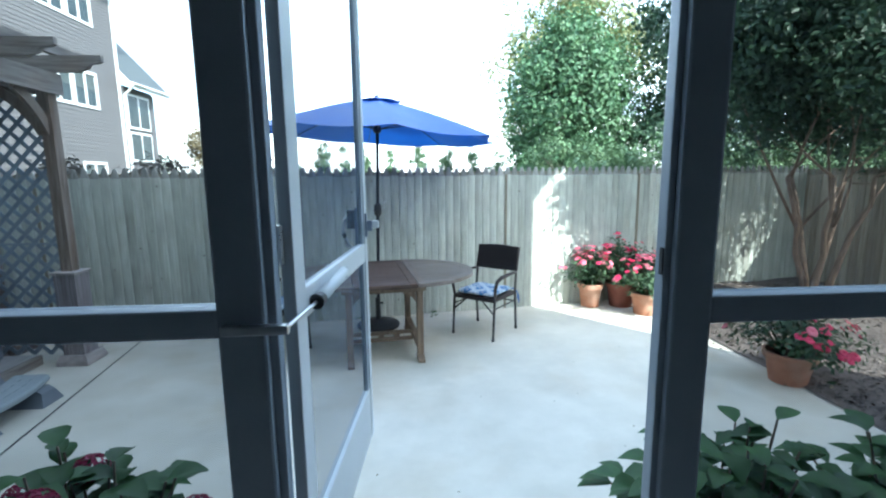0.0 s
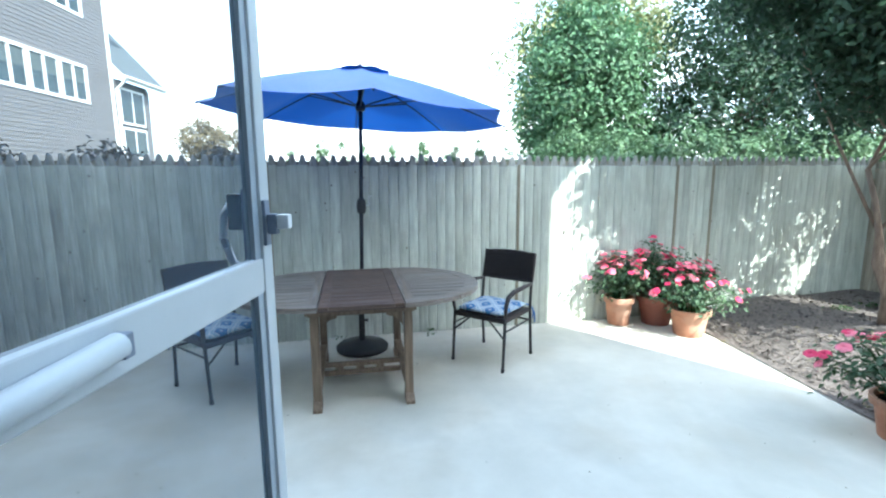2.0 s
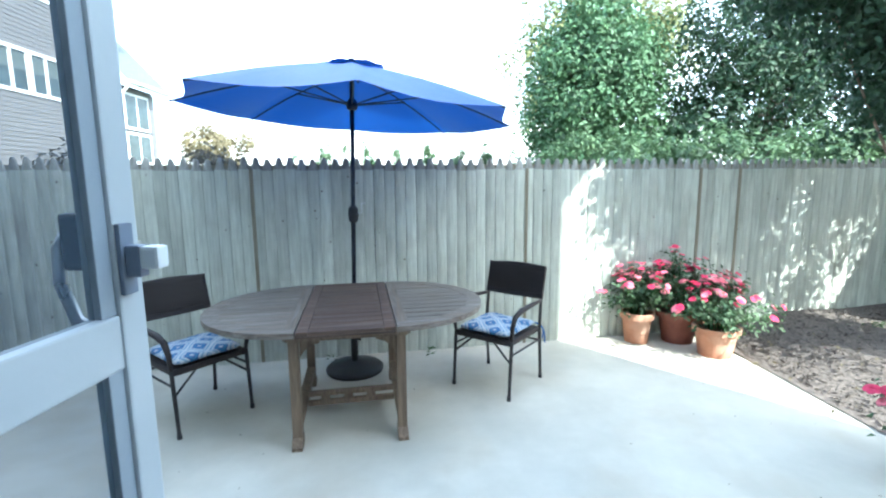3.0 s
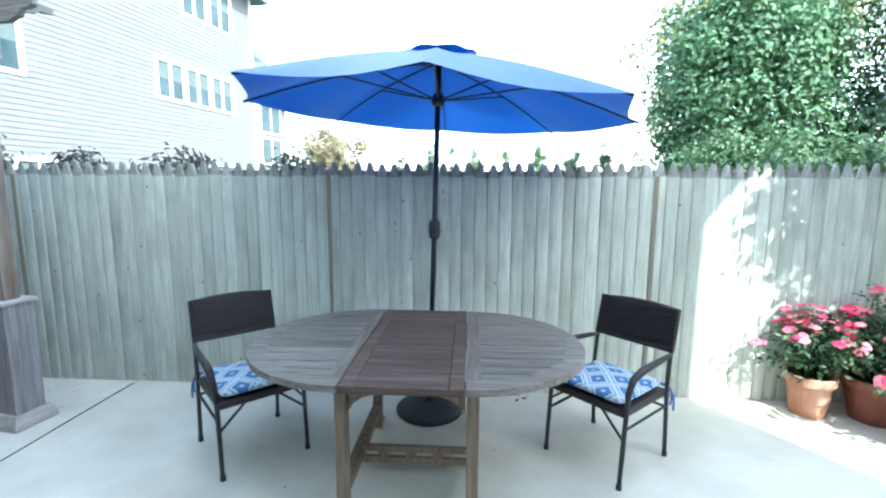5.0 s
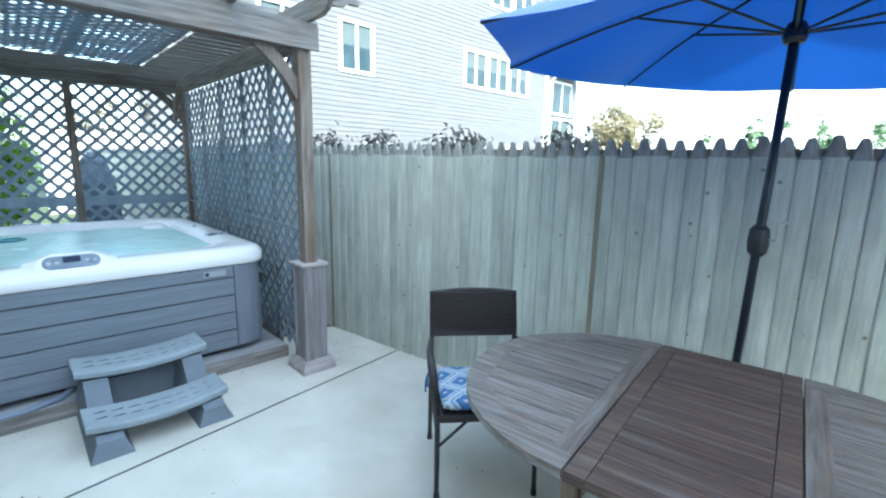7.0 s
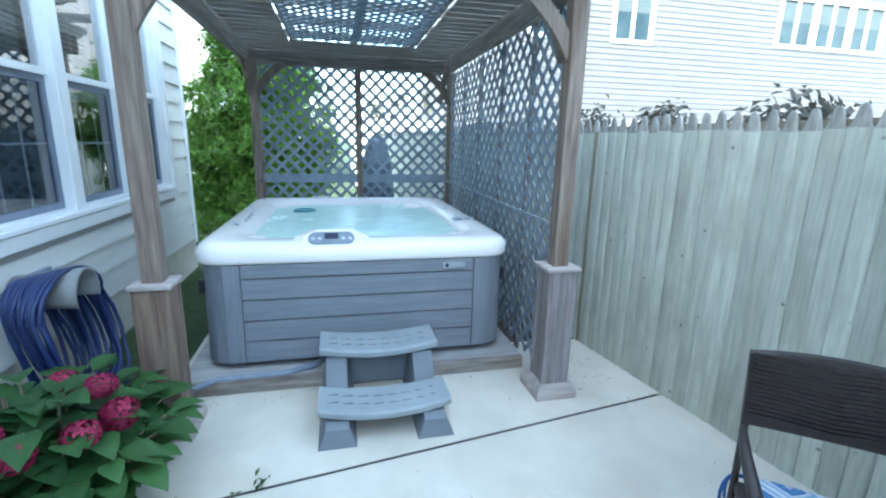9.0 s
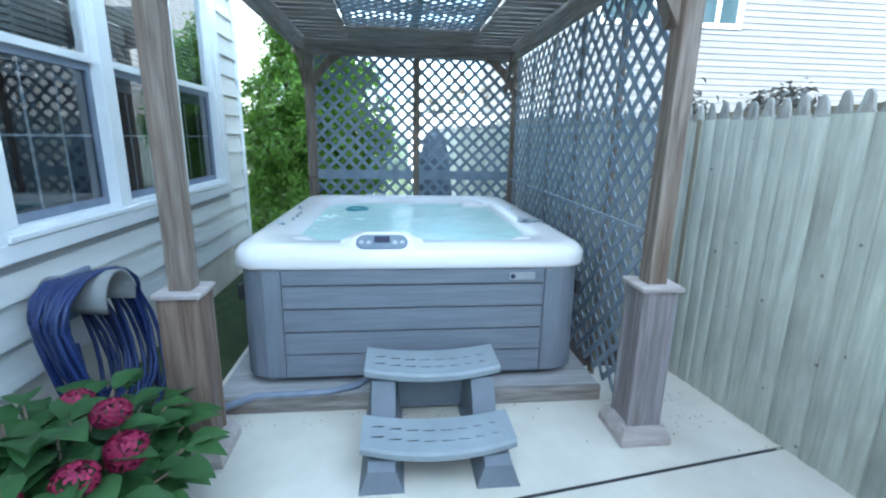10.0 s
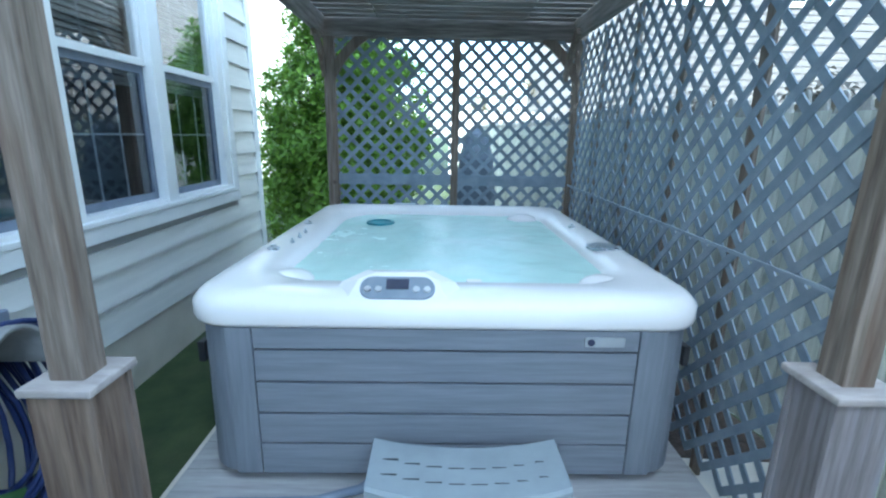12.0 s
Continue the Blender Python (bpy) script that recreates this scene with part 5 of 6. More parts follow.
for i in range(18):
    drop, wide, out = 0.44 + rr.uniform(0, 0.26), 0.12 + 0.009 * i + rr.uniform(0, 0.07), 0.09 + 0.0145 * i
    lean = rr.uniform(-0.06, 0.06)
    pts = []
    for k in range(29):
        a = 2 * math.pi * k / 28
        up = math.sin(a)
        pts.append((-3.41 + (wide + 0.07 * max(0, -up)) * math.cos(a) + lean * max(0, -up), HY + out + rr.uniform(-0.006, 0.006) + 0.15 * max(0, -up), 0.66 + (0.155 + 0.003 * i if up > 0 else drop) * up))
    part("hose_loop", tube(bmesh.new(), pts, 0.0115, 8, cap=False), M["hose_blue"], reel, smooth=True)
part("hose_tail", tube(bmesh.new(), bend((-3.36, HY + 0.2, 0.5), (-2.95, 1.85, 0.02), (0.05, 0.05, -0.12), 14), 0.0115, 8), M["hose_blue"], reel, smooth=True)

# ---- oval table ----
TC = Vector((-0.215, 4.55, 0))
TA = 8.5
table = thing("dining_table", "weathered teak oval extending dining table with a darker middle leaf", "table", pose(TC.x, TC.y, 0, 0, 0, TA))
TL, TWD, TZ = 0.91, 0.615, 0.76
LEAF = 0.275


def oval_half(y):
    return LEAF + (TL - LEAF) * math.sqrt(max(0, 1 - (y / TWD) ** 2))


def oval_end(bm, s, inset, z0, z1, n=18):
    out = []
    for i in range(n + 1):
        a = -math.pi / 2 + math.pi * i / n
        out.append((s * (LEAF + 0.007 + (TL - LEAF - inset) * math.cos(a)), (TWD - inset) * math.sin(a)))
    return out if s > 0 else out[::-1]


for s in (-1, 1):
    endp = part("table_end", bmesh.new(), M["teak"], table, "curved weathered end of the top")
    bm = bmesh.new()
    outer, facets = oval_end(bm, s, 0.0, 0, 0), oval_end(bm, s, 0.085, 0, 0, 6)
    inner = []
    for i in range(19):
        g = i / 3
        lo_i = min(int(g), 5)
        inner.append(tuple(facets[lo_i][c] + (facets[lo_i + 1][c] - facets[lo_i][c]) * (g - lo_i) for c in (0, 1)))
    k = len(outer)
    lo = [bm.verts.new((*p, TZ - 0.032)) for p in outer]
    hi = [bm.verts.new((*p, TZ)) for p in outer]
    li = [bm.verts.new((*p, TZ - 0.032)) for p in inner]
    hi2 = [bm.verts.new((*p, TZ)) for p in inner]
    for i in range(k - 1):
        bm.faces.new((lo[i], lo[i + 1], hi[i + 1], hi[i]))
        bm.faces.new((hi[i], hi[i + 1], hi2[i + 1], hi2[i]))
        bm.faces.new((hi2[i], hi2[i + 1], li[i + 1], li[i]))
        bm.faces.new((li[i], li[i + 1], lo[i + 1], lo[i]))
    bm.faces.new((lo[0], hi[0], hi2[0], li[0]))
    bm.faces.new((lo[-1], li[-1], hi2[-1], hi[-1]))
    bmesh.ops.recalc_face_normals(bm, faces=bm.faces)
    old = endp.data
    bm.to_mesh(old)
    bm.free()
    x0 = s * (LEAF + 0.007)
    part("edge_board", a_box(min(x0, x0 + s * 0.07), max(x0, x0 + s * 0.07), -(TWD - 0.086), TWD - 0.086, TZ - 0.03, TZ - 0.001, 0.002), M["teak_y"], endp)
    cnt = 11
    for i in range(cnt):
        ya, yb = -(TWD - 0.088) + i * 2 * (TWD - 0.088) / cnt + 0.0025, -(TWD - 0.088) + (i + 1) * 2 * (TWD - 0.088) / cnt - 0.0025
        ym = min(abs(ya), abs(yb)) if ya * yb > 0 else 0
        q = 1 - (ym / (TWD - 0.085)) ** 2
        if q <= 0:
            continue
        xe = LEAF + 0.004 + (TL - LEAF - 0.085) * math.sqrt(q) + 0.012
        xs = LEAF + 0.004 + 0.0725
        if xe > xs + 0.02:
            part("plank", a_box(min(s * xs, s * xe), max(s * xs, s * xe), ya, yb, TZ - 0.028, TZ - 0.002, 0.0015), M["teak"], endp)
leafp = part("table_leaf", a_box(-LEAF, LEAF, -TWD, TWD, TZ - 0.034, TZ - 0.022), M["teak_red"], table, "reddish-brown middle leaf")
for xa, xb in ((-LEAF, -LEAF + 0.065), (LEAF - 0.065, LEAF)):
    part("edge_board", a_box(xa, xb, -TWD, TWD, TZ - 0.0215, TZ, 0.002), M["teak_red"], leafp)
for ya, yb in ((-TWD, -TWD + 0.07), (TWD - 0.07, TWD)):
    part("edge_board", a_box(-LEAF + 0.067, LEAF - 0.067, ya, yb, TZ - 0.0215, TZ, 0.002), M["teak_red"], leafp)
for i in range(12):
    ya = -TWD + 0.072 + i * (2 * TWD - 0.144) / 12
    part("plank", a_box(-LEAF + 0.067, LEAF - 0.067, ya + 0.002, ya + (2 * TWD - 0.144) / 12 - 0.002, TZ - 0.0215, TZ - 0.002, 0.0015), M["teak_red"], leafp)
for s in (-1, 1):
    part("apron", a_box(-0.355, 0.355, s * 0.46 - 0.014, s * 0.46 + 0.014, TZ - 0.10, TZ - 0.035, 0.003), M["teak_leg"], table)
    part("apron_end", a_box(s * 0.36 - 0.014, s * 0.36 + 0.014, -0.446, 0.446, TZ - 0.10, TZ - 0.036, 0.003), M["teak_leg"], table)
    # trestle: two uprights on one foot
    x = s * 0.315
    for y in (-0.42, 0.42):
        part("leg", a_box(x - 0.029, x + 0.029, y - 0.032, y + 0.032, 0.055, TZ - 0.036, 0.006), M["teak_leg"], table)
        bm = bmesh.new()
        sy = 1 if y > 0 else -1
        prism(bm, [(y + sy * 0.035, 0.0), (y + sy * 0.085, 0.0), (y + sy * 0.085, 0.02), (y + sy * 0.035, 0.06), (y - sy * 0.035, 0.06), (y - sy * 0.035, 0.0)][::sy], x - 0.031, x + 0.031, Matrix(((0, 0, 1, 0), (1, 0, 0, 0), (0, 1, 0, 0), (0, 0, 0, 1))))
        bmesh.ops.recalc_face_normals(bm, faces=bm.faces)
        part("foot", bm, M["teak_leg"], table)
        bm = bmesh.new()
        xs = [(x - s * 0.036, TZ - 0.101), (x - s * 0.15, TZ - 0.101), (x - s * 0.15, TZ - 0.125), (x - s * 0.10, TZ - 0.14), (x - s * 0.06, TZ - 0.17), (x - s * 0.036, TZ - 0.21)]
        prism(bm, xs, -y - 0.013, -y + 0.013, Matrix.Rotation(radians(90), 4, "X"))
        bmesh.ops.recalc_face_normals(bm, faces=bm.faces)
        part("bracket", bm, M["teak_leg"], table)
    part("foot_rail", a_box(x - 0.03, x + 0.03, -0.384, 0.384, 0.11, 0.165, 0.005), M["teak_leg"], table)
for y in (-0.13,):
    part("stretcher", a_box(-0.284, 0.284, y - 0.014, y + 0.014, 0.10, 0.135, 0.003), M["teak_leg"], table)
    part("stretcher", a_box(-0.284, 0.284, y - 0.014, y + 0.014, 0.165, 0.20, 0.003), M["teak_leg"], table)
    for x in (-0.17, -0.02, 0.13):
        part("stretcher_block", a_box(x - 0.03, x + 0.03, y - 0.012, y + 0.012, 0.1355, 0.1645), M["teak_leg"], table)

# ---- chairs ----
def cushion_mesh():
    bm = bmesh.new()
    bmesh.ops.create_grid(bm, x_segments=22, y_segments=22, size=0.5)
    top = {}
    for v in bm.verts:
        u, w = v.co.x * 2, v.co.y * 2
        e_ = (1 - abs(u) ** 5) * (1 - abs(w) ** 5)
        puff = 0.03 * max(0, e_) ** 0.5 + 0.012 * math.cos(u * 3.1) * math.cos(w * 3.1) * e_
        v.co = Vector((u * 0.225 * (1 - 0.04 * w * w), w * 0.225 * (1 - 0.04 * u * u), 0.03 + puff))
    g = bmesh.ops.duplicate(bm, geom=list(bm.faces) + list(bm.edges) + list(bm.verts))
    for v in g["geom"]:
        if isinstance(v, bmesh.types.BMVert):
            v.co.z = 0.06 - v.co.z - 0.0 if v.co.z > 0.03 else 0.03
            v.co.z = max(0.0, v.co.z * 1.0)
    bmesh.ops.remove_doubles(bm, verts=bm.verts, dist=0.0005)
    bmesh.ops.recalc_face_normals(bm, faces=bm.faces)
    return bm


def ikat_mat():
    """Blue and white woven diamonds."""
    m = bpy.data.materials.new("cushion_cloth")
    m.use_nodes = True
    n, l = m.node_tree.nodes, m.node_tree.links
    p = n["Principled BSDF"]
    p.inputs["Roughness"].default_value = 0.9
    tc = n.new("ShaderNodeTexCoord")
    mp = n.new("ShaderNodeMapping")
    mp.inputs["Rotation"].default_value = (0, 0, radians(45))
    mp.inputs["Scale"].default_value = (8.2, 8.2, 8.2)
    l.new(tc.outputs["Object"], mp.inputs["Vector"])
    nz = n.new("ShaderNodeTexNoise")
    nz.inputs["Scale"].default_value = 5
    mixv = n.new("ShaderNodeMixRGB")
    mixv.inputs["Fac"].default_value = 0.09
    l.new(mp.outputs["Vector"], nz.inputs["Vector"])
    l.new(mp.outputs["Vector"], mixv.inputs["Color1"])
    l.new(nz.outputs["Color"], mixv.inputs["Color2"])
    sep = n.new("ShaderNodeSeparateXYZ")
    l.new(mixv.outputs["Color"], sep.inputs["Vector"])
    d = []
    for ax in "XY":
        pp = n.new("ShaderNodeMath")
        pp.operation = "PINGPONG"
        pp.inputs[1].default_value = 0.5
        l.new(sep.outputs[ax], pp.inputs[0])
        d.append(pp)
    mn = n.new("ShaderNodeMath")
    mn.operation = "MINIMUM"
    l.new(d[0].outputs[0], mn.inputs[0])
    l.new(d[1].outputs[0], mn.inputs[1])
    rp = n.new("ShaderNodeValToRGB")
    els = rp.color_ramp.elements
    white, blue, teal = (0.58, 0.61, 0.64, 1), (0.03, 0.09, 0.30, 1), (0.10, 0.27, 0.46, 1)
    els[0].position, els[0].color = 0.0, white
    els[1].position, els[1].color = 0.47, white
    for pos, c in ((0.05, white), (0.08, teal), (0.17, white), (0.20, white), (0.23, blue), (0.33, teal), (0.38, blue)):
        el = els.new(pos)
        el.color = c
    rp.color_ramp.interpolation = "LINEAR"
    l.new(mn.outputs[0], rp.inputs["Fac"])
    l.new(rp.outputs["Color"], p.inputs["Base Color"])
    return m


IKAT = ikat_mat()


def build_chair(m):
    """Origin on the ground below the seat's middle; the back is at +y."""
    ch = thing("dining_chair", "black metal armchair with a dark woven wicker seat and back", "chair", m, "chairs at the patio table")
    w, d = 0.245, 0.22
    for s in (-1, 1):
        part("front_leg", tube(bmesh.new(), [(s * w, -d - 0.03, 0), (s * w, -d, 0.40), (s * w, -d + 0.005, 0.44)], [0.012, 0.0135, 0.0135], 10), M["chair_metal"], ch, smooth=True)
        part("back_leg", tube(bmesh.new(), [(s * w, d + 0.04, 0), (s * w, d + 0.01, 0.42), (s * (w - 0.003), d + 0.03, 0.62), (s * (w - 0.006), d + 0.085, 0.89)], 0.0125, 10), M["chair_metal"], ch, smooth=True)
        part("foot_cap", tube(bmesh.new(), [(s * w, -d - 0.03, -0.002), (s * w, -d - 0.028, 0.03)], 0.0155, 10), M["black"], ch)
        part("foot_cap", tube(bmesh.new(), [(s * w, d + 0.04, -0.002), (s * w, d + 0.038, 0.03)], 0.0155, 10), M["black"], ch)
        arm = [(s * w, -d + 0.005, 0.43), (s * (w + 0.012), -d - 0.012, 0.54), (s * (w + 0.02), -d + 0.012, 0.615), (s * (w + 0.025), -d + 0.09, 0.645), (s * (w + 0.022), 0.05, 0.652), (s * (w + 0.008), d - 0.02, 0.645), (s * (w - 0.002), d + 0.035, 0.64)]
        part("armrest", tube(bmesh.new(), arm, [0.013, 0.017, 0.02, 0.021, 0.018, 0.014, 0.012], 10), M["wicker"], ch, "woven armrest", smooth=True)
        part("brace", tube(bmesh.new(), [(s * w, -d - 0.012, 0.27), (s * 0.10, -d + 0.005, 0.395)], 0.008, 8), M["chair_metal"], ch)
        part("side_bar", tube(bmesh.new(), [(s * w, -d, 0.33), (s * w, d + 0.018, 0.33)], 0.008, 8), M["chair_metal"], ch)
    part("cross_bar", tube(bmesh.new(), [(-w, d + 0.02, 0.32), (w, d + 0.02, 0.32)], 0.008, 8), M["chair_metal"], ch)
    seat = part("seat", a_box(-w, w, -d - 0.012, d + 0.01, 0.395, 0.437, 0.012), M["wicker"], ch, "dark woven seat")
    # woven back, bowed, with herringbone ribs
    bm = bmesh.new()
    nx, nz = 10, 8
    grid = {}
    for side in (0, 1):
        for i in range(nx + 1):
            for j in range(nz + 1):
                u, t = i / nx * 2 - 1, j / nz
                x = u * (w + 0.008)
                z = 0.655 + 0.245 * t + 0.012 * (1 - u * u) * (1 if t > 0.5 else -1) * abs(2 * t - 1)
                y = d + 0.035 + 0.055 * t + 0.035 * (1 - u * u) * 0.9 + (0.016 if side else -0.016)
                grid[side, i, j] = bm.verts.new((x, y, z))
    for i in range(nx):
        for j in range(nz):
            bm.faces.new((grid[0, i, j], grid[0, i + 1, j], grid[0, i + 1, j + 1], grid[0, i, j + 1]))
            bm.faces.new((grid[1, i, j], grid[1, i, j + 1], grid[1, i + 1, j + 1], grid[1, i + 1, j]))
    for j in range(nz):
        bm.faces.new((grid[0, 0, j], grid[0, 0, j + 1], grid[1, 0, j + 1], grid[1, 0, j]))
        bm.faces.new((grid[0, nx, j], grid[1, nx, j], grid[1, nx, j + 1], grid[0, nx, j + 1]))
    for i in range(nx):
        bm.faces.new((grid[0, i, 0], grid[1, i, 0], grid[1, i + 1, 0], grid[0, i + 1, 0]))
        bm.faces.new((grid[0, i, nz], grid[0, i + 1, nz], grid[1, i + 1, nz], grid[1, i, nz]))
    bk = part("backrest", bm, M["wicker"], ch, "dark woven back with a herringbone weave", smooth=False)
    bm = bmesh.new()
    for i in range(-10, 10):
        for row in range(5):
            u0, u1 = i / 10, (i + 1) / 10
            t0 = 0.06 + row * 0.19
            z0, z1 = t0 + 0.1 * abs(u0), t0 + 0.1 * abs(u1)
            pts = []
            for u, t in ((u0, z0), (u1, z1)):
                pts.append(Vector((u * (w + 0.004), d + 0.035 + 0.055 * t + 0.0315 * (1 - u * u) - 0.018, 0.66 + 0.235 * t)))
            for dz in (0, 0.016, 0.032):
                beam(bm, pts[0] + Vector((0, 0, dz)), pts[1] + Vector((0, 0, dz)), 0.004, 0.011, up=(0, 1, 0))
    part("weave", bm, M["wicker_rib"], bk)
    return ch


def build_cushion(m):
    cu = thing("seat_cushion", "blue and white patterned seat cushion with ties on a chair", "cushion", m, "chair cushions")
    part("pad", cushion_mesh(), IKAT, cu, smooth=True)
    for s in (-1, 1):
        for k in (0, 1):
            part("tie", tube(bmesh.new(), bend((s * 0.21, 0.215, 0.025), (s * (0.262 + 0.01 * k), 0.25 + 0.02 * k, -0.10 - 0.04 * k), (s * 0.02, 0.02, 0.03), 6), 0.006, 6), M["cushion_blue"], cu)
    return cu


# right-hand chair turned towards the table, left-hand chair likewise
CH = [(0.872, 4.922, -39.5), (-1.272, 4.532, 52.0)]
first_chair = first_cushion = None
for cx, cy, ang in CH:
    m = pose(cx, cy, 0, 0, 0, ang)
    mc = pose(cx, cy, 0.437, 0, 0, ang)
    if first_chair is None:
        first_chair, first_cushion = build_chair(m), build_cushion(mc)
    else:
        copy_thing(first_chair, m)
        copy_thing(first_cushion, mc)

# ---- umbrella ----
UB = Vector((-0.30, 5.205, 0))
UT = Vector((-0.24, 5.225, 2.59))
um = thing("patio_umbrella", "open bright blue octagonal patio umbrella on a dark tilting pole", "umbrella", pose(UB.x, UB.y, 0))
dirn = (UT - UB)
part("pole", tube(bmesh.new(), [(0, 0, 0.05), dirn * (1.33 / 2.55), dirn * 0.955], 0.0185, 14), M["umbrella_pole"], um, smooth=True)
crank_at = dirn * (1.32 / 2.55)
cb = part("crank_box", lathe(bmesh.new(), [(0.022, 1.25), (0.038, 1.27), (0.043, 1.32), (0.038, 1.37), (0.022, 1.39)], 16, (crank_at.x, crank_at.y)), M["black"], um)
part("crank_handle", tube(bmesh.new(), [(crank_at.x + 0.04, crank_at.y - 0.01, 1.33), (crank_at.x + 0.07, crank_at.y - 0.02, 1.33), (crank_at.x + 0.07, crank_at.y - 0.02, 1.41), (crank_at.x + 0.10, crank_at.y - 0.03, 1.41)], 0.006, 8), M["metal"], cb)
ub = thing("umbrella_base", "round black cast umbrella base on the patio", "umbrella base", pose(UB.x, UB.y, 0))
part("base_plate", lathe(bmesh.new(), [(0.235, 0), (0.24, 0.025), (0.22, 0.045), (0.12, 0.065), (0.045, 0.085)], 36), M["black"], ub, smooth=True)
part("tube_socket", lathe(bmesh.new(), [(0.029, 0.08), (0.027, 0.33)], 16), M["black"], ub)
part("clamp_knob", tube(bmesh.new(), [(0.027, 0, 0.27), (0.06, 0, 0.27)], [0.009, 0.016], 10), M["black"], ub)
# canopy: eight panels that sag between the ribs
cc = UT - UB
CR, CZ = 1.327, cc.z - 0.085
RZ = 2.111
ribs = []
A0 = 10.0
for i in range(8):
    a = radians(A0 + 45 * i)
    ribs.append(Vector((cc.x + CR * math.cos(a), cc.y + CR * math.sin(a), RZ - 0.0755 * math.cos(a + radians(10)))))
bm = bmesh.new()
apex = Vector((cc.x, cc.y, CZ))
n = 8
for i in range(8):
    p, q = ribs[i], ribs[(i + 1) % 8]
    rows = []
    for j in range(1, n + 1):
        t = j / n
        row = []
        for k in range(7):
            s = k / 6
            e_ = p.lerp(q, s)
            pt = apex.lerp(e_, t)
            pt.z += 0.025 * math.sin(math.pi * t) - 0.03 * t * math.sin(math.pi * s)
            inward = (apex - e_)
            inward.z = 0
            pt += inward.normalized() * 0.05 * t * math.sin(math.pi * s)
            row.append(bm.verts.new(pt))
        rows.append(row)
    for k in range(6):
        bm.faces.new((rows[0][k], rows[0][k + 1], bm.verts.new(apex)))
    for a, b in zip(rows, rows[1:]):
        for k in range(6):
            bm.faces.new((a[k], b[k], b[k + 1], a[k + 1]))
bmesh.ops.remove_doubles(bm, verts=bm.verts, dist=0.001)
bmesh.ops.recalc_face_normals(bm, faces=bm.faces)
canopy = part("canopy", bm, M["umbrella"], um, "bright blue cloth canopy", smooth=True)
bm = bmesh.new()
for i in range(8):
    a, b = radians(A0 + 45 * i), radians(A0 + 45 * (i + 1))
    rim = []
    for k in range(5):
        t = a + (b - a) * k / 4
        rim.append(bm.verts.new((cc.x + 0.25 * math.cos(t), cc.y + 0.25 * math.sin(t), CZ - 0.05 + 0.014 * math.sin(math.pi * k / 4))))
    for k in range(4):
        bm.faces.new((rim[k], rim[k + 1], bm.verts.new((cc.x, cc.y, CZ + 0.014))))
bmesh.ops.remove_doubles(bm, verts=bm.verts, dist=0.001)
part("vent", bm, M["umbrella"], canopy, "raised wind vent", smooth=True)
part("finial", lathe(bmesh.new(), [(0.012, CZ + 0.010), (0.026, CZ + 0.017), (0.02, CZ + 0.025), (0.006, CZ + 0.030)], 14, (cc.x, cc.y)), M["umbrella_pole"], canopy)
hub = part("hub", lathe(bmesh.new(), [(0.035, 2.14), (0.045, 2.16), (0.045, 2.19), (0.03, 2.22)], 16, (dirn.x * 0.85, dirn.y * 0.85)), M["umbrella_pole"], um)
part("top_hub", lathe(bmesh.new(), [(0.03, CZ - 0.12), (0.04, CZ - 0.05), (0.02, CZ - 0.02)], 16, (cc.x, cc.y)), M["umbrella_pole"], um)
for rb in ribs:
    pts = [Vector((cc.x, cc.y, CZ - 0.07)).lerp(rb + Vector((0, 0, 0.0)), t) + Vector((0, 0, 0.04 * math.sin(math.pi * t) - 0.012)) for t in (0.02, 0.2, 0.4, 0.6, 0.8, 0.995)]
    rb_ = part("rib", tube(bmesh.new(), pts, 0.0065, 6), M["umbrella_pole"], um)
    mid = Vector((cc.x, cc.y, CZ - 0.07)).lerp(rb, 0.5) + Vector((0, 0, 0.033))
    part("strut", tube(bmesh.new(), [(dirn.x * 0.85, dirn.y * 0.85, 2.175), mid], 0.006, 6), M["umbrella_pole"], rb_)

# ---- flower pots ----
def blossom(name):
    """Five overlapping rounded petals round a small eye."""
    bm = bmesh.new()
    for j in range(5):
        a = 2 * math.pi * j / 5
        d, sd = Vector((math.cos(a), math.sin(a), 0)), Vector((-math.sin(a), math.cos(a), 0))
        rows = []
        for t, w in ((0.0, 0.004), (0.35, 0.013), (0.75, 0.018), (1.0, 0.009)):
            c = d * 0.034 * t + Vector((0, 0, 0.006 * math.sin(3 * t) + 0.001 * j))
            rows.append((bm.verts.new(c - sd * w), bm.verts.new(c + sd * w)))
        for p, q in zip(rows, rows[1:]):
            bm.faces.new((p[0], p[1], q[1], q[0]))
    me = bpy.data.meshes.new(name)
    bm.to_mesh(me)
    bm.free()
    me.materials.append(M[name])
    return me


FLOWERS = {k: blossom(k) for k in ("petal_pink", "petal_red")}


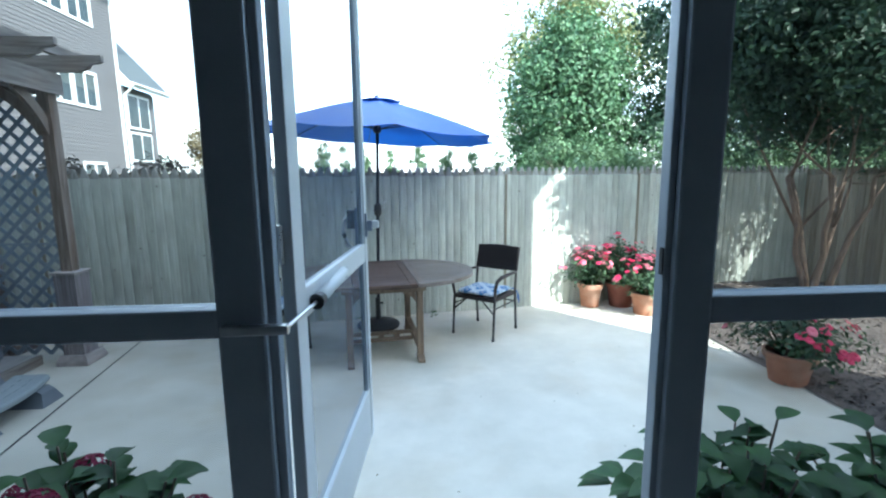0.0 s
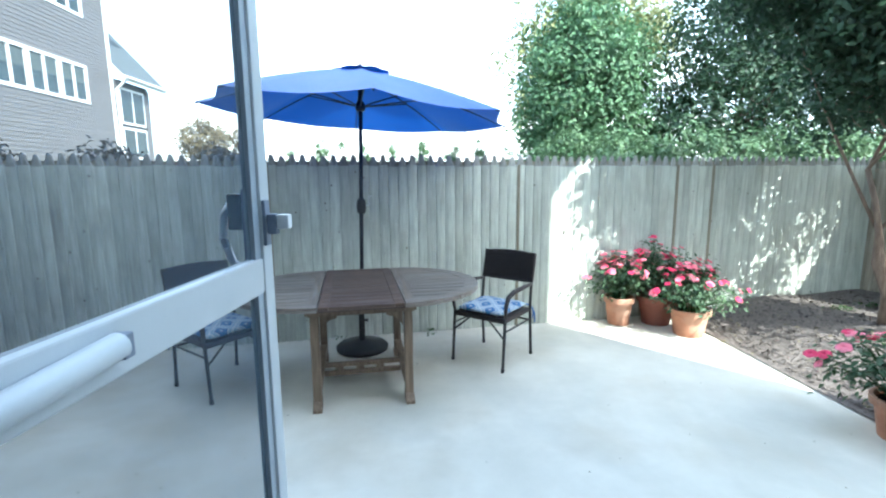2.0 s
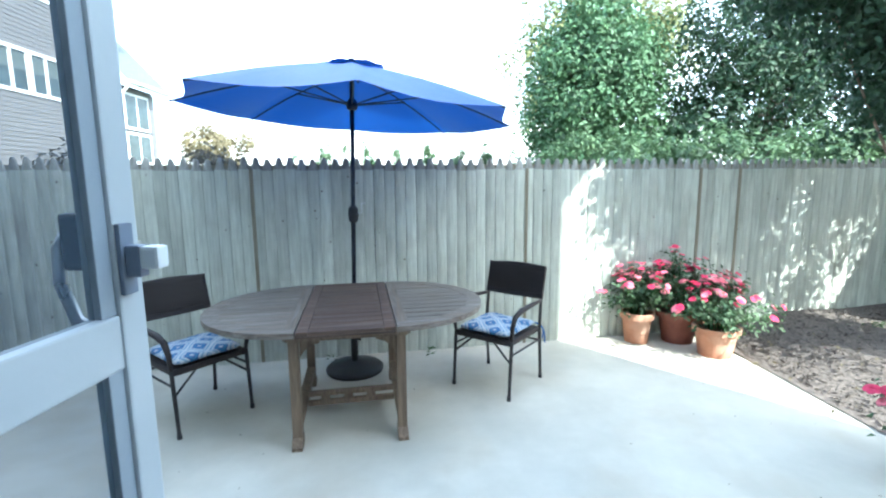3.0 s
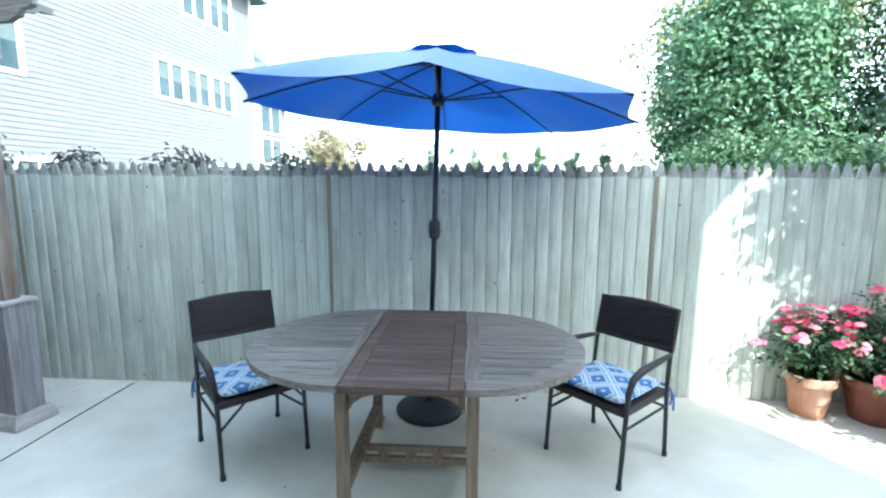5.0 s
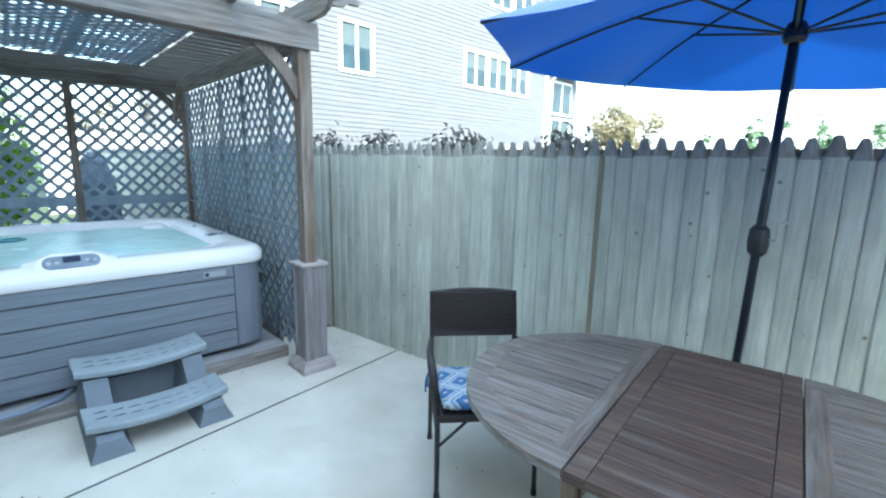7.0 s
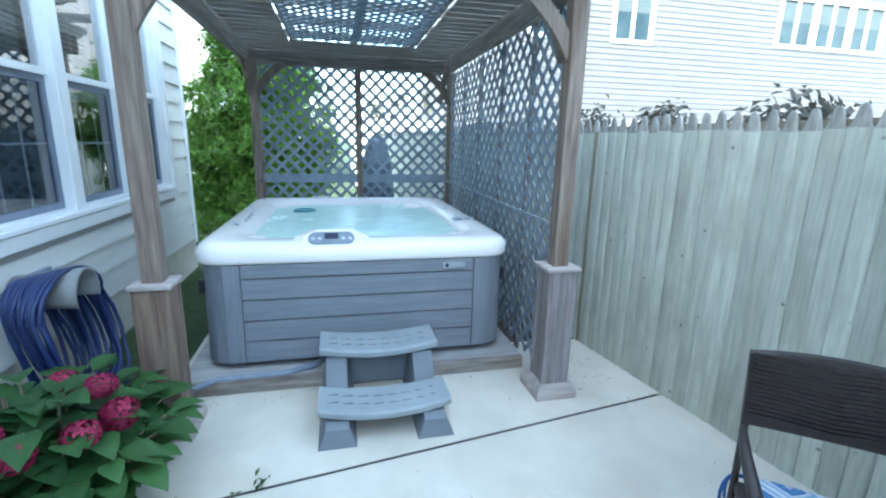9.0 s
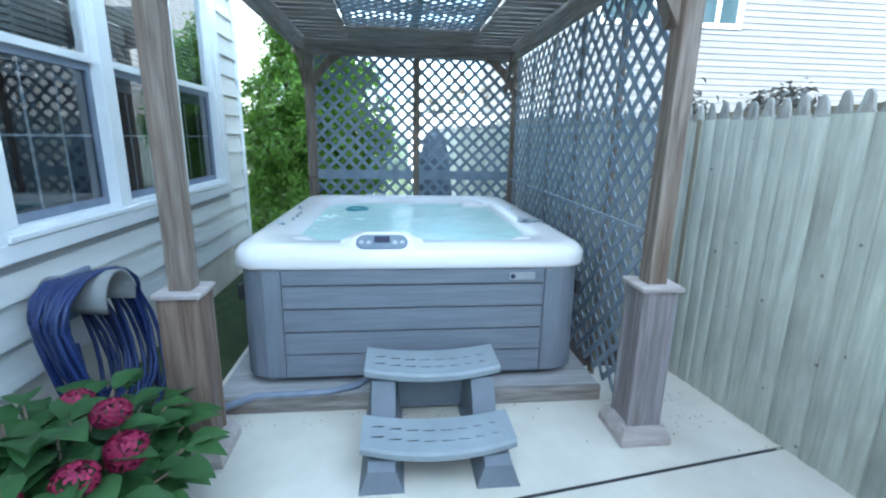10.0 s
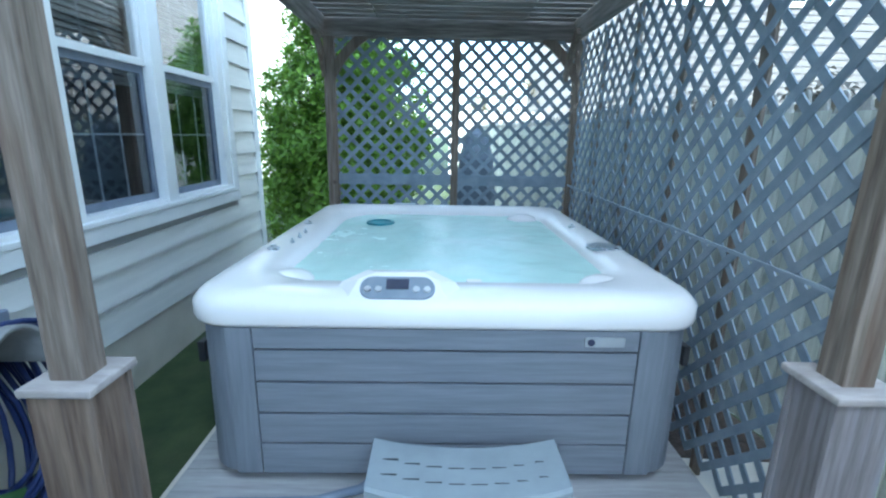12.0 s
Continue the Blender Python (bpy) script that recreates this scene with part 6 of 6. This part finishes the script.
def build_pot(cx, cy, z, rt, rb, h, material, tone, seed, spread, tall, petals):
    pot = thing("flower_pot", "round clay flower pot holding flowering impatiens", "flower pot", pose(cx, cy, z), "flower pots at the patio edge")
    bm = lathe(bmesh.new(), [(rb, 0), (rb + (rt - rb) * 0.75, h * 0.78), (rt * 0.99, h * 0.785), (rt * 1.07, h * 0.80), (rt * 1.1, h * 0.985), (rt * 1.07, h), (rt * 0.97, h), (rt * 0.93, h * 0.86)], 36)
    part("pot_body", bm, material, pot, tone, smooth=False)
    plant = thing("impatiens_plant", "bushy impatiens plant with pink and red flowers", "flowers", pose(cx, cy, z + h * 0.86), "flowering plants in pots")
    part("soil", lathe(bmesh.new(), [(rt * 0.92, -0.02), (rt * 0.92, 0.0)], 20), M["soil"], plant)
    r = random.Random(seed)
    bm = bmesh.new()
    tips = []
    for i in range(26):
        a, e_ = r.uniform(0, 6.283), r.uniform(0.1, 1.0)
        tip = Vector((math.cos(a) * spread * e_, math.sin(a) * spread * e_, tall * (1.0 - 0.55 * e_ * e_) * r.uniform(0.75, 1.05)))
        tube(bm, bend((math.cos(a) * rt * 0.3, math.sin(a) * rt * 0.3, 0), tip, (0, 0, 0.05), 4), [0.006, 0.0055, 0.005, 0.004, 0.003], 5)
        tips.append(tip)
    part("stem", bm, M["leaf_hydrangea"], plant)
    g = np.random.default_rng(seed)
    k = 1500
    pick = g.integers(0, len(tips), k)
    tp = np.array([t[:] for t in tips])[pick]
    f_ = g.uniform(0.45, 1.05, k)[:, None]
    pl = tp * f_ + g.normal(0, 0.05, (k, 3))
    pl[:, 2] = np.maximum(pl[:, 2], -0.06)
    nm = pl / (np.linalg.norm(pl, axis=1)[:, None] + 1e-6) + np.array([0, 0, 0.5])
    part("foliage", leaf_mesh("foliage", pl, nm, 0.03, long=1.9, seed=seed), M["leaf_impatiens"], plant)
    for nm_, share, mt in (("pink_flower", petals, "petal_pink"), ("red_flower", 1 - petals, "petal_red")):
        for i in range(int(58 * share) + 3):
            t = tips[r.randrange(len(tips))]
            hd = t * r.uniform(0.95, 1.1) + Vector((r.uniform(-0.06, 0.06), r.uniform(-0.06, 0.06), r.uniform(0.0, 0.05)))
            up = Vector((hd.x, hd.y, 0.35 + abs(hd.z) * 0.4)).normalized() + Vector((r.uniform(-0.3, 0.3), r.uniform(-0.6, 0.1), 0.1))
            fl = part(nm_, FLOWERS[mt], M[mt], plant)
            fl.matrix_basis = Matrix.Translation(hd) @ up.to_track_quat("Z", "Y").to_matrix().to_4x4() @ Matrix.Scale(r.uniform(0.8, 1.2), 4)
    return pot


build_pot(2.38, 5.765, 0.0, 0.145, 0.108, 0.30, M["terracotta"], "weathered terracotta", 21, 0.48, 0.44, 0.75)
build_pot(2.79, 5.76, 0.0, 0.19, 0.14, 0.31, M["dark_pot"], "dark reddish-brown", 22, 0.44, 0.58, 0.55)
build_pot(2.925, 5.37, 0.0, 0.18, 0.135, 0.27, M["terracotta"], "orange terracotta", 23, 0.46, 0.44, 0.5)
build_pot(3.12, 3.47, 0.0, 0.175, 0.13, 0.25, M["terracotta"], "orange terracotta", 24, 0.50, 0.40, 0.12)

# ---- hydrangeas by the porch ----
def build_hydrangea(cx, cy, z, rx, ry, h, seed, heads, stems=50, big=1.0):
    hy = thing("hydrangea", "leafy hydrangea bush with faded plum-red flower heads", "shrub", pose(cx, cy, z), "hydrangeas by the porch")
    r = random.Random(seed)
    bm = bmesh.new()
    leaves = bmesh.new()
    for i in range(stems):
        a, e_ = r.uniform(0, 6.283), math.sqrt(r.uniform(0.03, 1))
        top = Vector((math.cos(a) * rx * e_, math.sin(a) * ry * e_, h * (1 - 0.35 * e_ * e_) * r.uniform(0.72, 1.02)))
        pts = bend((math.cos(a) * 0.08, math.sin(a) * 0.08, 0), top, (0, 0, 0.04), 5)
        tube(bm, pts, [0.007, 0.006, 0.006, 0.005, 0.005, 0.004], 5)
        for j in range(9):
            f_ = 1 - j * 0.085
            base = Vector((math.cos(a) * 0.08, math.sin(a) * 0.08, 0)).lerp(top, f_)
            b = a + j * 2.4 + r.uniform(-0.4, 0.4)
            ln = r.uniform(0.085, 0.13) * big
            d = Vector((math.cos(b), math.sin(b), r.uniform(-0.15, 0.45))).normalized()
            sd = d.cross(Vector((0, 0, 1))).normalized()
            up = sd.cross(d)
            prof = ((0.0, 0.02), (0.2, 0.30), (0.45, 0.41), (0.72, 0.28), (0.92, 0.09), (1.0, 0.0))
            prev = None
            for t, wd in prof:
                c = base + d * ln * t * 1.15 + up * ln * (0.22 * t - 0.5 * t * t)
                w_ = ln * wd
                row = [leaves.verts.new(c + sd * w_ + up * w_ * 0.35), leaves.verts.new(c), leaves.verts.new(c - sd * w_ + up * w_ * 0.35)]
                if prev:
                    leaves.faces.new((prev[0], prev[1], row[1], row[0]))
                    leaves.faces.new((prev[1], prev[2], row[2], row[1]))
                prev = row
    tagged(part("stem", bm, M["bark"], hy), kind="stuff")
    part("foliage", leaves, M["leaf_hydrangea"], hy, smooth=True)
    for i in range(heads):
        a, e_ = r.uniform(0, 6.283), r.uniform(0.4, 1)
        c = np.array([math.cos(a) * rx * e_, math.sin(a) * ry * e_, h * (1 - 0.35 * e_ * e_) * r.uniform(0.8, 1.0) + 0.02])
        g = np.random.default_rng(seed + i)
        d = g.normal(0, 1, (420, 3))
        d /= np.linalg.norm(d, axis=1)[:, None]
        part("flower_head", leaf_mesh("flower_head", c + d * np.array([0.062, 0.062, 0.045]), d * 1.5, 0.017, long=1.0, seed=seed + i), M["petal_plum"], hy, "faded plum-red mophead")
    return hy


build_hydrangea(-1.0, 1.62, 0.0, 0.42, 0.30, 0.80, 31, 6)
build_hydrangea(-1.85, 1.62, 0.0, 0.42, 0.32, 0.66, 32, 7)
build_hydrangea(1.25, 1.62, 0.0, 0.45, 0.30, 0.80, 33, 0)
build_hydrangea(2.05, 1.62, 0.0, 0.45, 0.30, 0.72, 34, 0)
build_hydrangea(-2.40, 1.93, 0.0, 0.50, 0.46, 0.62, 35, 9, 85, 1.2)

# ---- trees and shrubs ----
def build_tree(name, label, cx, cy, z, trunk_h, r0, blobs, count, size, leaf, bark, seed, clump=0.35, limbs=7, shell=0.5, trunks=1, long=1.6):
    tr = thing(name, label, "tree" if "tree" in name else "shrub", pose(cx, cy, z))
    r = random.Random(seed)
    bm = bmesh.new()
    for t in range(trunks):
        a = 6.283 * t / trunks + 0.4
        lean = Vector((math.cos(a), math.sin(a), 0)) * (0.22 if trunks > 1 else 0.05)
        root = Vector((math.cos(a), math.sin(a), 0)) * (0.10 if trunks > 1 else 0)
        pts = [root + lean * (k / 5) ** 1.3 * trunk_h + Vector((r.uniform(-0.05, 0.05), r.uniform(-0.05, 0.05), trunk_h * k / 5)) for k in range(6)]
        tube(bm, [root - Vector((0, 0, 0.1))] + pts[1:], [r0 * 1.25, r0, r0 * 0.88, r0 * 0.78, r0 * 0.68, r0 * 0.6], 9)
        per = max(1, limbs // trunks)
        for j in range(per):
            b = blobs[(t * per + j) % len(blobs)]
            end = Vector((b[0] + r.uniform(-0.5, 0.5) * b[3], b[1] + r.uniform(-0.5, 0.5) * b[4], b[2] + r.uniform(-0.2, 0.5) * b[5]))
            p0 = pts[r.choice((3, 4, 5))]
            sag = (r.uniform(-0.15, 0.15), r.uniform(-0.15, 0.15), r.uniform(-0.1, 0.2))
            lp = bend(p0, end, sag, 6)
            tube(bm, lp, [r0 * 0.5 * (1 - 0.85 * k / 6) for k in range(7)], 6)
            for q in range(4):
                s0 = lp[2 + q]
                e2 = s0 + Vector((r.uniform(-1, 1) * b[3], r.uniform(-1, 1) * b[4], r.uniform(0, 1) * b[5])) * 0.6
                tube(bm, bend(s0, e2, sag, 4), [r0 * 0.18 * (1 - 0.8 * k / 4) for k in range(5)], 5)
    part("trunk", bm, M[bark], tr, smooth=True)
    pl, nm = clumps(blobs, count, clump, seed, shell)
    part("crown", leaf_mesh("crown", pl, nm, size, long=long, seed=seed), M[leaf], tr)
    return tr


# multi-stemmed tree in the mulch bed
# crown clump at (1.0, -1.7) is unseen, added only to shade the mulch
build_tree("crape_myrtle_tree", "multi-stemmed tree with smooth tan trunks and small dark leaves", 4.82, 5.12, 0.12, 1.5, 0.036,
           [(-0.55, -0.3, 2.6, 0.8, 0.8, 0.5), (0.2, 0.2, 2.8, 1.1, 1.0, 0.8), (0.8, -0.7, 2.35, 0.9, 0.9, 0.7), (-0.3, -1.0, 2.5, 0.8, 0.7, 0.6), (-1.2, 0.3, 3.0, 0.6, 0.6, 0.4), (0.9, 0.5, 2.1, 0.8, 0.6, 0.5), (0.0, -0.2, 3.6, 1.2, 1.1, 0.7),
            (-0.5, 0.3, 2.2, 0.7, 0.6, 0.4), (1.7, 0.3, 2.9, 0.9, 0.8, 0.7), (1.0, -1.7, 2.3, 0.8, 0.7, 0.45), (-1.5, -0.2, 3.05, 0.7, 0.6, 0.32), (-0.95, -0.45, 2.9, 0.7, 0.6, 0.36), (-1.95, 0.0, 3.35, 0.55, 0.5, 0.25), (-1.0, -0.2, 2.55, 0.65, 0.6, 0.32), (-0.6, -0.7, 2.75, 0.7, 0.6, 0.4), (-0.9, -0.3, 3.1, 1.0, 0.8, 0.5), (-0.3, -0.1, 2.75, 0.9, 0.8, 0.4), (-0.4, -0.6, 3.5, 1.0, 0.9, 0.5)],
           46000, 0.046, "leaf_myrtle", "bark", 41, clump=0.2, limbs=10, trunks=5, shell=0.35)
# trees behind the fence
build_tree("pear_tree", "dense rounded green tree behind the fence", 4.6, 13.2, 0, 1.6, 0.16,
           [(0, 0, 3.9, 1.6, 1.5, 1.9), (0.35, 0, 3.1, 1.75, 1.5, 1.5), (-0.2, 0, 4.9, 1.1, 1.1, 1.1), (0.6, 0, 4.4, 1.2, 1.2, 1.2), (-0.7, 0, 3.2, 1.1, 1.2, 1.1), (0.1, 0.2, 5.6, 0.6, 0.6, 0.6), (0.0, 0, 2.0, 1.4, 1.2, 1.1), (0.9, 0, 1.9, 1.2, 1.1, 1.0), (-1.0, 0, 2.1, 0.8, 0.8, 0.8)],
           34000, 0.085, "leaf_tree", "bark_dark", 42, clump=0.35, shell=0.6)
build_tree("tall_tree", "tall thin tree with yellowing leaves", 6.2, 17.5, 0, 4.5, 0.2,
           [(0, 0, 7.4, 2.6, 2.0, 1.9), (-1.6, 0, 5.8, 1.6, 1.4, 1.6), (1.9, 0, 6.4, 1.8, 1.5, 1.8), (0.3, 0, 9.3, 2.0, 1.6, 1.4), (-2.0, 0, 4.2, 0.9, 1.0, 1.0)],
           17000, 0.11, "leaf_yellow", "bark_dark", 43, clump=0.6, limbs=12, shell=0.2)
build_tree("dark_tree", "dark green dense tree behind the fence", 8.2, 12.2, 0, 1.5, 0.18,
           [(0, 0, 3.6, 1.8, 1.6, 1.9), (-0.6, 0, 4.8, 1.5, 1.4, 1.5), (0.9, 0, 5.2, 1.6, 1.4, 1.6), (1.8, 0, 3.4, 1.6, 1.4, 1.7), (-1.2, 0, 2.8, 1.1, 1.2, 1.2), (0.2, 0, 6.4, 1.3, 1.2, 1.1)],
           26000, 0.085, "leaf_dark", "bark_dark", 44, clump=0.35, shell=0.5)
build_tree("dark_tree", "dark green dense tree behind the fence", 12.2, 11.0, 0, 1.5, 0.18,
           [(0, 0, 3.6, 2.2, 2.0, 2.2), (-0.9, 0, 5.4, 1.8, 1.7, 1.8), (1.2, 0, 6.0, 1.8, 1.7, 1.8)],
           16000, 0.10, "leaf_dark", "bark_dark", 45, clump=0.4, shell=0.5)
for i, (x, y, zz, rx) in enumerate(((3.5, 7.6, 1.9, 0.8), (4.5, 7.8, 2.0, 0.8), (5.5, 7.8, 2.0, 0.8), (6.5, 8.0, 2.05, 0.85), (7.6, 8.3, 2.1, 0.9), (8.8, 8.4, 2.1, 0.9), (3.6, 10.4, 2.3, 1.0))):
    build_tree("hedge_shrub", "rounded light green hedge shrub behind the fence", x, y, 0, 0.7, 0.05,
               [(0, 0, zz - 0.45, rx, 0.55, 0.75), (0.3, 0, zz - 0.3, rx * 0.6, 0.5, 0.55), (-0.35, 0, zz - 0.35, rx * 0.6, 0.5, 0.6)], 3200, 0.055, "leaf_hedge", "bark_dark", 50 + i, clump=0.16, shell=0.7)
# row of small conifers showing over the fence
for i, (x, y, h) in enumerate(((-3.9, 16.3, 2.9), (-2.9, 16.5, 3.15), (-2.2, 16.2, 2.75), (-1.55, 16.6, 3.2), (-0.6, 16.3, 2.7), (0.35, 16.5, 3.05), (1.35, 16.4, 3.05), (2.3, 16.6, 2.85), (3.1, 16.2, 2.7))):
    h += 0.28
    build_tree("young_conifer", "young feathery green conifer beyond the fence", x, y, -0.25, h * 0.5, 0.05,
               [(0, 0, h * 0.35, 0.5, 0.5, h * 0.33), (0, 0, h * 0.6, 0.34, 0.34, h * 0.27), (0, 0, h * 0.8, 0.18, 0.18, h * 0.2)], 3600, 0.05, "leaf_hedge", "bark_dark", 60 + i, clump=0.1, limbs=3, shell=0.4, long=2.4)
build_tree("round_bush", "rounded bush with brownish autumn leaves beyond the fence", -6.6, 17.0, 0, 1.4, 0.08,
           [(0, 0, 2.5, 1.25, 1.0, 0.95), (-0.4, 0, 2.9, 0.8, 0.7, 0.65), (0.5, 0, 2.7, 0.8, 0.7, 0.65)], 6000, 0.07, "leaf_bush", "bark_dark", 70, clump=0.22, shell=0.6)
for i, (s, w) in enumerate(((-7.4, 0.5), (-6.0, 0.45), (-4.95, 0.4), (-3.95, 0.5), (-2.95, 0.5), (-1.75, 0.3))):
    p = on_fence(s, 0.75)
    build_tree("purple_shrub", "thin shrub with dark purple-green leaves topping the fence", p.x, p.y, 0, 0.9, 0.02,
               [(0, 0, 1.6, w, 0.3, 0.3), (0.1, 0, 1.80, w * 0.75, 0.25, 0.13)], 620, 0.045, "leaf_purple", "bark_dark", 80 + i, clump=0.12, limbs=6, shell=0.3)
# conifer by the house corner
build_tree("arborvitae", "large bright green arborvitae by the house corner", -8.4, 1.75, 0, 1.2, 0.1,
           [(0, 0, 0.9, 1.0, 0.95, 0.95), (0, 0, 1.7, 0.95, 0.9, 0.9), (0.05, 0.05, 2.4, 0.75, 0.7, 0.75), (0, 0, 3.0, 0.5, 0.5, 0.55), (-0.2, 0.5, 1.3, 0.8, 0.8, 1.0), (0.0, 0.75, 1.9, 0.6, 0.6, 0.8), (0.25, 0.1, 0.5, 0.95, 0.95, 0.6), (0.2, -0.25, 1.2, 0.8, 0.75, 0.9), (0.1, 0.6, 2.5, 0.45, 0.45, 0.5)],
           52000, 0.042, "leaf_arbor", "bark_dark", 91, clump=0.13, shell=0.75, long=2.4)
build_tree("flowering_shrub", "loose shrub with pinkish-red flowers beyond the lattice", -19.0, 6.0, 0, 1.6, 0.06,
           [(0, 0, 2.7, 1.0, 1.3, 0.8), (-0.3, -1.6, 2.6, 0.8, 1.0, 0.6), (0, 1.4, 3.3, 0.8, 1.0, 0.9)], 3200, 0.07, "leaf_bush", "bark_dark", 92, clump=0.2)
# covered grill beyond the lattice
gr = thing("covered_grill", "tall grill under a dark blue-grey cloth cover", "grill", pose(-8.1, 3.75, -0.03))
part("cover", loft(bmesh.new(), [(rounded(-0.32, 0.32, -0.28, 0.28, 0.1), 0.0), (rounded(-0.3, 0.3, -0.26, 0.26, 0.1), 0.8), (rounded(-0.26, 0.26, -0.22, 0.22, 0.1), 1.3), (rounded(-0.16, 0.16, -0.14, 0.14, 0.08), 1.62), (rounded(-0.06, 0.06, -0.06, 0.06, 0.05), 1.72)], True), M["cover"], gr)
# tall lamp posts beyond the fences
def build_lamp(x, y, h, heads):
    lp = thing("street_lamp", "thin tall grey lamp post in the distance", "street lamp", pose(x, y, 0), "far lamp posts")
    part("post", tube(bmesh.new(), [(0, 0, 0), (0, 0, h)], [0.1, 0.07], 8), M["hose_grey"], lp)
    for sx in heads:
        part("arm", tube(bmesh.new(), [(0, 0, h - 0.1), (sx * 1.2, 0, h)], 0.04, 6), M["hose_grey"], lp)
        part("lamp_head", a_box(min(sx * 0.9, sx * 1.9), max(sx * 0.9, sx * 1.9), -0.2, 0.2, h - 0.02, h + 0.12, 0.04), M["hose_grey"], lp)
    return lp


build_lamp(-8.3, 46.8, 6.4, (-1, 1))
build_lamp(4.6, 45.0, 9.0, (1,))
# pale fence panel and far building
tagged(part("backdrop", a_box(-30, 40, 60, 66, -0.03, 9.5), M["white_far"]), "long low white building in the distance", "building", kind="structure")
bm = a_box(-30, -18, -16, -0.9, -0.03, 7.0)
tagged(part("backdrop", bm, M["siding"]), "pale sided house beyond the garden", "house", kind="structure")
tagged(part("backdrop", a_box(-17.1, -17.0, 3.6, 14, -0.03, 2.35), M["white_far"]), "white garden fence panel beyond the lattice", "fence", kind="structure")


# weeds in the joint and at the fence foot, litter on the slabs
for i, (x, y, n_) in enumerate(((joint_x(2.72), 2.72, 12), (joint_x(2.35), 2.35, 8), (0.35, fy(0.35) - 0.05, 18), (-0.55, fy(-0.55) - 0.05, 8), (4.3, 4.6, 40), (5.2, 5.7, 46), (4.75, 5.6, 40))):
    g = np.random.default_rng(200 + i)
    z = mulch_z(x, y) if x > 3.2 else 0.0
    pl = np.stack([g.normal(x, 0.06 if x > 3.2 else 0.025, n_), g.normal(y, 0.05, n_), z + g.uniform(0.004, 0.035, n_)], 1)
    tagged(part("weed", leaf_mesh("weed", pl, np.tile([0, 0, 1.0], (n_, 1)), 0.022, long=2.4, seed=210 + i), M["leaf_hydrangea"]), "small green weed growing out of a crack", "weed", group="weeds on the patio", kind="stuff")
g = np.random.default_rng(230)
k = 70
pl = np.stack([g.uniform(-2.4, 2.9, k), g.uniform(2.2, 5.1, k), np.full(k, 0.005)], 1)
tagged(part("litter", leaf_mesh("litter", pl, np.tile([0, 0, 3.0], (k, 1)), 0.012, long=1.5, curl=0.1, seed=231), M["leaf_bush"]), "tiny dry leaf scraps scattered on the concrete", "leaf litter", kind="stuff")


g = np.random.default_rng(240)
k = 90
pl = np.stack([np.concatenate([g.normal(-3.2, 0.05, 45), g.normal(-3.1, 0.16, 45)]), np.concatenate([g.uniform(2.2, 4.9, 45), g.normal(4.75, 0.2, 45)]), np.full(k, 0.003)], 1)
tagged(part("dirt_flecks", leaf_mesh("dirt_flecks", pl, np.tile([0, 0, 4.0], (k, 1)), 0.009, long=1.8, curl=0.05, seed=241), M["soil"]), "dark crumbs of soil lying on the concrete", "dirt", kind="stuff")


# ---- fences, last ----
def picket_mesh(name, w, h, seed):
    """A half-round stockade picket with a worn pointed top; front towards -y."""
    r = random.Random(seed)
    bm = bmesh.new()
    th = 0.016
    prof = []
    for k in range(6):
        a = math.pi * k / 5
        prof.append((w / 2 * math.cos(a), -th * math.sin(a) ** 0.6))
    rows = []
    for z, sc in ((0, 1), (h - 0.10, 1), (h - 0.086, 0.76), (h - 0.03, 0.52), (h - 0.008, 0.36), (h, 0.18)):
        rows.append([bm.verts.new((x * sc + (r.uniform(-0.002, 0.002)), y * (0.6 + 0.4 * sc), z)) for x, y in prof])
    for i, (a, b) in enumerate(zip(rows, rows[1:])):
        for k in range(5):
            bm.faces.new((a[k], a[k + 1], b[k + 1], b[k])).material_index = 1 if i > 0 else 0
        bm.faces.new((a[5], a[0], b[0], b[5])).material_index = 1 if i > 0 else 0
    bm.faces.new(rows[-1]).material_index = 1
    bm.faces.new(rows[0][::-1])
    bmesh.ops.recalc_face_normals(bm, faces=bm.faces)
    me = bpy.data.meshes.new(name)
    bm.to_mesh(me)
    bm.free()
    return me


def stockade(label, origin, yaw, s0, s1, material, top, seed, seams=(), base=lambda s: 0.0):
    fence = thing("fence", label, "fence", pose(origin.x, origin.y, 0, 0, 0, yaw))
    r = random.Random(seed)
    kinds = [picket_mesh("picket", 0.1 + 0.002 * (i % 3 - 1), top + 0.004 * (i - 2), seed + i) for i in range(5)]
    for me in kinds:
        me.materials.append(material)
        me.materials.append(M["picket_tip" if material == M["picket"] else "brown_tip"])
    s = s0
    while s < s1:
        me = kinds[r.randrange(5)]
        ob = new("picket", me)
        ob.parent = fence
        ob.matrix_basis = pose(s, r.uniform(-0.003, 0.003), base(s), 0, r.uniform(-0.045, 0.045), r.uniform(-3, 3))
        s += 0.0932
    for z in (0.35, 0.95, 1.662):
        part("rail", a_box(s0, s1, 0.012, 0.05, z, z + 0.07), M["seam"], fence)
    for q in seams:
        part("seam_post", a_box(q - 0.014, q + 0.014, -0.0195, 0.09, 0, top - 0.09), M["seam"], fence, "brown-stained panel joint")
    return fence


def fence_base(s):
    return 0.13 * min(1, max(0, (s - 3.3) / 0.8))


stockade("weathered grey-green stockade fence with pointed pickets", F0, 8.5, -11.0, 5.88, M["picket"], 1.785, 101, seams=(-6.2, -3.71, -1.16, 1.28, 3.13, 3.585), base=lambda s: 0.0)
corner = on_fence(5.88)
stockade("brown stockade side fence with pointed pickets", corner, -81.5, 0.0, 6.4, M["brown_fence"], 1.75, 131)
